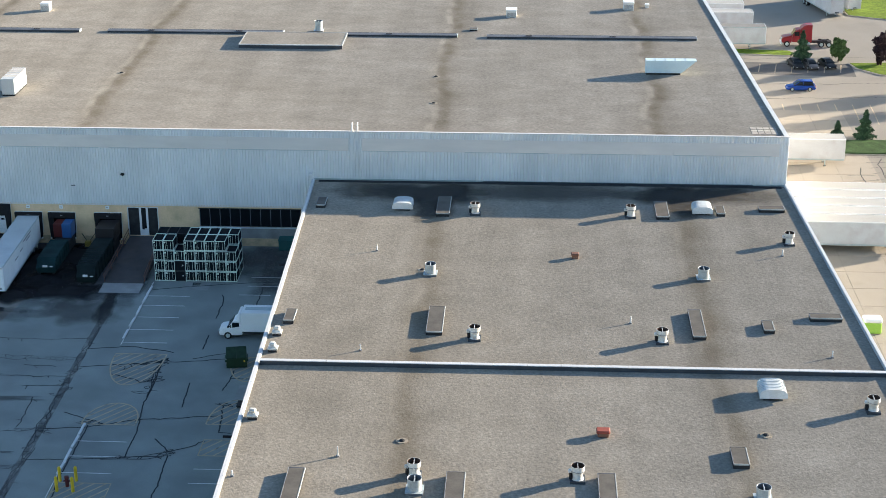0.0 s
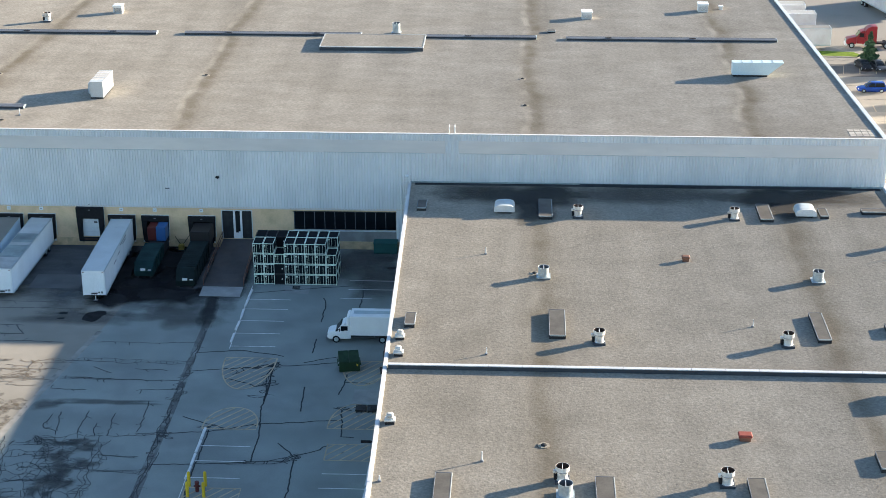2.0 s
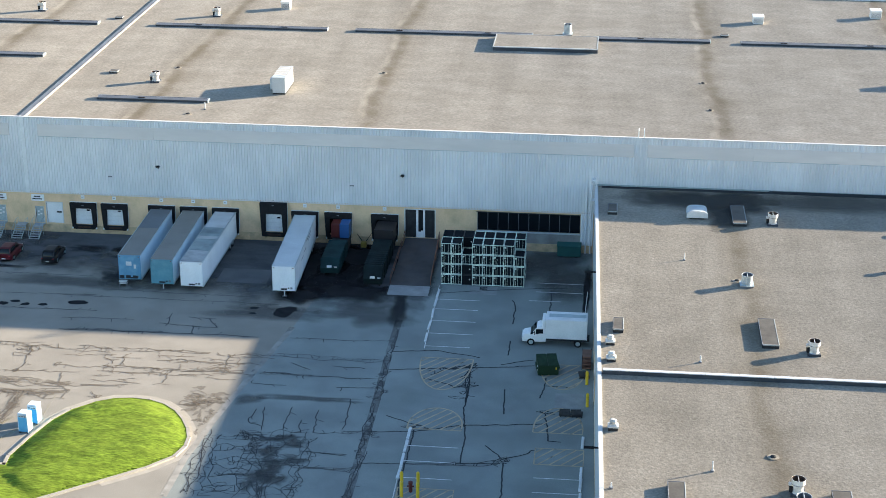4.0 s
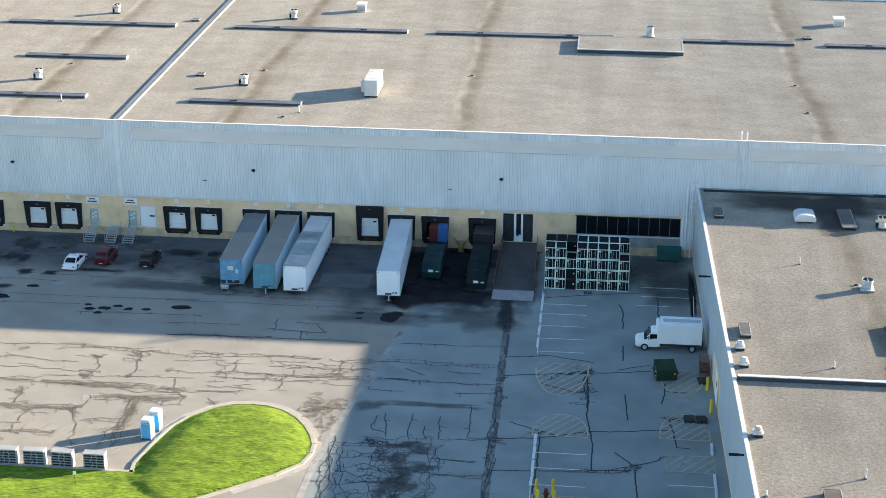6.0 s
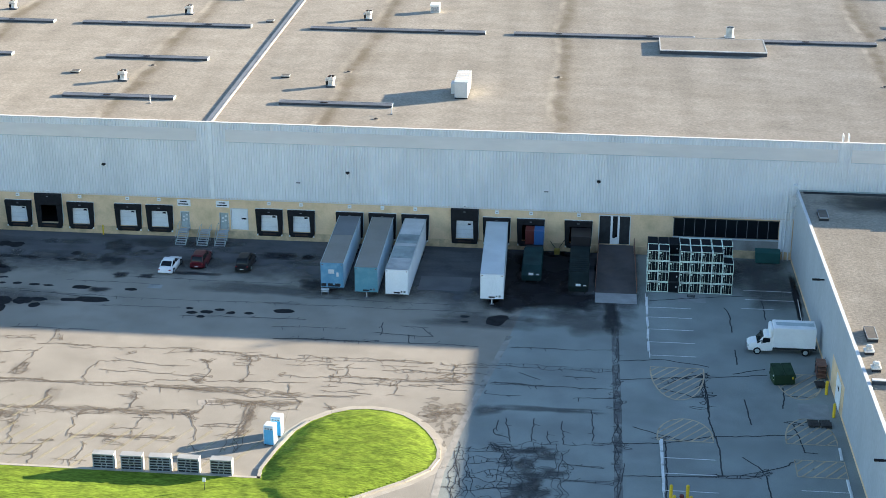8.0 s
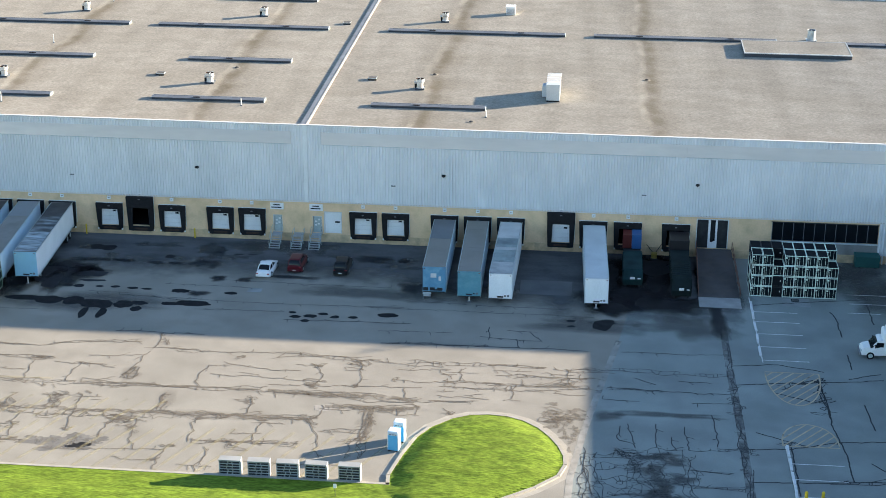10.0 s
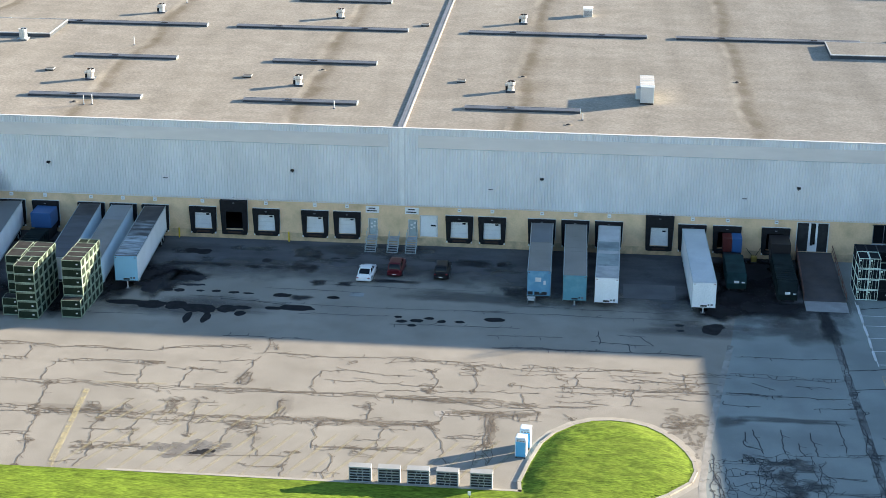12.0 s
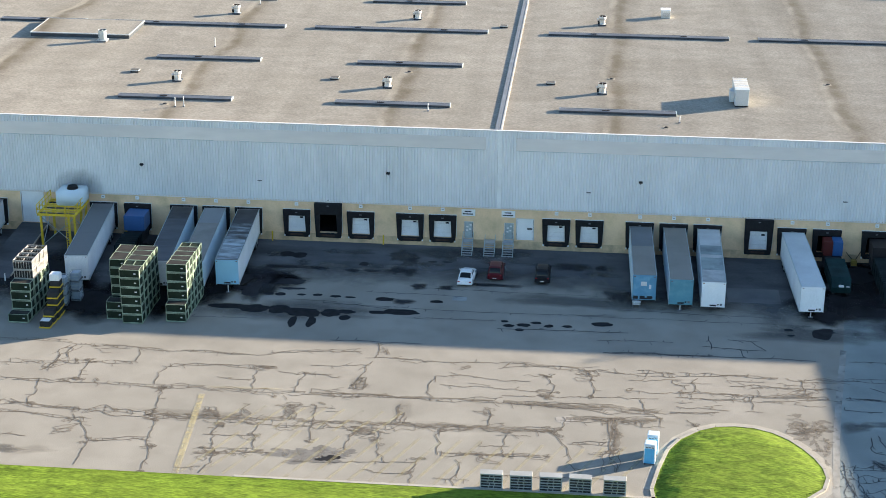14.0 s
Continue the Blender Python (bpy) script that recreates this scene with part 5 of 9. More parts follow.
def compactor(x, front, body, box_mats, label, ribs=0, h=1.9):
    t = thing("waste_compactor", label, "compactor", pose(x, 0, 0), "waste compactors")
    w = 1.08
    bm = bmesh.new()
    # container with a raked front
    prof = [(-4.0, 0.25), (front + 0.25, 0.25), (front, 1.0), (front + 1.1, h), (-4.0, h + 0.1)]
    lo = [bm.verts.new((-w, y, z)) for y, z in prof]
    hi = [bm.verts.new((w, y, z)) for y, z in prof]
    bm.faces.new(lo), bm.faces.new(list(reversed(hi)))
    for i in range(5):
        j = (i + 1) % 5
        bm.faces.new((lo[i], lo[j], hi[j], hi[i]))
    bevel(bm, 0.03)
    c = part("container", bm, body, t)
    for i in range(ribs):
        y = front + 1.5 + i * 0.62
        part("rib", boxes((-w - 0.05, w + 0.05, y - 0.06, y + 0.06, h - 0.02, h + 0.09), bev=0.02), body, c)
    n = 7
    for i in range(n):
        y = front + 0.8 + i * (-4.2 - front - 0.8) / (n - 1)
        for s in (-1, 1):
            part("side_rib", boxes((s * w - 0.07, s * w + 0.07, y - 0.06, y + 0.06, 0.3, h - 0.05)), body, c)
    part("placard", boxes((-0.3, 0.25, front - 0.03, front + 0.12, 1.06, 1.3)), M["white"], c, "white placard")
    part("placard", boxes((0.55, 0.9, front - 0.03, front + 0.12, 1.1, 1.16)), M["white"], c)
    for a, b, y0, y1, z0, z1, mt in box_mats:
        part("hopper", boxes((a, b, y0, y1, z0, z1), bev=0.04), mt, t)
    part("ram_housing", boxes((-1.0, 1.0, -3.98, -0.6, 0.25, 1.5), bev=0.04), M["dark"], t)
    for s in (-0.75, 0.75):
        part("skid_rail", boxes((s - 0.08, s + 0.08, front + 0.3, -0.8, 0.0, 0.24)), M["dark"], t)
        part("roller", tubes([((s - 0.12, front + 0.7, 0.16), (s + 0.12, front + 0.7, 0.16))], 0.155, 10), M["dark"], t)
    return t


tealc = paint("faded dark teal steel", (0.014, 0.04, 0.042), rough=0.75, spec=0.12, var=0.3, scale=0.8)
dgc = paint("very dark green steel", (0.012, 0.021, 0.022), rough=0.75, spec=0.12, var=0.3, scale=0.8)
bxb = paint("bright blue hopper", (0.03, 0.11, 0.28), rough=0.45)
bxr = paint("dull red hopper", (0.11, 0.018, 0.015), rough=0.5)
brn = paint("dark brown hopper", (0.02, 0.018, 0.02), rough=0.5)
dbl = paint("deep blue hopper", (0.045, 0.125, 0.29), rough=0.45)
compactor(-30.75, -10.5, tealc, [(-1.15, -0.1, -2.3, -0.5, 1.6, 3.3, bxr), (-0.08, 1.05, -2.4, -0.5, 1.6, 3.35, bxb)], "faded teal waste compactor with red and blue hoppers", h=1.9)
compactor(-25.3, -13.2, dgc, [(-1.15, 1.15, -3.6, -0.5, 1.6, 3.3, brn)], "very dark green ribbed waste compactor with brown hopper", ribs=8, h=2.2)
compactor(-113.9, -9.0, dgc, [(-1.3, 1.2, -3.2, -0.5, 1.6, 3.5, dbl)], "dark ribbed waste compactor with deep blue hopper", ribs=5, h=1.7)
hy = thing("hydraulic_unit", "small yellow hydraulic power unit by the compactors", "pump", pose(-28.1, -1.2, 0))
part("casing", boxes((-0.33, 0.33, -0.3, 0.3, 0.1, 0.75), bev=0.05), paint("grimy yellow casing", (0.32, 0.23, 0.05), rough=0.7, var=0.3, scale=3), hy)
part("base_frame", boxes((-0.4, 0.4, -0.35, 0.35, 0, 0.1)), M["dark"], hy)
part("hose", tubes([((0.2, 0.3, 0.7), (0.9, 0.9, 1.6)), ((-0.2, 0.3, 0.7), (-0.9, 0.9, 1.4))], 0.04, 6), M["black"], hy)

# ---- things on the roofs ----
def ridge_vent(x0, x1, y, z=ROOF):
    L = x1 - x0
    t = thing("ridge_vent", "long low grey metal roof vent on gravel", "roof vent", pose((x0 + x1) / 2, y, z), "long roof vents")
    # the front face's shade is put into the blue-black curb colour
    part("curb", boxes((-L / 2, L / 2, 0.0, 1.15, -0.05, 0.27)), M["navy"], t)
    n = max(2, round(L / 3.05))
    for i in range(n):
        a, b = -L / 2 + i * L / n, -L / 2 + (i + 1) * L / n
        bm = bmesh.new()
        pr = [(-0.05, 0.27), (-0.05, 0.31), (0.5, 0.42), (1.2, 0.33), (1.2, 0.27)]
        lo = [bm.verts.new((a + 0.01, p, q)) for p, q in pr]
        hi = [bm.verts.new((b - 0.015, p, q)) for p, q in pr]
        bm.faces.new(lo), bm.faces.new(list(reversed(hi)))
        for k in range(5):
            bm.faces.new((lo[k], lo[(k + 1) % 5], hi[(k + 1) % 5], hi[k]))
        part("cover_sheet", bm, M["ridge"], t)
    for i in range(1, n):
        if i % 4 == 2:
            x = -L / 2 + i * L / n
            part("louvre_slot", boxes((x - 0.45, x + 0.45, 0.1, 0.4, 0.37, 0.42)), M["black"], t)
    for s in (-1, 1):
        # sunward end cap gets the paler metal, the other the darker
        part("end_cap", boxes((s * L / 2 - 0.04, s * L / 2 + 0.04, -0.08, 1.22, 0.0, 0.36), bev=0.02), M["galv"] if s > 0 else M["ridge"], t)
    part("louvre_line", boxes((-L / 2 + 0.2, L / 2 - 0.2, 0.62, 0.74, 0.395, 0.425)), M["navy"], t, "dark louvre line along the top")
    return t


for x0, x1, y in ((-147, -134.3, 47.1), (-130, -104.5, 47.1), (-100.1, -74.9, 47.1), (-66.1, -40.5, 47.1), (-36.35, -10.5, 47.1), (-1.6, 14.9, 46.3), (19.2, 49.2, 45.9), (-118.7, -104.4, 28.5), (-91.2, -77.0, 28.6), (-118.75, -104.3, 9.6), (-91.3, -76.95, 9.8), (-63.5, -49.25, 9.4), (-93.9, -79.5, 64.6), (-123.0, -108.9, 64.3)):
    ridge_vent(x0, x1, y)


def stack(m, galv=False):
    """An upblast fan: white ones flare to a wind band, galvanised ones are plain drums."""
    t = thing("roof_fan", "%s upblast roof fan with open round top on a curb" % ("galvanised" if galv else "weathered white"), "roof fan", m, "upblast roof fans")
    c = M["fan_galv"] if galv else M["fan_white"]
    n = 24

    def turned(rings):
        bm = bmesh.new()
        vs = [[bm.verts.new((r * math.cos(2 * math.pi * i / n), r * math.sin(2 * math.pi * i / n), z)) for i in range(n)] for r, z in rings]
        for p, q in zip(vs, vs[1:]):
            for i in range(n):
                bm.faces.new((p[i], p[(i + 1) % n], q[(i + 1) % n], q[i]))
        return bm

    if galv:
        part("curb", boxes((-0.66, 0.66, -0.66, 0.66, -0.05, 0.16), bev=0.02), M["ridge"], t)
        part("flange", boxes((-0.72, 0.72, -0.72, 0.72, 0.162, 0.2)), c, t)
        part("barrel", turned([(0.56, 0.2), (0.56, 0.5), (0.575, 0.52), (0.56, 0.54), (0.56, 1.12), (0.6, 1.14), (0.6, 1.2), (0.56, 1.2), (0.545, 1.18)]), c, t)
        part("throat", turned([(0.543, 1.19), (0.53, 0.62), (0.001, 0.6)]), M["ridge"], t, "dull grey inside of the drum")
        part("damper_bar", boxes((-0.03, 0.03, -0.53, 0.53, 1.0, 1.16)), c, t)
        part("damper_flap", boxes((0.02, 0.05, -0.45, 0.45, 0.66, 1.12)), c, t)
        return t
    h = 1.36
    part("curb", boxes((-0.6, 0.6, -0.6, 0.6, -0.05, 0.2), bev=0.02), M["navy"], t)
    part("barrel", turned([(0.52, 0.2), (0.45, 0.26), (0.42, 0.4), (0.42, 0.7), (0.5, 0.86), (0.55, 0.95), (0.56, h), (0.53, h), (0.53, h - 0.04)]), c, t)
    part("band_seam", turned([(0.556, 0.93), (0.575, 0.94), (0.575, 0.97), (0.558, 0.98)]), M["ridge"], t)
    part("throat", turned([(0.528, h - 0.01), (0.5, h - 0.45), (0.001, h - 0.47)]), M["throat"], t, "rust-dark inside of the fan")
    part("damper_bar", boxes((-0.025, 0.025, -0.52, 0.52, h - 0.2, h - 0.05)), c, t)
    part("motor_box", boxes((-0.76, -0.44, -0.17, 0.17, 0.72, 1.0), bev=0.06), c, t)
    part("belt_guard", boxes((-0.68, -0.43, -0.24, 0.24, 0.2, 0.7), bev=0.04), M["black"], t)
    return t


a = stack(pose(19.5, -11.0, WROOF))
for x, y in ((37.0, -11.1), (53.6, -18.8), (20.6, -44.7), (38.2, -44.6), (55.3, -57.8), (16.7, -70.8), (29.7, -70.9)):
    copy_thing(a, pose(x, y, WROOF))
for x, y in ((-58.3, 18.2), (-58.5, 54.3), (-85.7, 18.0), (-85.85, 54.8), (-113.2, 18.0), (-113.3, 55.1)):
    copy_thing(a, pose(x, y, ROOF))
b = stack(pose(15.5, -28.9, WROOF), True)
for x, y in ((43.5, -28.9), (16.9, -73.2), (44.0, -73.3)):
    copy_thing(b, pose(x, y, WROOF))
for x, y in ((-5.5, 48.9), (-128.6, 36.8)):
    c = copy_thing(b, pose(x, y, ROOF))
    c.scale = (1.0, 1.0, 1.35)


def skylight(x0, x1, y0, y1, h=0.36, z=WROOF, label="dark glazed roof hatch with pale curb on gravel"):
    t = thing("roof_hatch", label, "roof hatch", pose((x0 + x1) / 2, (y0 + y1) / 2, z), "roof hatches")
    a, b = (x1 - x0) / 2, (y1 - y0) / 2
    part("curb", boxes((-a, a, -b, b, -0.05, h)), M["dark"], t)
    part("glazing", boxes((-a + 0.05, a - 0.05, -b + 0.05, b - 0.05, h, h + 0.05), bev=0.01), M["curb_dark"], t)
    for r in ((-a - 0.02, -a + 0.04, -b, b), (a - 0.05, a + 0.03, -b, b), (-a + 0.05, a - 0.05, -b - 0.03, -b + 0.05), (-a + 0.05, a - 0.05, b - 0.04, b + 0.02)):
        part("rim", boxes((*r, h - 0.06, h + 0.065), bev=0.01), M["rim"] if r[0] > 0 or r[3] < 0 else M["ridge"], t)
    return t


for r in ((15.1, 16.6, -12.0, -6.3), (39.85, 41.3, -11.9, -7.0), (15.95, 17.5, -44.0, -38.0), (41.15, 42.4, -43.9, -37.7), (6.6, 7.95, -77.0, -70.6), (19.3, 20.8, -77.0, -70.7), (31.3, 32.7, -77.0, -70.4)):
    skylight(*r)
for r in ((1.2, 2.25, -9.8, -7.2), (46.7, 47.65, -10.6, -8.2), (48.0, 49.0, -42.2, -40.0), (2.05, 3.05, -42.0, -39.3), (42.25, 43.55, -68.4, -65.5)):
    skylight(*r, label="small dark square roof hatch on a curb")
for r in ((51.6, 54.5, -9.1, -8.0), (52.8, 55.85, -39.2, -38.1)):
    skylight(*r, label="shallow wide roof hatch by the parapet")
for x, y in ((-64.95, 21.4), (-93.05, 20.6), (-119.8, 21.2), (17.1, 50.1), (-72.8, 50.8)):
    skylight(x - 0.55, x + 0.55, y, y + 0.9, 0.25, ROOF, "small low roof hatch on gravel")


def hood(x0, x1, y, h, seams, z=WROOF, depth=2.2):
    """A gravity ventilator: an arched hood over x on a low curb, with seams from side to side."""
    t = thing("roof_ventilator", "pale arched gravity ventilator hood %son a low curb" % ("with raised seams " if seams else ""), "ventilator", pose((x0 + x1) / 2, y, z), "gravity ventilators")
    a = (x1 - x0) / 2
    part("curb", boxes((-a * 0.72, a * 0.72, 0.3, depth - 0.3, -0.05, h * 0.42)), M["dark"], t)
    k = 14

    def arch(r, i):
        u = math.pi * i / k
        c, q = math.cos(u), math.sin(u)
        return (-(a + r) * abs(c) ** 0.62 * (1 if c > 0 else -1), h * 0.4 + (h * 0.6 + r) * abs(q) ** 0.7)

    def shell(r, y0, y1):
        bm = bmesh.new()
        pr = [(-(a + r), h * 0.26)] + [arch(r, i) for i in range(k + 1)] + [(a + r, h * 0.26)]
        lo = [bm.verts.new((p, y0, q)) for p, q in pr]
        hi = [bm.verts.new((p, y1, q)) for p, q in pr]
        bm.faces.new(lo), bm.faces.new(list(reversed(hi)))
        for i in range(len(pr)):
            j = (i + 1) % len(pr)
            bm.faces.new((lo[i], lo[j], hi[j], hi[i]))
        return bm

    part("hood", shell(0.0, 0.0, depth), M["hood"], t)
    part("front_lip", shell(0.03, -0.05, 0.09), M["offwhite"], t, "paler front lip")
    for i in range(seams):
        yy = 0.2 + i * (depth - 0.3) / max(1, seams - 1)
        part("hood_seam", shell(0.028, yy - 0.025, yy + 0.025), M["hood"], t)
    return t


hood(10.05, 12.35, -10.5, 1.05, 0)
hood(44.0, 46.25, -10.5, 1.05, 0)
hood(45.85, 48.2, -56.4, 1.15, 8, depth=2.4)


def boxvent(x, y, w, h, z=ROOF):
    t = thing("intake_box", "white box roof vent with overhanging cap", "roof vent", pose(x, y, z), "box roof vents")
    part("housing", boxes((-w / 2 + 0.08, w / 2 - 0.08, -w / 2, w / 2 - 0.1, 0, h - 0.2), bev=0.02), M["offwhite"], t)
    part("cap", boxes((-w / 2, w / 2, -w / 2 - 0.1, w / 2, h - 0.2, h), bev=0.05), M["white"], t)
    part("louvre", boxes(*[(-w / 2 + 0.15, w / 2 - 0.15, -w / 2 - 0.03, -w / 2, 0.2 + i * 0.15, 0.26 + i * 0.15) for i in range(int((h - 0.5) / 0.15))]), M["ridge"], t)


boxvent(22.5, 59.4, 1.7, 1.2), boxvent(-49.1, 60.3, 1.5, 1.3), boxvent(40.4, 64.6, 1.7, 1.3), boxvent(43.3, 65.9, 0.7, 0.6)
for x, y, c, s in ((30.5, -23.8, "rust", 0.85), (32.0, -63.3, "red", 1.15)):
    t = thing("roof_cowl", "small dull brown metal roof cowl" if c == "rust" else "small bright red metal roof cowl", "roof vent", pose(x, y, WROOF))
    part("base", boxes((-0.4 * s, 0.4 * s, -0.3 * s, 0.3 * s, 0, 0.35), bev=0.02), M["rust"], t)
    part("cowl", boxes((-0.5 * s, 0.5 * s, -0.42 * s, 0.35 * s, 0.35, 0.62), bev=0.08), paint("roof cowl red", (0.26, 0.06, 0.042), rough=0.7) if c == "red" else M["rust"], t)
for x, y in ((1.85, -44.5), (1.98, -48.1), (2.25, -61.5)):
    t = thing("hooded_vent", "weathered white hooded roof vent on dark curb", "roof vent", pose(x, y, WROOF), "hooded vents by the parapet")
    part("curb", boxes((-0.4, 0.4, -0.38, 0.38, -0.05, 0.28)), M["dark"], t)
    bm = boxes((-0.46, 0.46, -0.42, 0.42, 0.26, 0.56))
    bmesh.ops.bevel(bm, geom=[e for e in bm.edges if e.verts[0].co.z > 0.5 and e.verts[1].co.z > 0.5], offset=0.16, segments=3, affect="EDGES")
    part("hood", bm, M["fan_white"], t, smooth=False)
    part("cap", boxes((-0.3, 0.3, -0.27, 0.27, 0.54, 0.9), bev=0.12), M["fan_white"], t)
for x, y, z, h in ((9.4, -22.7, WROOF, 0.8), (10.1, -47.7, WROOF, 0.7), (35.5, -40.4, WROOF, 0.75), (53.6, -47.2, WROOF, 0.7), (52.45, -22.3, WROOF, 0.75), (10.25, -67.9, WROOF, 0.9), (2.2, -71.5, WROOF, 0.5), (-48.95, 6.7, ROOF, 0.9), (-79.5, 8.2, ROOF, 1.0), (-112.2, 35.6, ROOF, 1.3), (-110.65, 6.6, ROOF, 1.2), (-109.6, 6.7, ROOF, 1.3), (-111.0, 61.5, ROOF, 1.2)):
    t = thing("vent_pipe", "thin pale plumbing vent pipe on gravel", "pipe", pose(x, y, z), "plumbing vents")
    part("pipe", tubes([((0, 0, -0.02), (0, 0, h))], 0.06, 8), M["offwhite"], t)
    part("flashing", tubes([((0, 0, -0.02), (0, 0, 0.12))], 0.16, 8), M["ridge"], t)
for x, y, z in ((15.3, -65.0, WROOF), (14.6, -27.8, WROOF), (45.6, -62.6, WROOF), (-29.2, 25.6, ROOF), (-57.1, 25.2, ROOF), (-50.6, 4.6, ROOF), (-83.8, 25.6, ROOF), (13.0, 25.5, ROOF), (-112.2, 7.6, ROOF), (13.4, 13.3, ROOF)):
    t = thing("roof_drain", "small dark roof drain strainer in gravel", "roof drain", pose(x, y, z), "roof drains")
    bm = bmesh.new()
    bmesh.ops.create_icosphere(bm, subdivisions=2, radius=0.28, matrix=Matrix.Diagonal((1, 1, 0.6, 1)))
    part("strainer", bm, M["dark"], t)
    part("clamp_ring", tubes([((0, 0, -0.02), (0, 0, 0.03))], 0.5, 14), M["silt"], t)

# big roof units
t = thing("rooftop_unit", "pale blue-white wedge-ended rooftop air unit", "air unit", pose(43.2, 27.6, ROOF))
bm = bmesh.new()
pr = [(-2.45, 0.25), (2.3, 0.25), (4.3, 1.95), (-2.45, 1.95)]
lo = [bm.verts.new((x, 0, z)) for x, z in pr]
hi = [bm.verts.new((x, 1.35, z)) for x, z in pr]
bm.faces.new(lo), bm.faces.new(list(reversed(hi)))
for k in range(4):
    bm.faces.new((lo[k], lo[(k + 1) % 4], hi[(k + 1) % 4], hi[k]))
bevel(bm, 0.03)
part("casing", bm, paint("pale blue unit casing", (0.58, 0.70, 0.74), rough=0.4), t)
for i in range(4):
    part("top_seam", boxes((-1.2 + i * 1.35, -1.14 + i * 1.35, -0.02, 1.37, 1.93, 1.99)), M["galv"], t)
part("curb", boxes((-2.3, 2.2, 0.1, 1.25, -0.05, 0.25)), M["dark"], t)
t = thing("rooftop_unit", "tall white rooftop air unit with seamed top panels", "air unit", pose(-41.1, 14.1, ROOF))
uc = paint("dull blue-grey unit casing", (0.47, 0.51, 0.53), rough=0.55, var=0.08)
ut = paint("tan weathered unit top", (0.50, 0.47, 0.43), rough=0.6, var=0.12)
part("casing", boxes((-0.84, 0.84, 0, 5.4, 0.2, 2.15), bev=0.03), uc, t)
for i in range(5):
    part("top_panel", boxes((-0.88, 0.88, -0.03 + i * 1.09, 0.94 + i * 1.09, 2.14, 2.25), bev=0.02), ut if i else uc, t)
    part("panel_seam", boxes((-0.9, 0.9, 0.95 + i * 1.09, 1.05 + i * 1.09, 2.2, 2.275)), M["white"], t)
part("side_box", boxes((-1.4, -0.84, 1.2, 2.6, 0.3, 1.7), bev=0.03), uc, t)
part("curb", boxes((-0.8, 0.8, 0.1, 5.3, -0.05, 0.2)), M["dark"], t)
for x0, x1, y0, y1 in ((-15.6, -1.0, 39.0, 46.1), (-139.6, -125.3, 38.5, 46.8)):
    t = thing("roof_penthouse", "broad low gravel-topped roof box with white edge", "roof box", pose(x0, y0, ROOF), "broad roof boxes")
    w, d = x1 - x0, y1 - y0
    # blue-black wall colour holds the shade below the trim
    part("wall", boxes((0, w, 0, d, -0.05, 0.55)), M["navy"], t)
    part("top", boxes((0.1, w - 0.1, 0.1, d - 0.1, 0.55, 0.6)), M["roof"], t)
    for r in ((-0.05, w + 0.05, -0.05, 0.1), (-0.05, w + 0.05, d - 0.1, d + 0.05), (-0.05, 0.1, 0.1, d - 0.1), (w - 0.1, w + 0.05, 0.1, d - 0.1)):
        part("edge_trim", boxes((*r, 0.5, 0.63)), M["coping"] if r[2] < 0 and r[3] < 1 else M["rim"], t)
for i in range(4):
    for j in range(3):
        t = thing("paver", "pale concrete roof paver by the parapet", "paver", pose(52.2 + i * 0.78, 2.6 + j * 0.95, ROOF), "roof pavers")
        part("slab", boxes((-0.34, 0.34, -0.4, 0.4, 0.0, 0.03), bev=0.008), M["paver"], t)

# ---- stacked bins ----
BIN_FRAME = {"pale": paint("bleached white crate frame", (0.27, 0.27, 0.255), rough=0.7, var=0.2, scale=1.5), "plain": paint("blackened bin frame", (0.02, 0.024, 0.028), rough=0.6), "mint": paint("pale mint bin frame", (0.72, 0.84, 0.76), rough=0.55, var=0.1), "green": paint("faded green bin frame", (0.255, 0.325, 0.25), rough=0.6, var=0.35, scale=1.6)}
BIN_BODY = {"pale": paint("crate inside darkened for shade", (0.03, 0.03, 0.03), rough=0.9, spec=0.1), "plain": paint("unframed black bin panel", (0.011, 0.013, 0.016), rough=0.9, spec=0.1), "mint": paint("black bin panel", (0.012, 0.014, 0.017), rough=0.9, spec=0.1), "green": paint("dark green bin panel", (0.016, 0.027, 0.018), rough=0.85, spec=0.15, var=0.25, scale=1.0)}
BIN_LID = paint("dusty bin lid", (0.044, 0.043, 0.041), rough=0.9, spec=0.1, var=0.4, scale=1.4, dirt=(0.045, 0.042, 0.038), dirt_amount=0.8, dirt_scale=1.6, stretch=(0.6, 2.0, 1))


def ring(a, b, p, z0, z1):
    """A square hoop of bar width p."""
    bm = bmesh.new()
    loops = [[bm.verts.new((sx * x, sy * y, z)) for sx, sy in ((-1, -1), (1, -1), (1, 1), (-1, 1))] for x, y, z in ((a, b, z0), (a, b, z1), (a - p, b - p, z1), (a - p, b - p, z0))]
    for i in range(4):
        u, v = loops[i], loops[(i + 1) % 4]
        for k in range(4):
            bm.faces.new((u[k], u[(k + 1) % 4], v[(k + 1) % 4], v[k]))
    return bm


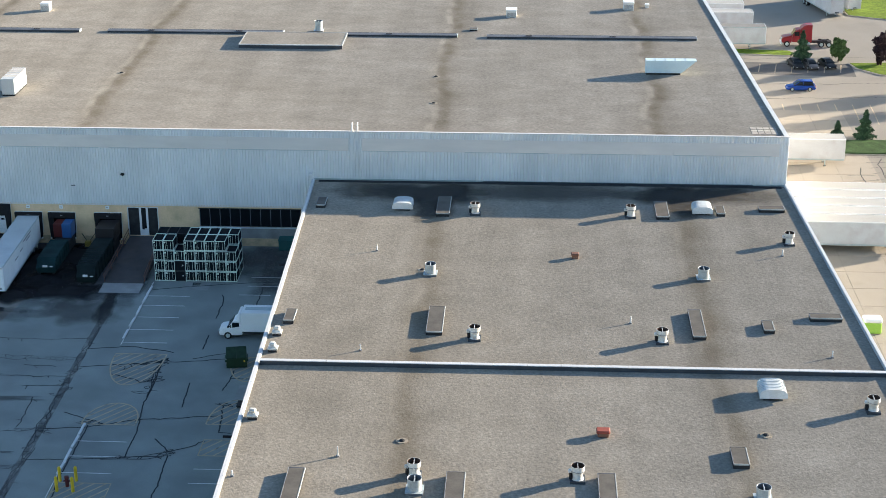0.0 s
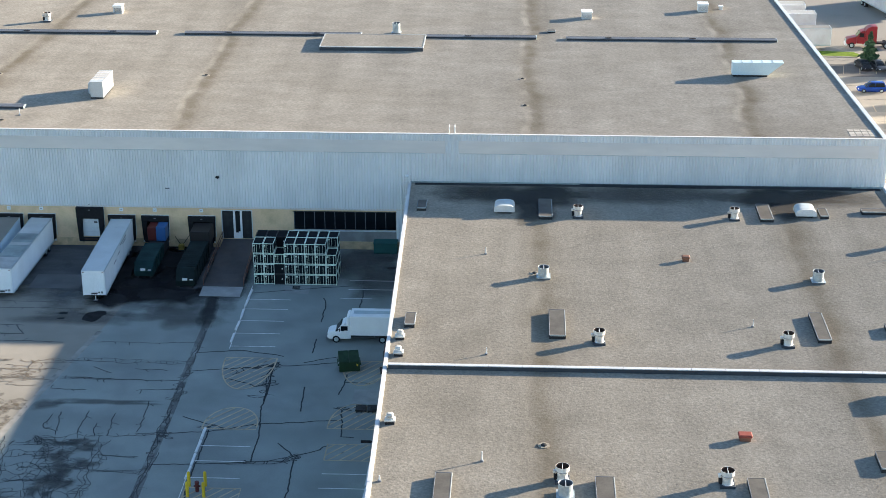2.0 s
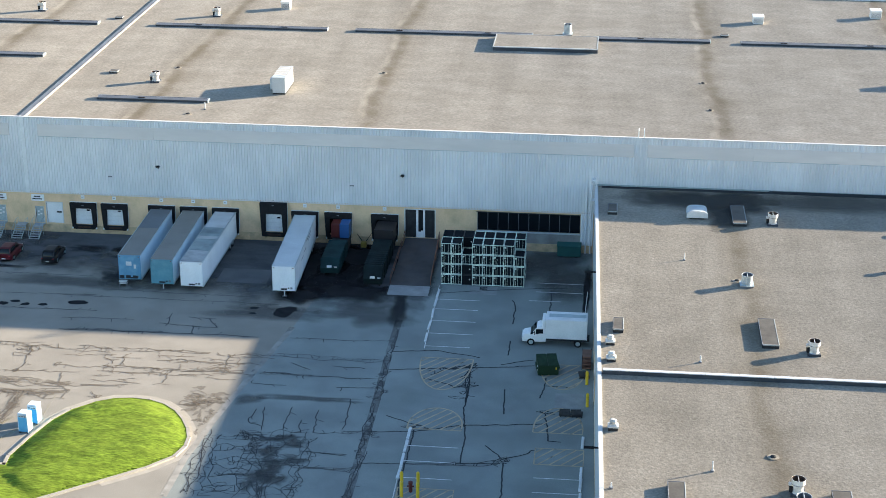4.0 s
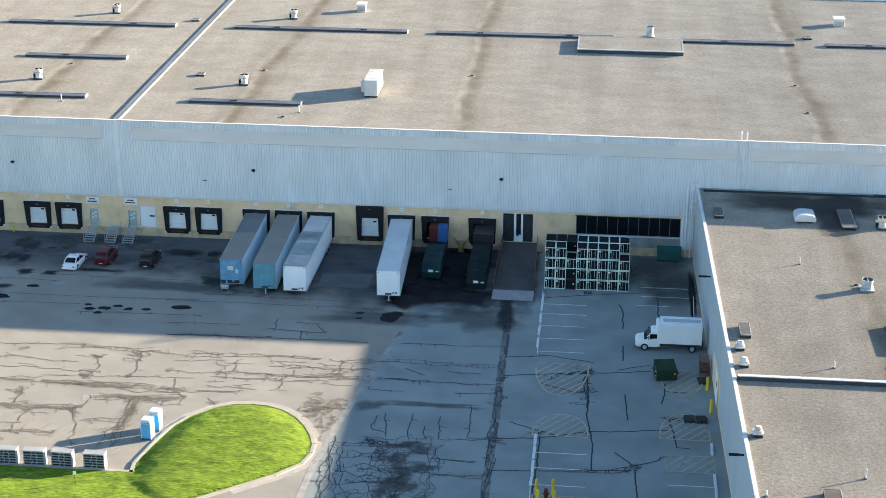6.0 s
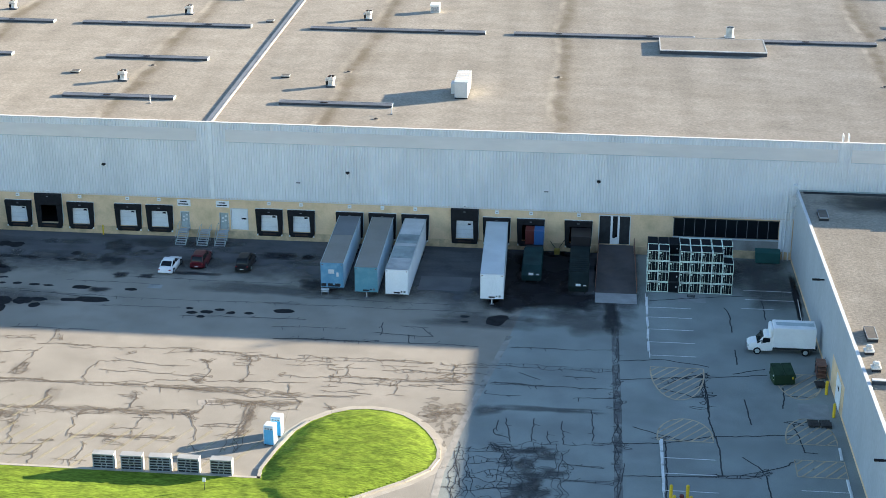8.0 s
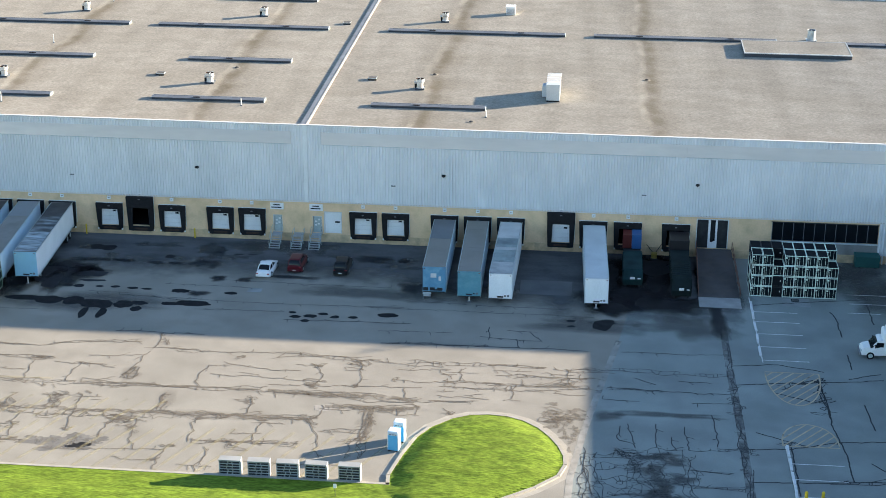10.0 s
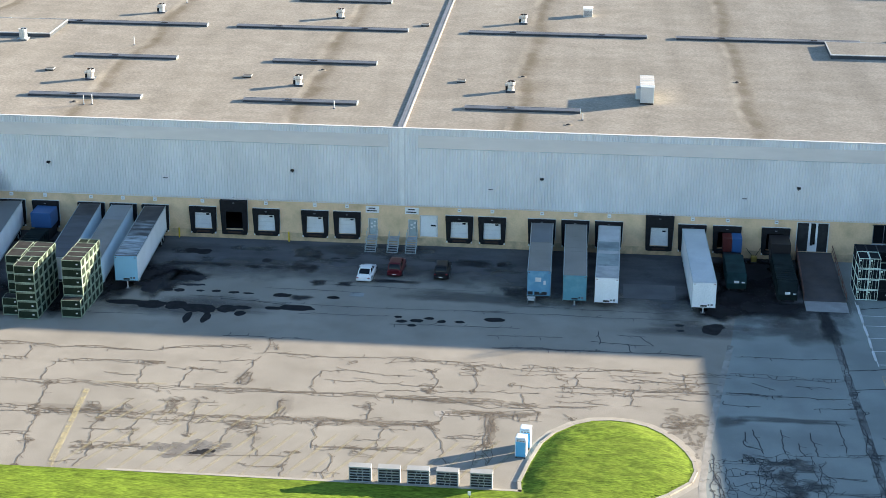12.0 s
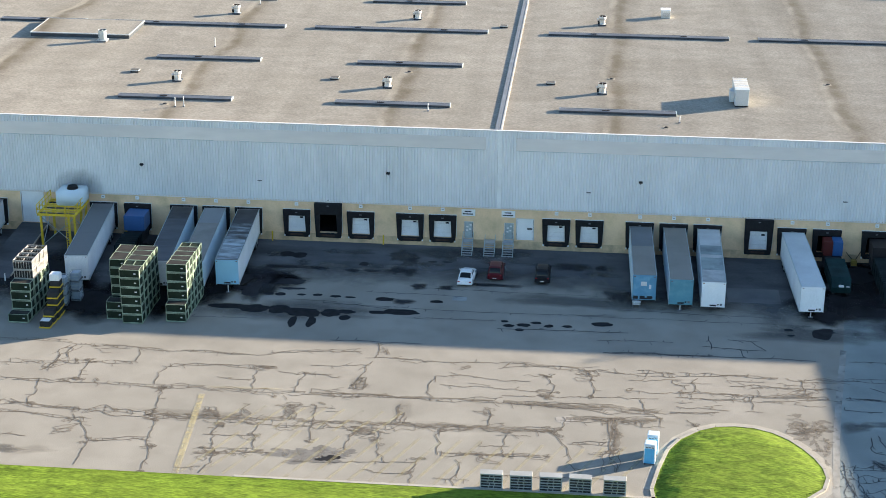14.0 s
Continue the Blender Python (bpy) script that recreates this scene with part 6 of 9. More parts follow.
def bin_box(w, d, h, kind, lid, label, group):
    """A lidded bulk bin on feet: w along x, d along y, standing at its base centre."""
    t = thing("bulk_bin", label, "bin", None, group)
    a, b = w / 2 - 0.02, d / 2 - 0.02
    p = 0.05 if kind != "green" else 0.04
    for sx in (-1, 1):
        for sy in (-1, 1):
            part("corner_post", boxes((sx * a - (p if sx > 0 else 0), sx * a + (0 if sx > 0 else p), sy * b - (p if sy > 0 else 0), sy * b + (0 if sy > 0 else p), 0, h)), BIN_FRAME[kind], t)
    for z0, z1 in ((0.05, 0.06 + p * (1.3 if kind != "green" else 3.2)), (h - p * 1.5, h - 0.006)):
        part("rim", ring(a + 0.004, b + 0.004, p, z0, z1), BIN_FRAME[kind], t)
    part("panel_box", boxes((-a + 0.03, a - 0.03, -b + 0.03, b - 0.03, 0.08, h - 0.08)), BIN_BODY[kind], t)
    if kind == "mint":
        for x in (-0.3 * w, -0.12 * w, 0.22 * w):
            part("slat", boxes((x - 0.014, x + 0.014, -b + 0.008, -b + 0.032, 0.12, h * (0.62 if x < -0.2 * w else 0.92))), BIN_FRAME[kind], t)
        part("tag", boxes((-0.42 * w, -0.26 * w, -b - 0.004, -b + 0.006, h * 0.72, h * 0.86)), BIN_FRAME[kind], t)
    else:
        if kind == "green":
            for sx in (-1, 1):
                for y0, y1 in ((-b + 0.01, -b + 0.2), (b - 0.1, b - 0.01)):
                    part("side_stave", boxes((sx * a - 0.018, sx * a + 0.018, y0, y1, 0.2, h - 0.07)), BIN_FRAME[kind], t)
        part("tag", boxes((0.22 * w, 0.32 * w, -b + 0.0, -b + 0.028, h * 0.5, h * 0.62)), M["offwhite"], t)
    if kind == "green" and not lid:
        part("cross_bar", boxes((-0.03, 0.03, -b + 0.05, b - 0.05, h - 0.06, h - 0.012)), BIN_FRAME[kind], t)
    if lid:
        part("lid", boxes((-a + 0.05, a - 0.05, -b + 0.05, b - 0.05, h - 0.078, h - 0.03)), BIN_LID, t, "dusty flat lid")
    return t


rnd = random.Random(5)
# by the ramp: eight wide, two deep, four high with a few missing
W_, D_, H_ = 1.2, 2.2, 1.27
first = plain = None
for j in range(2):
    for i in range(8):
        n = 3 if (j == 0 and i in (2, 7)) else 4
        for k in range(n):
            m = pose(-17.0 + i * W_ + rnd.uniform(-0.02, 0.02), -10.4 + j * D_ + rnd.uniform(-0.02, 0.02), k * H_)
            bare = (j == 0 and i == 2 and k < 2) or (j == 1 and i < 3 and k == 3)
            if bare and plain is None:
                plain = bin_box(W_, D_, H_, "plain", False, "plain black bulk bin with blackened frame in a stack", "bins stacked by the ramp")
                plain.matrix_basis = m
            elif not bare and first is None:
                first = bin_box(W_, D_, H_, "mint", False, "black bulk bin with pale mint frame in a stack", "bins stacked by the ramp")
                first.matrix_basis = m
            else:
                copy_thing(plain if bare else first, m)
# green bins in rows out in the yard: x, front y, rows of heights, missing lids
MADE = {}
gw = None
H2 = 1.05


def crate(m):
    """A bleached slatted crate with gaps between its slats."""
    global gw
    if gw is not None:
        return copy_thing(gw, m)
    gw = thing("slatted_crate", "bleached white slatted crate on top of green bins", "crate", m, "white slatted crates")
    a, b = 1.08, 0.57
    f = BIN_FRAME["pale"]
    for z in (-0.03, H2 - 0.13):
        part("rim", ring(a, b, 0.06, z + 0.0, z + 0.13), f, gw)
    for i in range(8):
        x = -a + 0.05 + i * (2 * a - 0.1) / 7
        for y in (-b + 0.02, b - 0.02):
            part("slat", boxes((x - 0.032, x + 0.032, y - 0.015, y + 0.015, 0.16, H2 - 0.13)), f, gw)
    for i in range(4):
        y = -b + 0.12 + i * (2 * b - 0.24) / 3
        for x in (-a + 0.02, a - 0.02):
            part("slat", boxes((x - 0.015, x + 0.015, y - 0.1, y + 0.1, 0.16, H2 - 0.13)), f, gw)
    # dark box stands in for the shade behind the slats
    part("liner", boxes((-a + 0.05, a - 0.05, -b + 0.05, b - 0.05, 0.06, H2 - 0.3)), BIN_BODY["pale"], gw)
    part("cross_bar", boxes((-0.04, 0.04, -b + 0.06, b - 0.06, H2 - 0.1, H2 - 0.03)), f, gw)


def green(m, lid, width, depth):
    key = (lid, width, depth)
    if key in MADE:
        return copy_thing(MADE[key], m)
    MADE[key] = bin_box(width, depth, H2, "green", lid, "dark green %s bulk bin with faded frame in a stack" % ("lidded" if lid else "open"), "green bins stacked in the yard")
    MADE[key].matrix_basis = m


# x, front edge, width and depth of a bin, heights of the rows from the front
for x, y, w, d, heights in ((-107.9, -26.5, 2.2, 1.42, (6, 6, 6, 6, 6)), (-110.05, -25.6, 1.85, 1.42, (2,)), (-109.97, -23.7, 1.78, 2.2, (6, 6)), (-103.3, -25.6, 2.2, 1.18, (2,)), (-103.3, -24.42, 2.2, 1.3, (6, 6, 6, 6, 6)), (-120.1, -27.6, 2.2, 1.18, (1, 4)), (-120.0, -25.2, 2.2, 1.18, (6, 6, 6, 6))):
    for r, n in enumerate(heights):
        for k in range(n):
            px, py = x + r * 0.035, y + d / 2 + r * (d + 0.02)
            if -120.05 < x < -119.9 and k > 3:
                crate(pose(px + rnd.uniform(-0.05, 0.05), py, k * H2, rz=rnd.uniform(-1.5, 1.5)))
            else:
                green(pose(px + rnd.uniform(-0.04, 0.04), py, k * H2, rz=rnd.uniform(-0.8, 0.8)), not (k == n - 1 and ((r == 1 and -109 < x < -107) or (r == 4 and x > -104))), w, d)
# black bins with yellow rims, and grey totes
yb = thing("tote_bin", "black tote bin with yellow rim in a leaning stack", "bin", pose(-116.9, -28.1, 0), "yellow-rimmed totes")
part("tub", boxes((-0.55, 0.55, -0.5, 0.5, 0.12, 0.78), bev=0.05), M["dark"], yb)
part("rim", boxes((-0.6, 0.6, -0.56, -0.46, 0.02, 0.16), (-0.6, 0.6, 0.46, 0.56, 0.02, 0.16), (0.5, 0.6, -0.46, 0.46, 0.02, 0.16), (-0.6, -0.5, -0.46, 0.46, 0.02, 0.16)), M["yellow"], yb)
for x, y, k in ((-116.8, -26.9, 0), (-116.8, -26.9, 1), (-116.7, -25.7, 0), (-116.7, -25.7, 1), (-116.7, -25.7, 2), (-116.7, -25.7, 3), (-116.7, -24.5, 0), (-116.7, -24.5, 1), (-116.7, -24.5, 2), (-116.7, -24.5, 3), (-116.7, -24.5, 4)):
    copy_thing(yb, pose(x, y, k * 0.8, rz=rnd.uniform(-3, 3)))
wl = thing("loose_lid", "white plastic lid lying on a tote", "lid", pose(-116.9, -28.1, 0.78))
part("lid_plate", boxes((-0.5, 0.5, -0.42, 0.42, 0, 0.06), bev=0.02), M["white"], wl)
wl = thing("white_carton", "white plastic tub on top of the tote stack", "tub", pose(-116.7, -24.5, 4.0))
part("tub", boxes((-0.55, 0.55, -0.5, 0.5, 0, 0.75), bev=0.05), M["white"], wl)
tot = None
ibc = paint("blue-grey tote plastic", (0.30, 0.38, 0.46), rough=0.5)
for x, y, n in ((-116.9, -21.9, 3), (-115.8, -20.5, 3), (-117.1, -20.5, 2)):
    for k in range(n):
        m = pose(x, y, k * 1.12, rz=rnd.uniform(-4, 4))
        if tot is None:
            tot = thing("caged_tote", "blue-grey liquid tote in a wire cage, stacked", "tote", m, "caged totes")
            part("bottle", boxes((-0.48, 0.48, -0.55, 0.55, 0.16, 1.05), bev=0.1), ibc, tot)
            part("pallet_base", boxes((-0.52, 0.52, -0.6, 0.6, 0, 0.14)), M["ridge"], tot)
            rows = [((sx * 0.52, sy * 0.6, 0.1), (sx * 0.52, sy * 0.6, 1.1)) for sx in (-1, 1) for sy in (-1, 1)]
            rows += [((-0.52, s * 0.6, z), (0.52, s * 0.6, z)) for s in (-1, 1) for z in (0.4, 0.75, 1.1)] + [((s * 0.52, -0.6, z), (s * 0.52, 0.6, z)) for s in (-1, 1) for z in (0.4, 0.75, 1.1)]
            for r in rows:
                part("cage_bar", tubes([r], 0.025, 5), M["galv"], tot)
        else:
            copy_thing(tot, m)

# ---- yellow tank platform ----
pf = thing("tank_platform", "yellow steel platform with railings on braced legs", "platform", pose(-122.3, -5.2, 0))
Z = 4.5
X0, X1, Y0, Y1 = -2.5, 2.2, -1.0, 4.4
for x in (X0 + 0.3, X1 - 0.3, X1 - 1.0):
    for y in (Y0 + 0.4, Y1 - 0.4):
        part("leg", boxes((x - 0.12, x + 0.12, y - 0.12, y + 0.12, 0, Z - 0.2)), M["yellow"], pf)
part("deck_frame", boxes((X0, X1, Y0, Y0 + 0.2, Z - 0.25, Z), (X0, X1, Y1 - 0.2, Y1, Z - 0.25, Z), (X0, X0 + 0.2, Y0 + 0.2, Y1 - 0.2, Z - 0.25, Z), (X1 - 0.2, X1, Y0 + 0.2, Y1 - 0.2, Z - 0.25, Z)), M["yellow"], pf)
for i in range(8):
    y = Y0 + 0.3 + i * 0.62
    part("deck_grating", boxes((X0 + 0.2, X1 - 0.2, y, y + 0.3, Z - 0.08, Z - 0.02)), M["yellow"] if i % 3 else M["dark"], pf)
rows = []
for z in (Z + 0.55, Z + 1.1):
    rows += [((X0, Y0, z), (X1, Y0, z)), ((X0, Y0, z), (X0, Y1, z)), ((X1, Y0, z), (X1, Y1, z))]
for r in rows:
    part("guard_rail", tubes([r], 0.05, 6), M["yellow"], pf)
for i in range(6):
    y = Y0 + i * (Y1 - Y0) / 5
    part("rail_post", tubes([((X1, y, Z), (X1, y, Z + 1.1))], 0.05, 6), M["yellow"], pf)
    part("rail_post", tubes([((X0, y, Z), (X0, y, Z + 1.1))], 0.05, 6), M["yellow"], pf)
for i in range(1, 4):
    x = X0 + i * (X1 - X0) / 4
    part("rail_post", tubes([((x, Y0, Z), (x, Y0, Z + 1.1))], 0.05, 6), M["yellow"], pf)
for x in (X0 + 0.3, X1 - 0.3):
    part("brace", tubes([((x, Y0 + 0.4, 0.4), (x, Y1 - 0.4, Z - 0.5)), ((x, Y1 - 0.4, 0.4), (x, Y0 + 0.4, Z - 0.5))], 0.045, 6), M["galv"], pf)
part("brace", tubes([((X0 + 0.3, Y0 + 0.4, 0.4), (X1 - 0.3, Y0 + 0.4, Z - 0.5)), ((X1 - 0.3, Y0 + 0.4, 0.4), (X0 + 0.3, Y0 + 0.4, Z - 0.5))], 0.045, 6), M["galv"], pf)
part("ladder", tubes([((X1 - 0.75, Y0 - 0.1, 0), (X1 - 0.75, Y0 - 0.1, Z + 1.1)), ((X1 - 1.25, Y0 - 0.1, 0), (X1 - 1.25, Y0 - 0.1, Z + 1.1))] + [((X1 - 1.25, Y0 - 0.1, 0.3 + i * 0.33), (X1 - 0.75, Y0 - 0.1, 0.3 + i * 0.33)) for i in range(14)], 0.04, 6), M["yellow"], pf)
tk = thing("water_tank", "white plastic tank with black round lid on the platform", "tank", pose(-121.7, -2.0, Z))
bm = boxes((-1.65, 1.65, -1.35, 1.35, 0, 1.85))
bmesh.ops.bevel(bm, geom=bm.edges[:], offset=0.16, segments=3, affect="EDGES")
part("shell", bm, paint("translucent white tank plastic", (0.62, 0.72, 0.78), rough=0.5), tk, smooth=True)
part("lid", tubes([((0.1, 0, 1.83), (0.1, 0, 2.2))], 0.58, 20), M["black"], tk, "black round lid")
part("lid_rim", tubes([((0.1, 0, 1.83), (0.1, 0, 1.95))], 0.68, 20), M["dark"], tk)
# drive-in ramp beside the platform
rp2 = thing("drive_ramp", "dark concrete drive-in ramp with low kerbs", "ramp", pose(-127.3, 0, 0))
bm = bmesh.new()
v = [bm.verts.new(c) for c in ((-1.7, -0.12, 0), (1.7, -0.12, 0), (1.9, -15.5, 0), (-1.9, -15.5, 0), (-1.7, -0.12, 1.0), (1.7, -0.12, 1.0), (1.9, -15.5, 0.02), (-1.9, -15.5, 0.02))]
for f in ((0, 1, 2, 3), (4, 5, 6, 7), (0, 1, 5, 4), (1, 2, 6, 5), (2, 3, 7, 6), (3, 0, 4, 7)):
    bm.faces.new([v[i] for i in f])
part("deck", bm, M["asphalt_dark"], rp2)
part("side_kerb", tubes([((1.8, -0.3, 1.1), (1.95, -15.0, 0.12))], 0.1, 6), M["concrete"], rp2)
bp = thing("bollard", "short white post by the ramp foot", "bollard", pose(-125.6, -16.2, 0))
part("post", tubes([((0, 0, 0), (0, 0, 0.9))], 0.08, 8), M["white"], bp)

# ---- things along the wing wall ----
dg = paint("dark green dumpster steel", (0.016, 0.042, 0.02), rough=0.5, var=0.2)
ds = thing("dumpster", "dark green front-load dumpster with sloped lids", "dumpster", pose(-4.35, -33.3, 0, rz=10))
bm = bmesh.new()
pr = [(-0.85, 0.1), (0.85, 0.1), (1.0, 1.55), (-0.95, 1.15)]
lo = [bm.verts.new((-1.05, p, q)) for p, q in pr]
hi = [bm.verts.new((1.05, p, q)) for p, q in pr]
bm.faces.new(lo), bm.faces.new(list(reversed(hi)))
for k in range(4):
    bm.faces.new((lo[k], lo[(k + 1) % 4], hi[(k + 1) % 4], hi[k]))
part("hopper", bm, dg, ds)
for s in (-1, 1):
    bm = boxes((s * 0.53 - 0.5, s * 0.53 + 0.5, -1.02, 1.05, 0, 0.06), bev=0.02)
    bmesh.ops.transform(bm, matrix=pose(0, 0.03, 1.36, rx=11.6), verts=bm.verts[:])
    part("lid", bm, paint("faded green lid plastic", (0.02, 0.045, 0.024), rough=0.7, spec=0.15, var=0.3, scale=1.5), ds)
    part("fork_pocket", boxes((s * 1.12 - 0.08, s * 1.12 + 0.08, -0.7, 0.7, 0.7, 0.9)), dg, ds)
    for y in (-0.7, 0.7):
        part("caster", tubes([((s * 0.8 - 0.05, y, 0.09), (s * 0.8 + 0.05, y, 0.09))], 0.09, 10), M["dark"], ds)
part("placard", boxes((-1.09, -1.055, -0.55, -0.3, 0.5, 1.0)), M["white"], ds), part("placard", boxes((0.72, 0.86, -0.95, -0.925, 0.72, 0.95)), M["yellow"], ds)
gb = thing("steel_container", "faded teal steel container against the wall base", "container", pose(-3.2, -0.95, 0))
tg = paint("faded teal container", (0.022, 0.115, 0.108), rough=0.6, var=0.15)
part("body", boxes((-1.4, 1.4, -0.75, 0.75, 0.12, 1.35), bev=0.04), tg, gb)
part("lid", boxes((-1.45, 1.45, -0.8, 0.8, 1.35, 1.44), bev=0.02), tg, gb)
for s in (-0.9, 0.9):
    part("foot", boxes((s - 0.1, s + 0.1, -0.7, 0.7, 0, 0.12)), M["dark"], gb)
ct = thing("stock_cart", "rusty brown tiered stock cart by the wall", "cart", pose(-0.35, -31.6, 0))
for i in range(4):
    part("shelf", boxes((-0.5, 0.45, -0.9, 0.9, 0.2 + i * 0.42, 0.3 + i * 0.42), bev=0.01), M["rust"], ct)
for x in (-0.48, 0.43):
    for y in (-0.88, 0.88):
        part("post", boxes((x - 0.03, x + 0.03, y - 0.03, y + 0.03, 0, 1.7)), M["dark"], ct)
pal = None
for x, y, z, r in ((-0.55, -33.9, 0, 4), (-0.6, -33.85, 0.15, 9), (-2.2, -42.4, 0, 4), (-1.0, -42.5, 0, -3), (-1.1, -42.45, 0.15, 6), (-2.25, -42.45, 0.15, 0)):
    m = pose(x, y, z, rz=r)
    if pal is None:
        pal = thing("pallet", "dark weathered wooden pallet on asphalt", "pallet", m, "loose pallets")
        pm = paint("weathered pallet wood", (0.055, 0.052, 0.05), rough=0.9, var=0.3, scale=2)
        for i in range(6):
            part("deck_board", boxes((-0.5, 0.5, -0.6 + i * 0.21, -0.45 + i * 0.21, 0.11, 0.14)), pm, pal)
        for xx in (-0.46, 0, 0.46):
            part("bearer", boxes((xx - 0.04, xx + 0.04, -0.6, 0.6, 0.0, 0.11)), pm, pal)
    else:
        copy_thing(pal, m)
for x, y in ((0.0, -35.7), (0.15, -40.6), (-15.95, -57.9), (-14.5, -57.8), (-15.75, -59.7), (-14.3, -59.7)):
    t = thing("bollard", "yellow steel pipe bollard standing in asphalt", "bollard", pose(x - 0.25, y, 0), "yellow bollards")
    part("post", tubes([((0, 0, 0), (0, 0, 1.35))], 0.15, 12), M["yellow"], t)
    bm = bmesh.new()
    bmesh.ops.create_uvsphere(bm, u_segments=12, v_segments=6, radius=0.15, matrix=pose(0, 0, 1.35))
    part("cap", bm, M["yellow"], t, smooth=True)
t = thing("hydrant", "dull red standpipe between bollards", "hydrant", pose(-15.3, -58.8, 0))
part("barrel", tubes([((0, 0, 0), (0, 0, 0.8))], 0.17, 12), M["rust_red"], t)
part("bonnet", tubes([((0, 0, 0.8), (0, 0, 1.0))], 0.2, 12, ), M["rust_red"], t)
part("nozzle", tubes([((-0.3, 0, 0.55), (0.3, 0, 0.55))], 0.08, 8), M["rust_red"], t)
# wheel stops, in two lines
ws = None
for x, ys in ((-17.6, (-13.8, -16.2, -19.4, -22.6, -25.8)), (-16.75, (-47.5, -50.0, -52.6, -55.0)), (-0.35, (-47.6, -53.5, -55.6, -58.2))):
    for y in ys:
        m = pose(x, y - 0.6, 0, rz=90 + rnd.uniform(-2, 2))
        if ws is None:
            ws = thing("wheel_stop", "white painted concrete wheel stop at a parking bay", "wheel stop", m, "wheel stops")
            part("block", boxes((-1.15, 1.15, -0.13, 0.13, 0, 0.15), bev=0.04), M["offwhite"], ws)
        else:
            copy_thing(ws, m)

# ---- portable toilets, pallet racks, post ----
tb = paint("sky blue plastic", (0.085, 0.40, 0.66), rough=0.45)
tl = paint("translucent white plastic roof", (0.60, 0.68, 0.73), rough=0.5)
for x, y, r in ((-53.0, -51.4, -8), (-52.7, -49.6, -6)):
    t = thing("portable_toilet", "sky blue portable toilet with white roof on asphalt" if y < -50 else "sky blue portable toilet standing behind another", "toilet cabin", pose(x, y, 0, rz=r) @ Matrix.Diagonal((0.88, 0.88, 0.88, 1.0)), "portable toilets")
    part("cabin", boxes((-0.56, 0.56, -0.56, 0.56, 0.12, 1.86), bev=0.04), tb, t)
    part("vent_band", boxes((-0.57, 0.57, -0.57, 0.57, 1.862, 2.14), bev=0.03), tl, t, "white ventilated top band")
    for i in range(3):
        part("vent_slot", boxes((-0.4 + i * 0.3, -0.2 + i * 0.3, -0.585, -0.571, 1.92, 2.06)), M["ridge"], t)
    part("roof", boxes((-0.6, 0.6, -0.6, 0.6, 2.142, 2.34), bev=0.1), tl, t)
    part("skid", boxes((-0.5, -0.38, -0.6, 0.6, 0, 0.12), (0.38, 0.5, -0.6, 0.6, 0, 0.12)), M["dark"], t)
    d = part("door", boxes((0.565, 0.6, -0.42, 0.42, 0.2, 1.84), bev=0.01), tl, t, "pale door panel")
    part("door_latch", boxes((0.6, 0.63, 0.28, 0.36, 1.0, 1.12)), M["dark"], d)
    part("corner_rib", boxes((-0.575, -0.5, -0.575, -0.5, 0.14, 1.85), (0.5, 0.575, -0.575, -0.5, 0.14, 1.85)), tl, t, "white corner ribs")
rk = None
pg = paint("grey plastic pallet", (0.36, 0.375, 0.375), rough=0.7, var=0.15)
for x in (-67.0, -64.4, -61.8, -59.2, -56.2):
    m = pose(x, -57.62, 0, rz=rnd.uniform(-2, 2))
    if rk is None:
        rk = thing("pallet_stack", "stack of grey slatted pallets with a pale top sheet", "pallet stack", m, "pallet stacks along the lawn")
        # a dark solid imitates the shade between the pallets
        part("core", boxes((-0.9, 0.9, -0.3, 0.36, 0.03, 1.6)), M["dark"], rk, "dark gaps inside the stack")
        for i in range(6):
            z = i * 0.268
            part("tier", boxes((-0.97, 0.97, -0.40, 0.4, z + 0.185, z + 0.235)), pg, rk)
            for xx in (-0.93, -0.3 + 0.07 * (i % 3), 0.28 - 0.06 * (i % 2), 0.93):
                part("foot_block", boxes((xx - 0.035, xx + 0.035, -0.37, -0.29, z, z + 0.183)), pg, rk)
        part("top_sheet", boxes((-1.0, 1.0, -0.43, 0.43, 1.61, 1.66), bev=0.015), paint("pale top sheet", (0.33, 0.335, 0.33), rough=0.6, var=0.15), rk)
        part("end_board", boxes((0.972, 0.995, -0.39, 0.39, 0.05, 1.6)), pg, rk)
    else:
        copy_thing(rk, m)
t = thing("marker_post", "thin post with small white plate in the lawn", "post", pose(-57.0, -61.0, 0.1))
part("post", tubes([((0, 0, -0.1), (0, 0, 1.3))], 0.03, 6), M["dark"], t)
part("plate", boxes((-0.14, 0.14, -0.04, -0.02, 1.05, 1.45)), M["white"], t)

# ---- lawn with its kerb and mound ----
EDGE = [(-230, -58.2), (-90, -58.15), (-52.6, -58.2), (-52.75, -56.4), (-52.1, -52.9), (-51.1, -49.0), (-50.0, -46.9), (-48.2, -45.0), (-46.6, -44.1), (-44.8, -43.8), (-43.0, -44.0), (-41.4, -44.75), (-40.0, -46.0), (-38.9, -47.6), (-38.0, -49.4), (-37.45, -51.2), (-37.35, -52.9), (-37.9, -54.9), (-39.9, -57.2), (-43.4, -60.1), (-47, -63.0), (-60, -73.5), (-80, -89.5), (-110, -113)]


def inside(x, y, poly):
    c = False
    j = len(poly) - 1
    for i in range(len(poly)):
        (xi, yi), (xj, yj) = poly[i], poly[j]
        if (yi > y) != (yj > y) and x < (xj - xi) * (y - yi) / (yj - yi) + xi:
            c = not c
        j = i
    return c


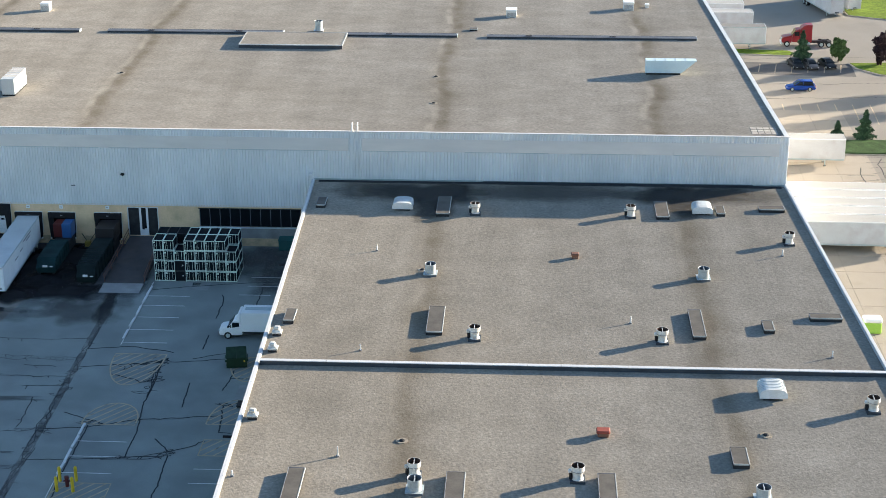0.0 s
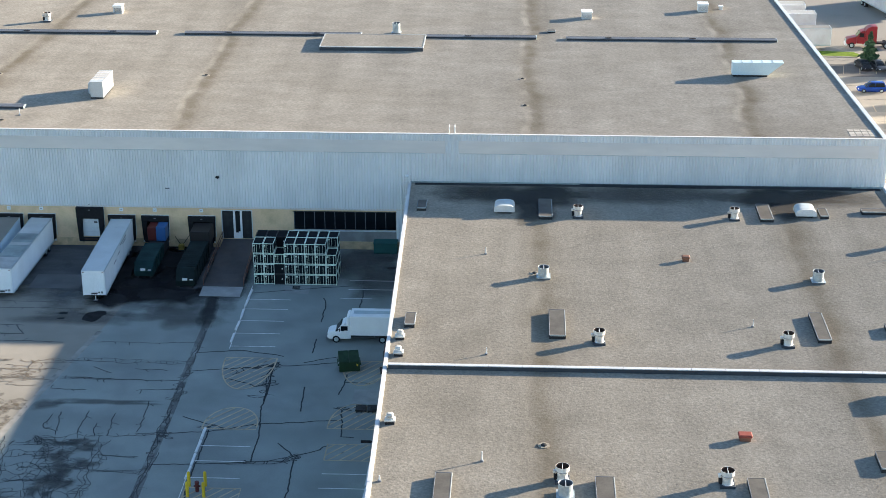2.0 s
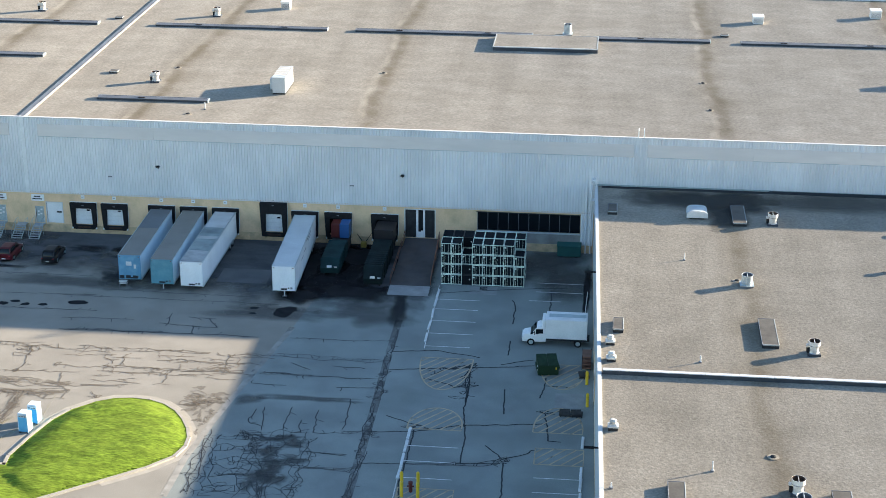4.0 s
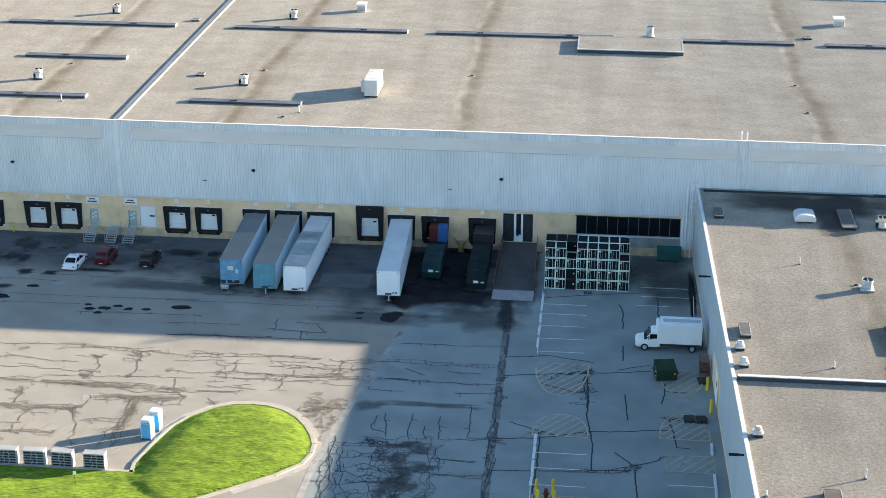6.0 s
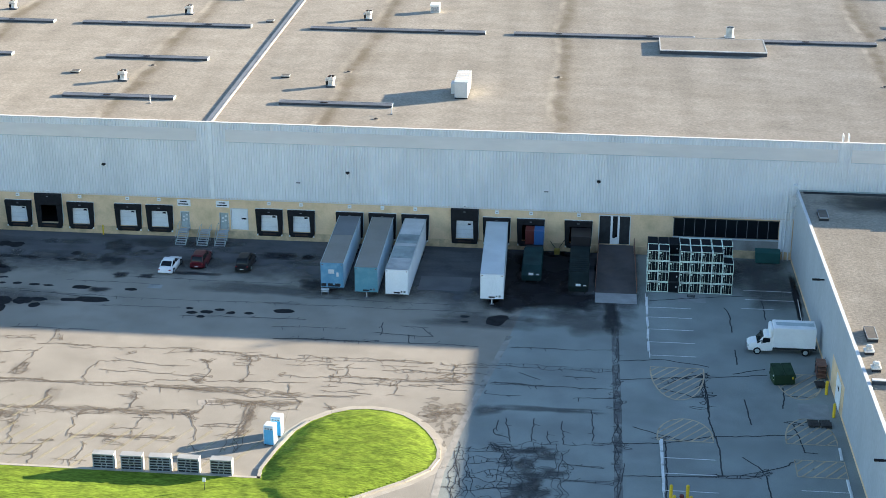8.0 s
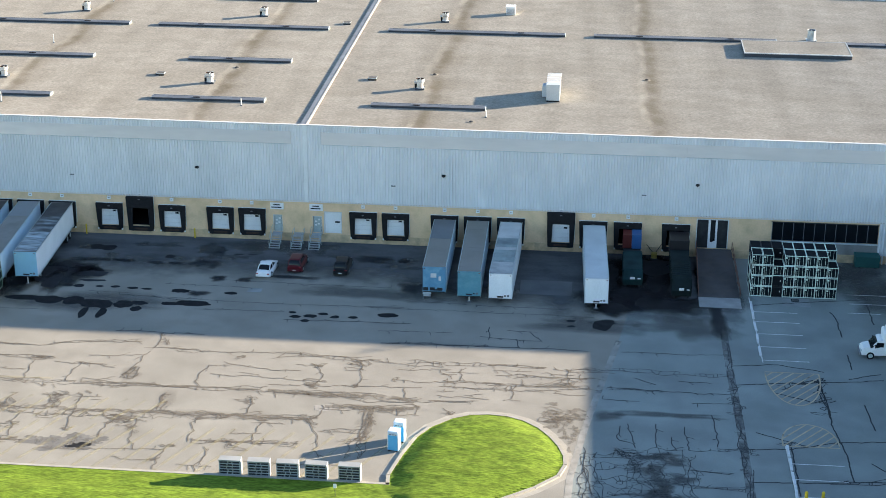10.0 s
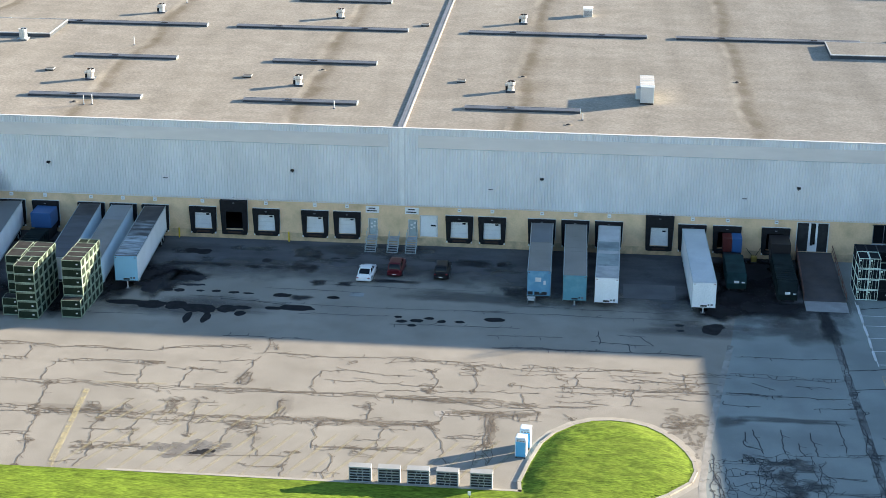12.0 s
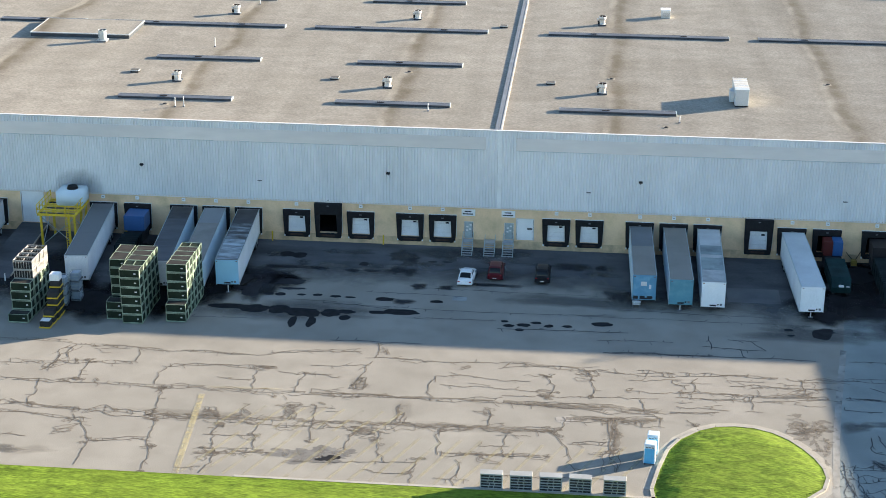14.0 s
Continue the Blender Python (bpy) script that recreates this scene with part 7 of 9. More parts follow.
def edge_distance(x, y, line):
    best = 1e9
    for (ax, ay), (bx, by) in zip(line, line[1:]):
        dx, dy = bx - ax, by - ay
        k = max(0.0, min(1.0, ((x - ax) * dx + (y - ay) * dy) / (dx * dx + dy * dy)))
        best = min(best, math.hypot(x - ax - k * dx, y - ay - k * dy))
    return best


LAWN = EDGE + [(-230, -113)]


def lawn_height(x, y):
    d = edge_distance(x, y, EDGE)
    swell = max(0.0, 1 - ((x + 45.2) / 9.5) ** 2 - ((y + 52.3) / 11.5) ** 2) ** 0.5
    h = 0.14 + 0.62 * swell * math.sin(min(1.0, d / 3.0) * math.pi / 2)
    h += 0.55 * min(1.0, d / 6.0) * (0.5 + 0.5 * math.tanh((-60.5 - y) / 2.0))
    h += 0.06 * noise.noise(Vector((x * 0.5, y * 0.5, 0))) * min(1, d) + 0.05 * noise.noise(Vector((x * 0.8, y * 1.9, 3))) * min(1, d) + 0.045 * noise.noise(Vector((x * 2.0, y * 3.8, 8)))
    return 0.135 + (h - 0.135) * min(1.0, d / 0.8)


def patch(x0, x1, y0, y1, step):
    verts, faces, at = [], [], {}
    nx, ny = int((x1 - x0) / step), int((y1 - y0) / step)
    for i in range(nx + 1):
        for j in range(ny + 1):
            x, y = x0 + i * step, y0 + j * step
            if inside(x, y, LAWN):
                at[i, j] = len(verts)
                verts.append((x, y, lawn_height(x, y)))
    for i in range(nx):
        for j in range(ny):
            k = [(i, j), (i + 1, j), (i + 1, j + 1), (i, j + 1)]
            if all(c in at for c in k):
                faces.append([at[c] for c in k])
    return verts, faces


bm = bmesh.new()
prism(bm, LAWN, -0.2, 0.128)
lawn = structure("lawn", bm, M["grass"], "bright green mown lawn with a rounded mound")
v1, f1 = patch(-56, -37, -66, -43.5, 0.3)
me = bpy.data.meshes.new("lawn_mound")
me.from_pydata(v1, [], f1)
me.materials.append(M["grass"])
for p in me.polygons:
    p.use_smooth = True
ob = new("lawn_mound", me)
ob.parent = lawn
v2, f2 = patch(-135, -55.7, -72, -58.2, 0.45)
me = bpy.data.meshes.new("lawn_strip")
me.from_pydata(v2, [], f2)
me.materials.append(M["grass"])
for p in me.polygons:
    p.use_smooth = True
ob = new("lawn_strip", me)
ob.parent = lawn
def strip(line, w, z0, z1, bm):
    """A raised band along a line, w metres to its right-hand side."""
    n = len(line)
    off = []
    for i in range(n):
        a, b = Vector(line[max(0, i - 1)]), Vector(line[min(n - 1, i + 1)])
        d = (b - a).normalized()
        off.append((line[i][0] - d.y * w, line[i][1] + d.x * w))
    for i in range(n - 1):
        p = [line[i], line[i + 1], off[i + 1], off[i]]
        prism(bm, p, z0, z1)


kb = tagged(new("kerb"), "pale concrete kerb round the lawn", kind="structure")
dense = []
for (ax, ay), (bx, by) in zip(EDGE[1:], EDGE[2:22]):
    n = max(1, round(math.hypot(bx - ax, by - ay) / 3.0))
    dense += [(ax + (bx - ax) * i / n, ay + (by - ay) * i / n) for i in range(n)]
for p, q in zip(dense, dense[1:]):
    d = (Vector(q) - Vector(p)).normalized() * 0.012
    bm = bmesh.new()
    strip([p, (q[0] - d.x, q[1] - d.y)], 0.34, -0.05, 0.15, bm)
    part("kerb_stone", bm, M["kerb"], kb)
# gutter pan round the island
bm = bmesh.new()
line = EDGE[3:20]
n = len(line)
outer = []
for i in range(n):
    a, b = Vector(line[max(0, i - 1)]), Vector(line[min(n - 1, i + 1)])
    d = (b - a).normalized()
    outer.append((line[i][0] - d.y * 0.95, line[i][1] + d.x * 0.95))
for i in range(n - 1):
    prism(bm, [line[i], line[i + 1], outer[i + 1], outer[i]], -0.05, 0.006)
part("gutter", bm, M["kerb"], kb)

# ---- paving marks, stains and sealed cracks ----
class Sheet:
    """Thin flat pieces laid just above the ground, gathered into one mesh."""

    def __init__(self, z):
        self.v, self.f, self.z, self.fade, self.lay = [], [], z, {}, 0

    def ribbon(self, pts, w):
        if len(pts) < 2:
            return
        n0, n = len(self.v), len(pts)
        self.lay = (self.lay + 1) % 11
        z = self.z + 0.0003 * self.lay
        for i in range(n):
            a, b = pts[max(0, i - 1)], pts[min(n - 1, i + 1)]
            dx, dy = b[0] - a[0], b[1] - a[1]
            k = w / 2 / (math.hypot(dx, dy) or 1)
            x, y = pts[i]
            self.v += [(x - dy * k, y + dx * k, z), (x + dy * k, y - dx * k, z)]
        self.f += [(n0 + 2 * i, n0 + 2 * i + 1, n0 + 2 * i + 3, n0 + 2 * i + 2) for i in range(n - 1)]

    def blob(self, x, y, rx, ry, seed, rough=0.22, n=34):
        n0 = len(self.v)
        self.z += 0.0002
        for i in range(n):
            a = 2 * math.pi * i / n
            k = 1 + rough * (noise.noise(Vector((math.cos(a) * 1.7, math.sin(a) * 1.7, seed * 3.1))) * 2 + noise.noise(Vector((math.cos(a) * 4.5, math.sin(a) * 4.5, seed * 1.7))))
            self.v.append((x + rx * k * math.cos(a), y + ry * k * math.sin(a), self.z))
        self.f.append(tuple(range(n0, n0 + n)))

    def soft(self, x, y, rx, ry, seed, rough=0.3, n=28):
        """A stain whose fade runs from 1 in the middle to 0 at the rim."""
        n0 = len(self.v)
        self.z += 0.0001
        for ring, k0 in ((0, 0.35), (1, 0.75), (2, 1.15)):
            for i in range(n):
                a = 2 * math.pi * i / n
                k = k0 * (1 + rough * noise.noise(Vector((math.cos(a) * 1.7, math.sin(a) * 1.7, seed * 3.1))) * 2)
                self.v.append((x + rx * k * math.cos(a), y + ry * k * math.sin(a), self.z))
                self.fade[len(self.v) - 1] = (1.0, 0.55, 0.0)[ring]
        self.f.append(tuple(range(n0, n0 + n)))
        for r in range(2):
            for i in range(n):
                j = (i + 1) % n
                self.f.append((n0 + r * n + i, n0 + r * n + n + i, n0 + r * n + n + j, n0 + r * n + j))

    def done(self, name, material, label, category):
        me = bpy.data.meshes.new(name)
        me.from_pydata(self.v, [], self.f)
        me.materials.append(material)
        if self.fade:
            layer = me.attributes.new("fade", "FLOAT", "POINT")
            for i, k in self.fade.items():
                layer.data[i].value = k
        return tagged(new(name, me), label, category, kind="stuff")


rc = random.Random(21)


def wander(x0, y0, x1, y1, amp, step=0.55):
    L = math.hypot(x1 - x0, y1 - y0)
    n = max(2, int(L / step))
    nx, ny = -(y1 - y0) / L, (x1 - x0) / L
    o, pts = 0.0, []
    for i in range(n + 1):
        u = i / n
        k = min(1.0, 4 * u, 4 * (1 - u) + 0.15)
        o = o * 0.86 + rc.gauss(0, amp * 0.42)
        pts.append((x0 + (x1 - x0) * u + nx * o * k, y0 + (y1 - y0) * u + ny * o * k))
    return pts


apron = Sheet(0.004)
x = -134.0
while x < -17.5:
    far = -10.8 + rc.uniform(-0.6, 0.6) - 4.6 * (0.5 + 0.5 * math.tanh((x + 56.5) / 1.5)) - 2.6 * (0.5 + 0.5 * math.tanh((x + 40) / 1.2)) - 10.5 * (0.5 + 0.5 * math.tanh((-101 - x) / 3.0))
    for y, k in ((-0.1, 0.9), (far + 5.2, 0.85), (far + 1.6, 0.5), (far - 2.8, 0.0)):
        apron.v.append((x, y, 0.004))
        apron.fade[len(apron.v) - 1] = k * (1.0 if x < -19 else 0.0)
    x += 1.3
for i in range(len(apron.v) // 4 - 1):
    for j in range(3):
        apron.f.append((4 * i + j, 4 * i + j + 1, 4 * i + j + 5, 4 * i + j + 4))
apron.done("dock_apron", M["asphalt_dark_soft"], "darker oily asphalt along the docks", "asphalt")
lite = Sheet(0.008)
for x0, x1, y0, y1 in ((-43.5, -37.6, -13.6, -9.5),):
    lite.v += [(x0, y0, 0.008), (x1, y0, 0.008), (x1, y1, 0.008), (x0, y1, 0.008)]
    k = len(lite.v)
    lite.f.append((k - 4, k - 3, k - 2, k - 1))
lite.done("asphalt_repairs", mat("greyer asphalt repair", (0.125, 0.128, 0.134), rough=0.85, var=0.2, scale=0.3, bump=0.15), "greyer patched asphalt by the docks", "asphalt")

wet = Sheet(0.012)
WET = (
    [(-98.4, -20.6, 2.3, 0.55), (-95.8, -20.9, 1.6, 0.9), (-93.0, -20.8, 1.2, 0.95), (-90.4, -21.4, 1.7, 1.0), (-90.9, -24.0, 0.4, 1.3), (-88.9, -23.8, 0.45, 1.3), (-89.3, -21.6, 0.9, 0.9), (-87.2, -21.3, 1.0, 0.8), (-85.5, -20.8, 0.9, 0.45), (-85.4, -22.4, 0.6, 0.6), (-79.6, -20.3, 1.9, 0.7), (-82.0, -20.6, 0.9, 0.4)],
    [(-94.9, -16.7, 0.55, 0.35), (-93.6, -16.7, 0.6, 0.4), (-91.2, -16.6, 0.4, 0.25), (-89.4, -16.5, 0.5, 0.3), (-87.3, -16.7, 0.6, 0.3), (-85.6, -16.8, 0.6, 0.22), (-81.7, -16.9, 1.0, 0.5), (-75.9, -17.0, 0.7, 0.35), (-85.5, -6.8, 0.5, 0.55), (-95.0, -4.6, 0.8, 0.75), (-93.5, -4.8, 0.8, 0.7), (-77.5, -5.3, 0.5, 0.2), (-75.8, -5.2, 0.5, 0.2)],
    [(-67.5, -22.6, 0.6, 0.35), (-65.9, -22.3, 0.65, 0.4), (-64.6, -21.6, 0.5, 0.3), (-63.2, -22.3, 0.45, 0.35), (-61.2, -22.2, 0.5, 0.3), (-66.3, -23.6, 0.45, 0.3), (-68.0, -21.5, 0.4, 0.25), (-57.5, -21.2, 1.1, 0.5), (-34.1, -21.5, 0.9, 1.2), (-33.6, -20.6, 0.9, 0.7), (-37.5, -20.6, 0.45, 0.3), (-37.4, -22.0, 0.4, 0.2)],
)
for i, (x, y, rx, ry) in enumerate(WET[0] + WET[1] + WET[2]):
    wet.blob(x, y, rx * 1.1, ry * 1.15, i, 0.13)
wet.done("oil_stains", M["wet"], "dark wet oil stains on asphalt", "stain")
gr = Sheet(0.009)
# grease at the compactors; other rows blacken ground by trailers, bins and wall
for i, (x, y, rx, ry) in enumerate(((-31.0, -12.5, 4.6, 3.0), (-27.5, -14.8, 3.8, 2.2), (-27.9, -7, 1.6, 6.0), (-33.0, -16.3, 2.2, 2.2), (-111.3, -8.5, 2.4, 5.5), (-111.5, -17.0, 2.2, 3.4), (-28.4, -4.0, 3.4, 4.2), (-113.5, -21.5, 4.5, 4.5), (-106.0, -17.0, 3.0, 6.0), (-121.5, -14.0, 4.0, 7.0), (-100.6, -13.0, 1.6, 6.0), (-33.2, -7.0, 1.1, 5.5), (-22.9, -7.0, 0.6, 5.0), (-0.85, -12.5, 0.28, 6.5), (-0.9, -21.0, 0.3, 1.6))):
    gr.soft(x, y, rx * 1.3, ry * 1.25, 40 + i, 0.25, 40)
gr.done("grease_stain", M["black_ground_soft"], "black grease round the compactors", "stain")
st = Sheet(0.006)
DULL_PATCHES = [(rc.gauss(-29.2, 1.1), -50.0 - 0.75 * k + rc.gauss(0, 0.4), rc.uniform(0.4, 1.0), rc.uniform(0.4, 0.9)) for k in range(14)]
# the last four are darker ground in the wing corner and at the ramp foot
DULL_PATCHES += [(-113, -55.0, 1.6, 0.6), (-27.4, -41.8, 3.8, 0.55), (-33.4, -42.6, 1.2, 1.0), (-35.5, -21.5, 5.0, 1.6), (-24.5, -20.5, 3.6, 2.6), (-60.0, -15.4, 6, 1.4), (-92.0, -21.0, 8, 1.8), (-74.0, -2.4, 4.0, 1.2), (-4.4, -5.6, 3.6, 4.6), (-3.2, -10.5, 2.4, 4.0), (-6.5, -3.0, 3.0, 2.6), (-20.5, -12.5, 2.2, 2.2)]
DULL_PATCHES += [(rc.uniform(-97, -56), rc.uniform(-7.5, -1.5), rc.uniform(0.5, 1.6), rc.uniform(0.3, 0.9)) for _ in range(26)]
for i, (x, y, rx, ry) in enumerate(DULL_PATCHES):
    st.soft(x, y, rx * 1.4, ry * 1.3, 70 + i)
ds = Sheet(0.0095)
for i, (x, y, rx, ry) in enumerate(((-94.4, -8.6, 2.0, 0.45), (-90.5, -8.6, 0.8, 0.4), (-86.5, -8.9, 0.9, 0.3), (-84.3, -8.9, 0.9, 0.3), (-81.6, -4.1, 0.8, 1.4), (-80.0, -4.5, 0.8, 1.3), (-81.4, -8.3, 0.9, 1.0), (-79.8, -8.7, 0.7, 0.8), (-61.2, -5.2, 1.7, 0.9), (-57.8, -5.2, 0.5, 0.8), (-55.6, -13.3, 1.1, 1.3), (-78.3, -12.9, 0.8, 0.7), (-75.3, -12.9, 0.7, 0.5), (-95.4, -12.3, 3.0, 2.0), (-95.0, -12.0, 2.4, 1.6), (-97.6, -11.6, 1.8, 1.9), (-96.7, -16.0, 1.5, 2.8), (-96.4, -14.8, 1.6, 2.2), (-79.7, -17.4, 0.9, 0.6), (-70.0, -11.6, 2.4, 0.35), (-21.5, -18.6, 0.7, 4.2))):
    ds.soft(x, y, rx * 1.35, ry * 1.3, 240 + i)
dh = Sheet(0.0108)
for i, (x, y, rx, ry) in enumerate(((-95.2, -12.4, 3.0, 1.5), (-97.9, -12.4, 1.7, 1.3), (-93.0, -13.0, 1.6, 0.8), (-97.0, -15.6, 0.9, 2.2), (-98.6, -15.2, 0.8, 0.5), (-99.4, -13.6, 1.7, 1.1), (-92.4, -15.0, 1.6, 0.35))):
    dh.blob(x, y, rx, ry, 310 + i, 0.25)
dh.done("damp_patch", mat("sooty damp asphalt", (0.034, 0.034, 0.038), rough=0.8, var=0.3, scale=0.9, bump=0.05, spec=0.1), "hard-edged dark damp patch on the dock apron", "stain")
ds.done("damp_stains", M["damp_soft"], "dark damp streaks on the dock apron", "stain")
for i, (x, y, rx, ry) in enumerate(((-56.0, -43.4, 3.6, 0.5), (-96.0, -46.2, 5.0, 0.5), (-71.0, -46.4, 6.0, 0.6), (-60.0, -41.2, 6.0, 0.4), (-110.0, -55.0, 2.0, 0.6), (-56.4, -45.4, 0.8, 1.6), (-76.4, -43.8, 0.7, 1.8), (-81.5, -38.4, 0.8, 1.3))):
    fs = Sheet(0.0072 + 0.0002 * i)
    fs.soft(x, y, rx * 1.3, ry * 1.3, 170 + i)
    fs.done("scuffed_asphalt", M["filler_soft"], "greyer scuffed patches in sunlit asphalt", "stain")
mp = Sheet(0.0090)
for i in range(26):
    mp.blob(rc.gauss(-38.0, 0.9), rc.gauss(-44.2, 1.6), rc.uniform(0.25, 0.75), rc.uniform(0.2, 0.6), 500 + i, 0.5, 26)
for i in range(10):
    mp.blob(rc.gauss(-36.9, 0.4), rc.uniform(-50.0, -45.5), rc.uniform(0.2, 0.5), rc.uniform(0.2, 0.6), 540 + i, 0.5, 26)
mp.done("mottled_filler", M["filler_worn"], "mottled brown filler by the kerb", "stain")
pt = Sheet(0.0098)
pt.blob(-83.6, -53.4, 3.0, 1.25, 31, 0.5, 60), pt.blob(-82.0, -52.9, 1.8, 1.5, 37, 0.4, 50), pt.blob(-86.3, -53.6, 1.8, 0.5, 33, 0.4, 40)
pt.done("worn_patch", M["worn_patch"], "ragged grey patch of worn-through asphalt", "stain")
wet_core = Sheet(0.0125)
for i, (x, y, rx, ry) in enumerate(((-82.2, -53.7, 0.75, 0.45), (-81.4, -53.5, 0.4, 0.3), (-82.9, -54.0, 0.4, 0.3))):
    wet_core.blob(x, y, rx, ry, 90 + i, 0.3)
wet_core.done("oil_spot", M["wet"], "small dark oil spot on pale asphalt", "stain")
pl = Sheet(0.0102)
pl.blob(-60.9, -43.9, 1.0, 0.75, 12, 0.2)
pl.done("pale_patch", mat("pale skim coat", (0.315, 0.292, 0.26), rough=0.9, var=0.12, scale=1.0, bump=0.15), "pale skim patch in worn asphalt", "stain")
st.done("tyre_stains", M["stain_soft"], "dull dark stains on worn asphalt", "stain")

cr, co = Sheet(0.022), Sheet(0.026)


def jag(x0, y0, x1, y1, amp, step=0.5, kink=0.1):
    """A cracked line: straight bits that turn sharply, with small kinks."""
    L = math.hypot(x1 - x0, y1 - y0)
    n = max(2, int(L / step))
    nx, ny = -(y1 - y0) / (L or 1), (x1 - x0) / (L or 1)
    sd = rc.uniform(0, 99)
    pts = []
    for i in range(n + 1):
        u = i / n
        k = min(1.0, 5 * u, 5 * (1 - u))
        o = k * amp * (1.9 * noise.noise(Vector((u * L * 0.16, sd, 0))) + 1.0 * noise.noise(Vector((u * L * 0.6, sd, 4)))) + k * rc.gauss(0, kink)
        pts.append((x0 + (x1 - x0) * u + nx * o, y0 + (y1 - y0) * u + ny * o))
    return pts


def loop(sh, x, y, r, w):
    """One closed ring of sealant, pulled out of round."""
    a, b, ph, sd = r * rc.uniform(0.8, 1.7), r * rc.uniform(0.35, 0.7), rc.gauss(0, 0.5), rc.uniform(0, 99)
    pts = []
    for i in range(13):
        u = 2 * math.pi * i / 12
        k = 1 + 1.1 * noise.noise(Vector((math.cos(u) * 1.3, math.sin(u) * 1.3, sd)))
        cx, cy = a * k * math.cos(u), b * k * math.sin(u)
        pts.append((x + cx * math.cos(ph) - cy * math.sin(ph), y + cx * math.sin(ph) + cy * math.cos(ph)))
    sh.ribbon(pts, w)


def knot(sh, x, y, r, n, w):
    """A nest of rings where cracks meet."""
    for _ in range(n):
        loop(sh, x + rc.gauss(0, 0.5) * r, y + rc.gauss(0, 0.6) * r, r * rc.uniform(0.35, 0.75), w * rc.uniform(0.7, 1.0))


def twigs(sh, pts, every, size, w):
    """Short side cracks off a line."""
    s = rc.uniform(0, every)
    for p, q in zip(pts, pts[1:]):
        s -= math.hypot(q[0] - p[0], q[1] - p[1])
        if s < 0:
            s = every * rc.uniform(0.4, 1.6)
            a = math.atan2(q[1] - p[1], q[0] - p[0]) + rc.choice((-1, 1)) * rc.uniform(0.5, 1.6)
            d = size * rc.uniform(0.35, 1.2)
            e = (p[0] + d * math.cos(a), p[1] + d * math.sin(a))
            sh.ribbon([p, ((p[0] + e[0]) / 2 + rc.gauss(0, 0.08), (p[1] + e[1]) / 2 + rc.gauss(0, 0.08)), e], w)


def crack(sh, x0, y0, x1, y1, w=0.1, amp=0.35, ends=0.0):
    """A single crack with side twigs and, at its ends, a chance of rings."""
    pts = jag(x0, y0, x1, y1, amp, 0.5, 0.055 if sh is cr else 0.1)
    sh.ribbon(pts, w)
    twigs(sh, pts, 2.6, 0.8, w * 0.75)
    for p in (pts[0], pts[-1]):
        if rc.random() < ends:
            knot(sh, p[0], p[1], rc.uniform(0.35, 0.65), rc.randint(2, 4), w)


def bundle(sh, x0, y0, x1, y1, strands, spread, w=0.09, sway=0.5):
    """A long run of strands that part and meet round slim islands of asphalt."""
    L = math.hypot(x1 - x0, y1 - y0)
    ux, uy = (x1 - x0) / L, (y1 - y0) / L
    sd = rc.uniform(0, 99)
    n = max(4, int(L / 0.42))

    def at(s, k):
        mid_ = sway * 1.4 * noise.noise(Vector((s * 0.12, sd, 1))) * min(1.0, s / 3, (L - s) / 3)
        thick = spread * max(0.08, 0.95 + 1.1 * noise.noise(Vector((s * 0.14, sd, 7))))
        o = mid_ + thick * (k - (strands - 1) / 2) / max(1, strands - 1) * 1.2 + thick * 1.15 * noise.noise(Vector((s * 0.6, sd, 11 + k * 5))) + 0.06 * noise.noise(Vector((s * 2.1, sd, 23 + k)))
        return (x0 + ux * s - uy * o, y0 + uy * s + ux * o)

    for k in range(strands):
        i = 0 if k == 0 else rc.randint(0, 6)
        while i < n:
            j = min(n, i + rc.randint(10, 40))
            pts = [at(L * a / n, k) for a in range(i, j + 1)]
            sh.ribbon(pts, w * rc.uniform(0.75, 1.1))
            i = j + (rc.randint(0, 3) if k == 0 else rc.randint(1, 9))
    s = rc.uniform(0, 1.5)
    while s < L and strands > 1:
        a, b = rc.sample(range(strands), 2)
        sh.ribbon([at(s, a), at(min(L, s + rc.uniform(-0.5, 0.5)), b)], w * 0.8)
        if rc.random() < 0.22 * strands / 3:
            p = at(s, a)
            loop(sh, p[0], p[1], spread * rc.uniform(0.35, 0.8), w * 0.85)
        s += rc.uniform(0.4, 1.5)
    twigs(sh, [at(L * i / n, 0) for i in range(n + 1)], 2.4, 0.55 + spread * 0.7, w * 0.8)


# sunlit part of the yard: the joints that run with the docks
for row in ((-81.8, -32.3, -67.9, -32.1), (-85.5, -54.6, -74.2, -53.7), (-78.7, -55.4, -74.5, -55.6), (-67.2, -39.4, -51.8, -38.5), (-54.7, -37.0, -44.1, -36.7), (-44.7, -35.0, -34.7, -34.5), (-74.1, -35.7, -64.5, -35.9), (-73.5, -37.6, -62.0, -38.2), (-90.0, -36.4, -83.5, -37.2), (-94.6, -50.3, -90.0, -50.1), (-120, -52.0, -111, -52.4), (-50.2, -40.0, -45.0, -40.4), (-87.0, -34.6, -81.0, -33.9), (-96.0, -38.2, -92.6, -38.5), (-66.4, -55.2, -57.0, -55.0)):
    crack(co, *row, 0.08, 0.3, 0.15)
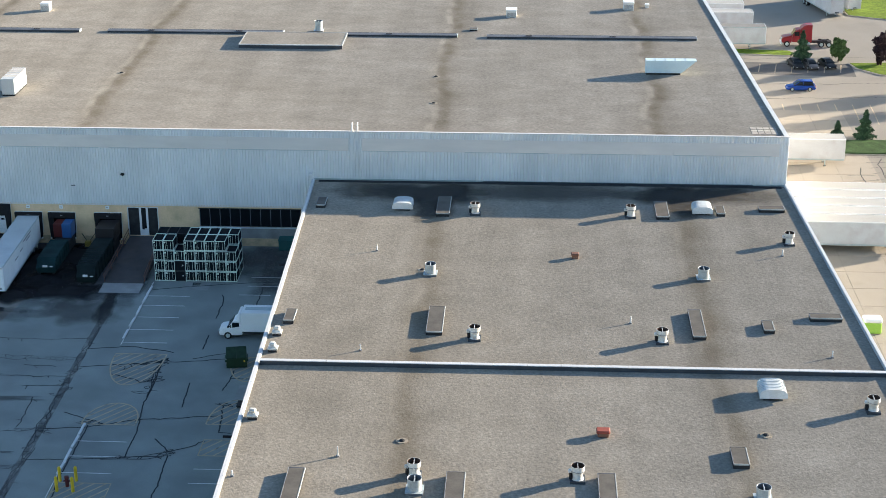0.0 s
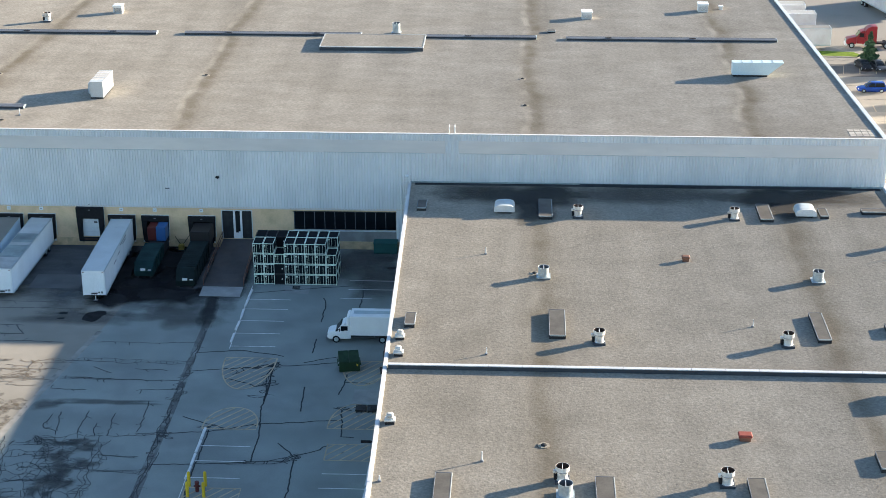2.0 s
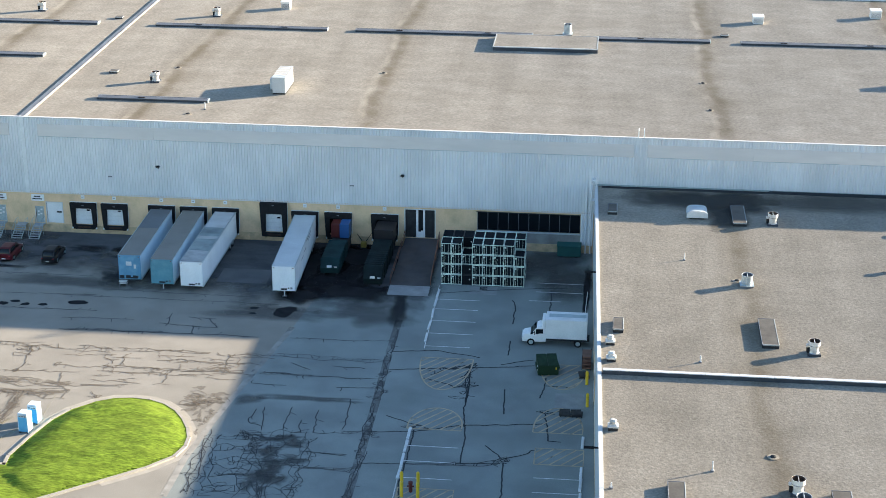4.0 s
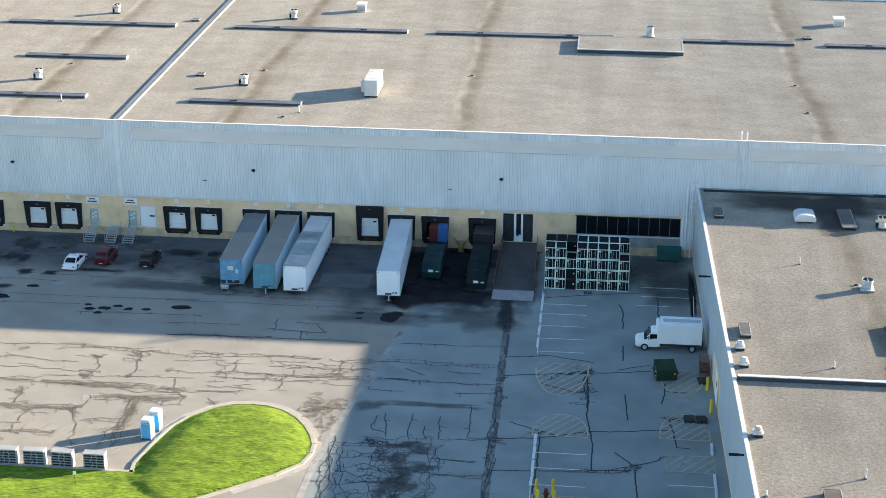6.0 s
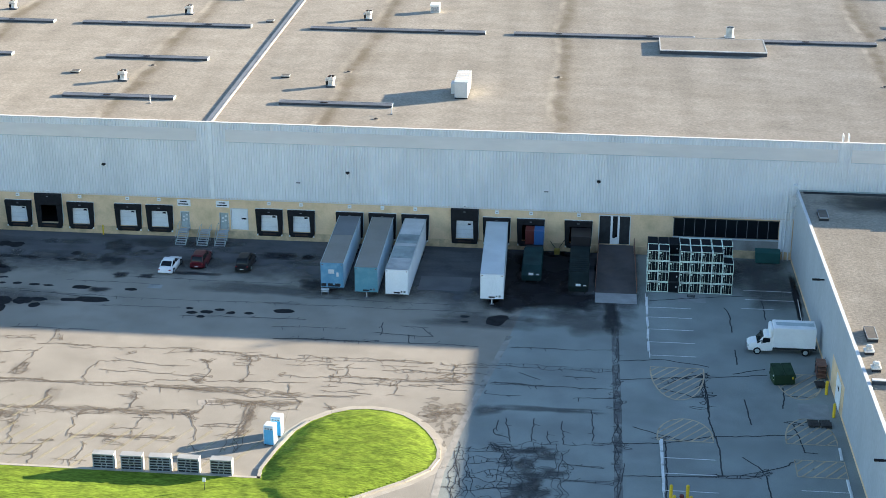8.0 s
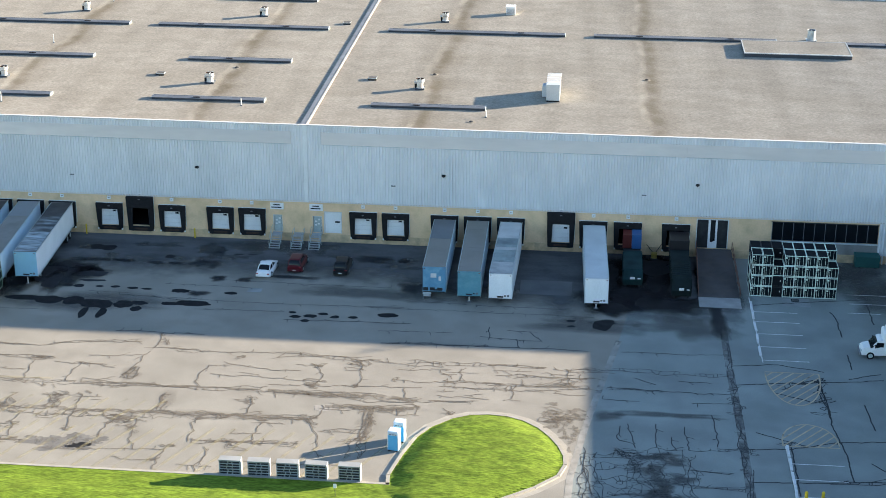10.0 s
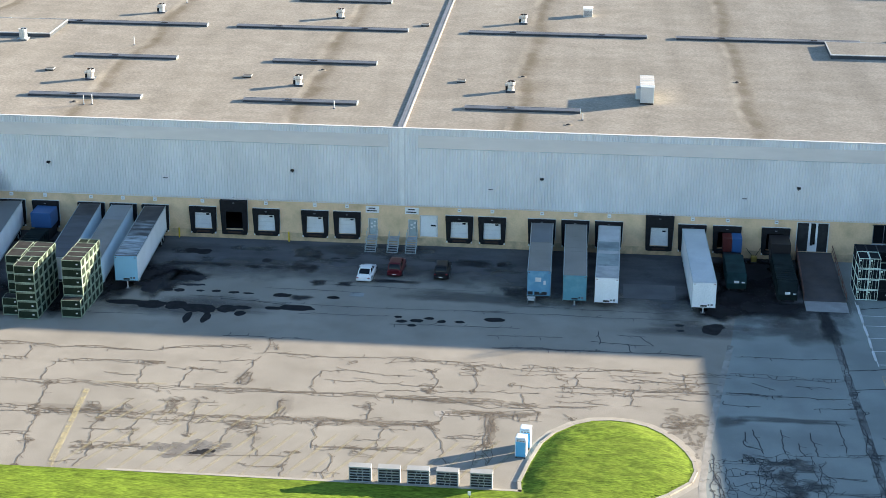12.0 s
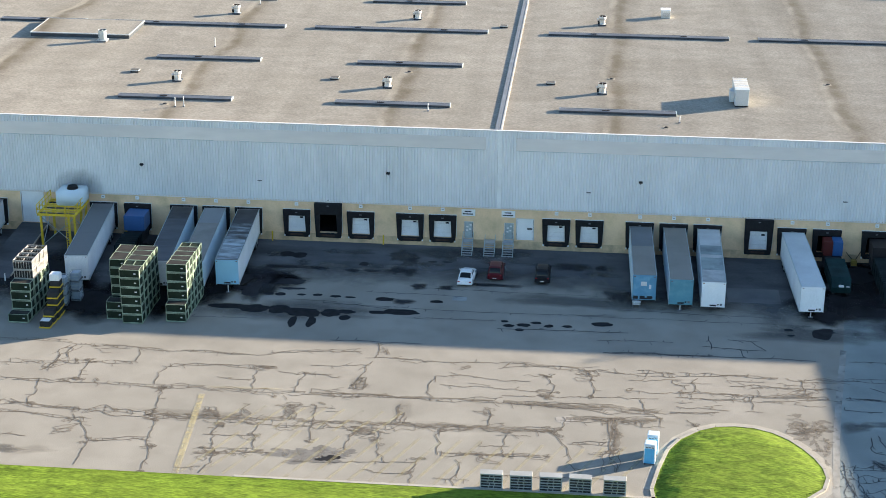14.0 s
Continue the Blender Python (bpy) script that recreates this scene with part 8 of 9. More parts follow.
for row in ((-128, -31.0, -103, -32.6, 2, 0.35), (-103, -32.6, -93.1, -32.7, 2, 0.3), (-93.1, -32.7, -82.5, -30.4, 2, 0.35), (-67.9, -32.3, -50, -32.7, 3, 0.7), (-50, -32.7, -34.2, -32.6, 2, 0.4), (-120, -36.8, -105.2, -36.0, 2, 0.55), (-102.1, -36.0, -90.4, -35.5, 2, 0.45), (-128, -40.0, -101.7, -40.9, 2, 0.45), (-52.1, -41.3, -46.1, -41.0, 2, 0.3), (-41.6, -37.0, -35.2, -36.7, 2, 0.5), (-60.5, -48.5, -56.0, -48.4, 2, 0.4), (-58.6, -50.2, -55.9, -50.0, 2, 0.35), (-104.9, -52.6, -99.1, -51.7, 2, 0.45), (-118, -46.8, -106, -49.0, 2, 0.4)):
    bundle(co, *row, 0.075)
for row in ((-101.7, -40.9, -86.5, -40.9, 3, 0.6), (-86.5, -40.9, -67.1, -40.6, 3, 0.65), (-67.1, -40.7, -52.1, -41.3, 4, 0.75), (-128, -45.4, -99.9, -46.9, 3, 0.7), (-99.9, -46.9, -81.5, -47.2, 4, 1.0), (-81.5, -47.2, -66.5, -46.2, 4, 0.95), (-66.5, -46.2, -61, -45.8, 3, 0.6), (-94.8, -53.8, -88.3, -53.1, 3, 0.75), (-72.1, -51.7, -62.0, -51.2, 3, 0.65), (-60.8, -43.6, -51.5, -43.0, 4, 0.7)):
    bundle(co, *row, 0.075)
cp = Sheet(0.0185)
for x0, y0, x1, y1, w in ((-67, -40.7, -52, -41.3, 0.9), (-60.8, -43.6, -51.5, -43.0, 0.9), (-99, -46.9, -62, -46.3, 0.8), (-86, -40.9, -68, -40.6, 0.5), (-94.8, -53.8, -88.3, -53.1, 0.5), (-56.3, -43.5, -56.1, -49.0, 0.7), (-72, -51.7, -63, -51.2, 0.4)):
    cp.ribbon(jag(x0, y0, x1, y1, 0.3), w * 0.75)
cp.done("crack_filler", M["filler_worn"], "worn brown filler along the crack runs", "crack filler")
# and those that cross them
for row in ((-109.6, -40.3, -109.8, -36.1), (-101.8, -40.5, -101.7, -36.4), (-100.9, -41.5, -100.4, -46.5), (-107.9, -47.6, -104.9, -52.6), (-104.9, -52.6, -104.9, -57.3), (-99.8, -47.4, -98.6, -57.5), (-95.2, -44.9, -93.5, -48.1), (-93.5, -48.1, -93.3, -57.6), (-91.4, -43.8, -91.8, -46.2), (-89.8, -48.0, -89.3, -52.5), (-92.2, -36.5, -91.9, -40.6), (-85.0, -43.4, -84.4, -50.4), (-80.3, -48.0, -80.9, -52.0), (-78.4, -47.8, -77.0, -54.0), (-72.5, -47.2, -72.3, -52.0), (-74.1, -35.7, -73.9, -40.5), (-105.5, -32.8, -104.7, -36.0), (-113.5, -40.4, -112.8, -46.0)):
    crack(co, *row, 0.085, 0.45, 0.3)
for row in ((-80.9, -33.0, -81.6, -39.5), (-74.0, -53.1, -74.3, -57.4), (-70.6, -52.8, -70.3, -57.5), (-68.2, -42.7, -68.0, -45.7), (-62.9, -34.5, -62.7, -39.3), (-58.8, -33.3, -58.4, -38.8), (-61.1, -43.3, -61.8, -46.7), (-61.8, -46.7, -59.7, -53.7), (-42.5, -36.8, -42.8, -40.0), (-49.3, -42.7, -48.4, -44.0), (-66.2, -47.4, -66.6, -51.4), (-119, -40.0, -119.6, -45.8), (-121, -47.0, -120, -57.5), (-115.2, -47.4, -113.4, -57.6), (-87.2, -36.4, -87.6, -40.8), (-48.4, -34.6, -48.6, -37.0), (-37.4, -32.8, -37.0, -36.6), (-53.6, -38.8, -53.2, -41.0)):
    crack(co, *row, 0.085, 0.45, 0.25)
# thorny little cracks towards the newer asphalt
for _ in range(22):
    x, y = rc.uniform(-52, -37), rc.choice((-33.6, -35.0, -36.8, -38.0, -39.2)) + rc.gauss(0, 0.25)
    crack(co, x, y, x + rc.uniform(1.5, 5.0), y + rc.gauss(0, 0.15), 0.07, 0.2)
    crack(co, x + 1, y - 0.1, x + 1 + rc.gauss(0, 0.5), y + rc.uniform(-2.2, 1.4), 0.07, 0.35)
# rings thick enough to show from far off
for x0, y0, x1, y1, s in ((-56.3, -43.5, -56.1, -53.6, 0.5), (-76.6, -42.2, -76.6, -46.3, 0.7), (-87.6, -43.7, -86.9, -46.7, 0.8), (-81.2, -36.8, -81.6, -39.6, 0.6), (-80.4, -28.5, -79.9, -31.3, 0.7), (-112.6, -32.4, -113.2, -38.6, 1.0)):
    bundle(co, x0, y0, x1, y1, 4, s, 0.075, 0.3)
for x, y, r, n in ((-99.9, -47.6, 0.9, 6), (-107.8, -50.4, 1.1, 4), (-95.0, -46.0, 0.9, 6), (-87.2, -44.2, 0.8, 6), (-80.2, -48.2, 0.9, 6), (-78.2, -49.6, 0.8, 5), (-98.9, -53.4, 0.7, 3), (-91.6, -35.8, 0.8, 4), (-68.4, -43.0, 0.7, 5), (-61.9, -46.2, 0.8, 6), (-56.2, -46.0, 0.8, 6), (-56.2, -49.6, 0.7, 4), (-63.0, -38.6, 0.7, 5), (-100.4, -41.2, 0.6, 3), (-67.5, -52.4, 0.8, 3), (-93.0, -54.0, 0.9, 5), (-58.5, -33.6, 1.1, 5), (-71.6, -33.4, 0.6, 2), (-38.4, -43.4, 1.2, 6), (-37.4, -36.0, 0.8, 4)):
    knot(co, x, y, r, n, 0.075)
for _ in range(34):
    x, y = rc.uniform(-126, -38), rc.uniform(-41.5, -31.5) if rc.random() < 0.55 else rc.uniform(-57, -42)
    if x > -55 and y < -41:
        continue
    crack(co, x, y, x + rc.uniform(1.0, 3.5), y + rc.gauss(0, 0.3), 0.07, 0.2)
# shaded part towards the docks
for row in ((-57.3, -28.4, -43.1, -28.1), (-43.1, -28.1, -35.5, -28.2), (-47.0, -25.7, -40.4, -26.2), (-46.2, -23.1, -46.1, -26.4), (-41.9, -23.9, -40.4, -26.2), (-68.7, -23.5, -54.7, -23.2), (-44.2, -23.8, -42.0, -24.0), (-43.2, -26.0, -42.6, -28.2), (-86.0, -28.3, -76.3, -28.3), (-32.1, -28.0, -21.2, -27.6), (-33.5, -36.5, -21.3, -36.8), (-33.9, -39.1, -30.3, -39.2), (-25.2, -39.2, -21.0, -38.9), (-26.4, -34.3, -23.0, -34.6), (-30.8, -34.0, -28.6, -35.4), (-88.4, -18.6, -79.6, -19.6)):
    crack(cr, *row, 0.1, 0.2)
for row in ((-34.3, -32.4, -21.2, -32.5, 2, 0.35), (-57.3, -28.4, -46.0, -28.0, 2, 0.3), (-33.6, -36.6, -28.0, -36.8, 2, 0.3), (-25.9, -48.6, -19.8, -48.1, 2, 0.3), (-34.7, -50.6, -26.2, -48.9, 3, 0.7), (-34.5, -52.8, -30.0, -52.2, 2, 0.5), (-34.5, -55.2, -25.7, -54.6, 3, 1.0), (-26.4, -52.4, -22.0, -52.9, 2, 0.3), (-34.4, -57.8, -27.0, -57.2, 3, 0.7), (-28.2, -55.2, -21.1, -55.6, 3, 0.6), (-33.8, -60.5, -26.6, -59.7, 3, 1.0), (-31.4, -50.0, -30.0, -61.5, 3, 1.1), (-29.4, -49.6, -28.4, -61.5, 4, 1.2), (-26.0, -48.8, -26.0, -61.5, 3, 0.8), (-35.2, -49.2, -33.7, -61.5, 3, 0.8), (-35.6, -51.0, -35.0, -61.0, 3, 0.5)):
    bundle(cr, *row, 0.065, 0.3)
for row in ((-32.2, -44.6, -32.2, -47.6), (-32.2, -47.6, -30.8, -48.8), (-31.5, -44.1, -30.8, -48.1), (-28.8, -43.8, -28.8, -48.5), (-27.4, -46.4, -27.0, -49.0), (-26.1, -44.2, -25.9, -48.8), (-23.4, -41.5, -23.2, -47.9)):
    crack(cr, *row, 0.1, 0.25)
for _ in range(12):
    knot(cr, rc.gauss(-29.6, 1.8), rc.uniform(-60.5, -49.5), rc.uniform(0.5, 1.1), 2, 0.065)
for row in ((-85.0, -18.8, -71.0, -19.4), (-78.0, -13.2, -58.0, -13.6), (-92.0, -18.0, -87.0, -18.2), (-71.0, -19.4, -56.0, -18.9), (-60.0, -19.2, -35.0, -19.4), (-98.0, -9.2, -79.0, -9.6), (-79.0, -21.8, -69.0, -21.4), (-108, -24.4, -96, -23.6), (-55, -17.2, -38, -17.6), (-84, -15.0, -73, -15.3), (-58.0, -25.4, -50.0, -25.1)):
    crack(cr, *row, 0.07, 0.12)
# the long joint down the newer asphalt
bundle(cr, -21.0, -22.6, -20.8, -43.0, 2, 0.45, 0.09, 0.15), bundle(cr, -20.8, -43.0, -20.7, -62, 3, 0.6, 0.085, 0.15)
for y in (-38.0, -40.2, -49.0):
    knot(cr, -20.7, y, 0.7, 3, 0.08)
# parking bays by the wing
for row in ((-17.3, -14.1, -11.0, -12.6), (-11.0, -12.6, -3.1, -11.2), (-4.8, -11.9, -4.7, -18.1), (-9.1, -15.2, -8.7, -16.6), (-8.7, -16.6, -8.6, -21.8), (-8.6, -26.2, -8.6, -29.8), (-20.8, -30.2, -16.0, -29.4), (-16.0, -29.4, -11.5, -30.7), (-20.6, -34.6, -12.4, -33.2), (-12.4, -33.2, -5.7, -32.0), (-9.2, -32.1, -5.8, -30.6), (-12.2, -33.0, -11.4, -53.3), (-8.4, -37.7, -8.1, -43.1), (-19.4, -44.6, -16.0, -46.4), (-20.6, -48.2, -15.3, -47.2), (-15.3, -47.2, -11.9, -45.8), (-11.9, -45.8, -4.0, -44.7), (-4.4, -34.7, -4.8, -39.3), (-4.4, -36.5, -1.9, -36.7)):
    cr.ribbon(jag(*row, 0.16, 0.5, 0.035), 0.14)
for row in ((-5.0, -42.2, -4.1, -42.6), (-4.1, -42.6, -2.4, -41.7), (-4.1, -42.6, -3.6, -48.1), (-3.6, -48.1, -2.4, -48.2), (-20.5, -54.2, -14.6, -53.7), (-14.6, -53.7, -7.8, -52.9), (-7.6, -52.2, -9.4, -49.6), (-7.6, -52.0, -5.3, -50.7), (-5.3, -50.7, -4.6, -49.9), (-7.5, -52.8, -7.3, -62), (-16.4, -47.2, -16.2, -62), (-17.0, -36.0, -13.4, -37.8)):
    cr.ribbon(jag(*row, 0.14, 0.5, 0.035), 0.14)
bundle(cr, -12.2, -32.8, -12.0, -41.0, 3, 0.5, 0.1, 0.2), bundle(cr, -16.4, -34.6, -12.2, -32.8, 3, 0.4, 0.11, 0.2), bundle(cr, -13.6, -53.6, -8.0, -52.9, 2, 0.3, 0.11, 0.2)
for x, y, r, n in ((-12.2, -33.0, 0.7, 4), (-12.4, -36.8, 0.8, 3), (-12.6, -39.6, 0.8, 2), (-7.6, -52.4, 0.6, 4), (-11.9, -45.9, 0.5, 2), (-16.4, -46.4, 0.6, 3), (-4.0, -42.3, 0.5, 2)):
    knot(cr, x, y, r, n, 0.11)
# the paler brown carries the sunlit look of the sealant
co.done("old_crack_sealant", M["tar_lit"], "old brown-grey sealant over branching asphalt cracks", "crack sealant")
cr.done("crack_sealant", M["tar"], "dark tar lines sealing cracks in asphalt", "crack sealant")
# worn seams where the newer asphalt starts and down its long joint
sm = Sheet(0.010)
sp = Sheet(0.0104)
sp.ribbon([(-32.3, -25.2), (-34.3, -37.4), (-35.6, -46.0), (-36.7, -55.0), (-36.9, -62)], 0.65)
sm.ribbon([(-21.1, -22.0), (-21.0, -32.0), (-20.8, -43.0), (-20.7, -62)], 0.8)
sp.done("pavement_seam", worn(mat("pale worn seam", (0.35, 0.333, 0.30), rough=0.9, var=0.2, scale=0.7, bump=0.1), 0.85, 0.6, 0.2, 0.45), "pale worn seam where newer asphalt starts", "pavement seam")
sm.done("pavement_seam", worn(mat("grey worn seam", (0.195, 0.19, 0.185), rough=0.9, var=0.25, scale=0.7, bump=0.1), 0.5, 0.6), "grey worn patched seam across the yard", "pavement seam")

ln, ly, lf = Sheet(0.0305), Sheet(0.0345), Sheet(0.0305)
for x0, x1, ys in ((-17.5, -12.7, (-15.9, -18.6, -21.8, -25.1, -28.4)), (-16.9, -11.9, (-50.4, -53.3, -56.4)), (-7.2, -3.6, (-15.2,)), (-6.6, -1.2, (-10.0, -12.6)), (-4.6, -0.2, (-55.2, -57.8))):
    for y in ys:
        ln.ribbon([(x0, y), ((x0 + x1) / 2, y + 0.02), (x1, y)], 0.12)
ln.ribbon([(-17.7, -12), (-17.5, -29)], 0.09), ln.ribbon([(-16.9, -47), (-16.7, -62)], 0.09), ln.ribbon([(-0.7, -12), (-0.9, -20)], 0.09)
ln.done("bay_lines", M["paint_line"], "thin worn white parking lines", "road marking")


def hatched(line, slope=1.25, gap=1.3):
    """A closed outline with diagonal bars inside."""
    ly.ribbon(line + line[:1], 0.15)
    xs, ys = [p[0] for p in line], [p[1] for p in line]
    c = min(ys) - slope * max(xs)
    while c < max(ys) - slope * min(xs):
        run = []
        x = min(xs)
        while x <= max(xs):
            y = slope * x + c
            if inside(x, y, line):
                run.append((x, y))
            x += 0.1
        if len(run) > 6:
            ly.ribbon([run[0], run[-1]], 0.16)
        c += gap


def round_end(x0, x1, y0, y1, up):
    n = 18
    cx, a = (x0 + x1) / 2, (x1 - x0) / 2
    if up:
        return [(x0, y0), (x1, y0)] + [(cx + a * math.cos(math.pi * i / n), y0 + 0.8 + (y1 - y0 - 0.8) * math.sin(math.pi * i / n)) for i in range(n + 1)]
    return [(x1, y1), (x0, y1)] + [(cx - a * math.cos(math.pi * i / n), y1 - 0.8 - (y1 - y0 - 0.8) * math.sin(math.pi * i / n)) for i in range(n + 1)]


hatched(round_end(-17.5, -12.1, -38.5, -31.2, False))
hatched(round_end(-17.1, -11.9, -47.0, -42.5, True))
hatched(round_end(-5.1, -0.4, -46.5, -41.3, True))
hatched(round_end(-5.0, -0.4, -37.2, -31.5, False))
hatched([(-4.7, -52.7), (-0.2, -52.7), (-0.2, -49.6), (-4.7, -49.6)])
hatched([(-16.5, -61.6), (-11.5, -61.6), (-11.5, -58.2), (-16.5, -58.2)])
lq = Sheet(0.0315)
lq.ribbon([(-96.6, -42.2), (-95.4, -57.9)], 0.6)
lq.done("bay_edge_line", worn(M["paint_faint"].copy(), 0.45, 0.8), "worn yellow line across the sunlit yard", "road marking")
lf.ribbon([(-96.4, -40.6), (-89, -40.3)], 0.3), lf.ribbon([(-52.6, -44.0), (-52.4, -50.5)], 0.12)
for i in range(30):
    x = -95 + i * 1.9
    if x < -56:
        lf.ribbon([(x, -57.6), (x + 3.7, -49.4 + rc.uniform(-0.8, 0.8))], 0.36)
for i in range(9):
    x = -94 + i * 1.9
    lf.ribbon([(x, -48.5), (x + 2.3, -44.0)], 0.34)
lf.done("faint_hatch_marks", M["paint_faint_soft"], "almost worn-off yellow hatching in the sunlit yard", "road marking")
ly.done("hatch_marks", M["paint_yellow"], "faded yellow hatched no-parking marks", "road marking")
# run-off stains where the valleys meet the tall wall, darkened further for its shade
rs = Sheet(WROOF + 0.012)
for i, (x, y, rx, ry) in enumerate(((16.4, -4.6, 3.4, 4.6), (14.2, -8.6, 2.6, 4.6), (41.4, -4.4, 3.4, 4.2), (43.0, -7.6, 2.2, 3.6), (13.0, -3.8, 7.0, 2.6), (44.5, -3.6, 6.0, 2.5))):
    rs.soft(x, y, rx, ry, 400 + i, 0.25, 36)
# the tall wall's shade, painted as dark gravel along its whole foot
rf = Sheet(WROOF + 0.008)
for i, (x, y, rx, ry) in enumerate(((8.5, -3.4, 8.0, 3.6), (27.5, -3.4, 13.0, 3.6), (47.0, -3.4, 9.5, 3.6))):
    rf.soft(x, y, rx, ry, 420 + i, 0.2, 48)
rf.done("roof_run_off_stain", M["gravel_shade"], "faint damp grime on roof gravel", "stain")
rs.done("roof_run_off_stain", M["gravel_soft"], "dark damp run-off stain on roof gravel", "stain")
# concrete pads
pd = tagged(new("drain_pads"), "small pale concrete drain pads", kind="structure")
for x0, x1, y0, y1 in ((-14.1, -11.0, -14.0, -11.7), (-3.3, -0.4, -41.2, -38.0), (-74.2, -72.6, -16.4, -15.3)):
    part("pad", boxes((x0, x1, y0, y1, -0.05, 0.018)), mat("grey pad concrete", (0.27, 0.28, 0.275), rough=0.9, var=0.15, scale=0.8, bump=0.1), pd)
t = thing("drain_grate", "dark iron drain grate in a concrete pad", "drain", pose(-12.6, -12.3, 0.03))
part("grate", boxes(*[(-0.35 + i * 0.12, -0.29 + i * 0.12, -0.3, 0.3, -0.004, 0.02) for i in range(6)]), M["dark"], t)
part("frame", boxes((-0.42, -0.36, -0.36, 0.36, -0.004, 0.025), (0.36, 0.42, -0.36, 0.36, -0.004, 0.025), (-0.36, 0.36, -0.36, -0.31, -0.004, 0.025), (-0.36, 0.36, 0.31, 0.36, -0.004, 0.025)), M["dark"], t)

# ---- east lot ----
LEAF = {
    "spruce": mat("spruce needles", (0.055, 0.11, 0.06), rough=0.8, var=0.3, scale=0.8, bump=0, spec=0.15, per_island=0.4),
    "green": mat("shrub leaves", (0.065, 0.125, 0.04), rough=0.75, var=0.3, scale=0.8, bump=0, spec=0.2, per_island=0.4),
    "plum": mat("dark plum leaves", (0.05, 0.03, 0.034), rough=0.75, var=0.3, scale=0.8, bump=0, spec=0.2, per_island=0.4),
}
BARK = mat("bark", (0.07, 0.05, 0.035), rough=0.9, var=0.3, scale=3)


def tree(x, y, h, r, kind, label, seed):
    rt = random.Random(seed)
    t = thing("tree", label, "tree", pose(x, y, 0), "east lot trees")
    bm = bmesh.new()
    tube(bm, (0, 0, 0), (0.05, 0.02, h * 0.9), 0.05 * h ** 0.7, 8, 0.02)
    for i in range(26 if kind == "spruce" else 14):
        z = h * (0.1 + 0.8 * i / 26) if kind == "spruce" else h * rt.uniform(0.3, 0.75)
        a = i * 2.4
        L = r * (1.02 - z / h) if kind == "spruce" else r * rt.uniform(0.5, 0.9)
        e = (L * math.cos(a), L * math.sin(a), z + (-0.12 * L if kind == "spruce" else 0.5 * L))
        tube(bm, (0, 0, z), e, 0.035, 5, 0.012)
    part("trunk", bm, BARK, t)
    v, f = [], []

    def leaf(p, s):
        n0 = len(v)
        u = Vector((rt.gauss(0, 1), rt.gauss(0, 1), rt.gauss(0, 0.7))).normalized()
        w = u.cross(Vector((rt.gauss(0, 1), rt.gauss(0, 1), rt.gauss(0, 1)))).normalized()
        q = Vector(p)
        for c in (q - u * s, q + w * s * 0.45, q + u * s, q - w * s * 0.45):
            v.append(tuple(c))
        f.append((n0, n0 + 1, n0 + 2, n0 + 3))

    if kind == "spruce":
        for _ in range(5200):
            u = rt.random() ** 0.85
            z = h * (0.05 + 0.95 * (1 - u))
            rr = r * (1.04 - z / h) * (0.82 + 0.3 * math.sin(z * 5.5)) * rt.uniform(0.35, 1.05)
            a = rt.uniform(0, 6.283)
            k = 1 + 0.22 * noise.noise(Vector((math.cos(a) * 2, math.sin(a) * 2, z * 0.9 + seed)))
            leaf((rr * k * math.cos(a), rr * k * math.sin(a), z), rt.uniform(0.14, 0.3))
    else:
        for _ in range(5200):
            d = Vector((rt.gauss(0, 1), rt.gauss(0, 1), rt.gauss(0, 1))).normalized()
            k = (0.72 + 0.5 * noise.noise(d * 1.9 + Vector((seed, 0, 0)))) * rt.uniform(0.55, 1.05) ** 0.5
            leaf((d.x * r * k, d.y * r * k, h * 0.54 + d.z * h * 0.5 * k), rt.uniform(0.14, 0.3))
    me = bpy.data.meshes.new("crown")
    me.from_pydata(v, [], f)
    me.materials.append(LEAF[kind])
    c = new("crown", me)
    c.parent = t
    return t


tree(71.2, 87.6, 5.6, 1.9, "spruce", "tall dark green spruce by the parked cars", 1)
tree(77.6, 88.9, 4.1, 1.6, "green", "rounded green tree by the parked cars", 2)
tree(84.2, 86.2, 6.0, 2.1, "plum", "dark plum-leaved round tree on a grass island", 3)
tree(70.6, 47.9, 2.0, 0.8, "spruce", "small spruce beside the shaded bank", 4)
tree(74.2, 46.2, 4.3, 1.5, "spruce", "broad blue-green spruce beside the shaded bank", 5)
# two trees outside the view, added to throw shadows over the lot
tree(88.5, 62.0, 9.0, 3.4, "green", "leafy lot tree casting a long shadow", 6)
tree(90.5, 71.5, 9.0, 3.2, "green", "leafy lot tree casting a long shadow", 7)


def bank(name, pts, h, label, cover=None):
    bm = bmesh.new()
    prism(bm, pts, -0.2, h)
    bevel(bm, 0.08)
    s = structure(name, bm, cover or M["grass"], label)
    bm = bmesh.new()
    line = pts + pts[:1]
    strip([(x, y) for x, y in reversed(line)], 0.25, -0.1, 0.14, bm)
    part("kerb", bm, M["kerb"], s)


bank("grass_bank", [(64.5, 38.6), (110, 38.9), (110, 45.0), (64.5, 44.7)], 0.3, "dark green ground cover bank beyond the trailers", mat("dark ground cover", (0.045, 0.085, 0.03), rough=0.9, var=0.3, scale=0.6, fine=4, fvar=0.3, bump=0.4, spec=0.1))
bank("grass_island_a", [(58.5, 93.2), (70.2, 92.0), (71.0, 93.6), (70.0, 95.2), (58.5, 96.2)], 0.16, "small grass island")
bank("grass_island_b", [(79.2, 87.4), (80.0, 84.2), (83.2, 80.4), (95, 78.2), (95, 88.5)], 0.18, "kerbed grass island under a plum tree")
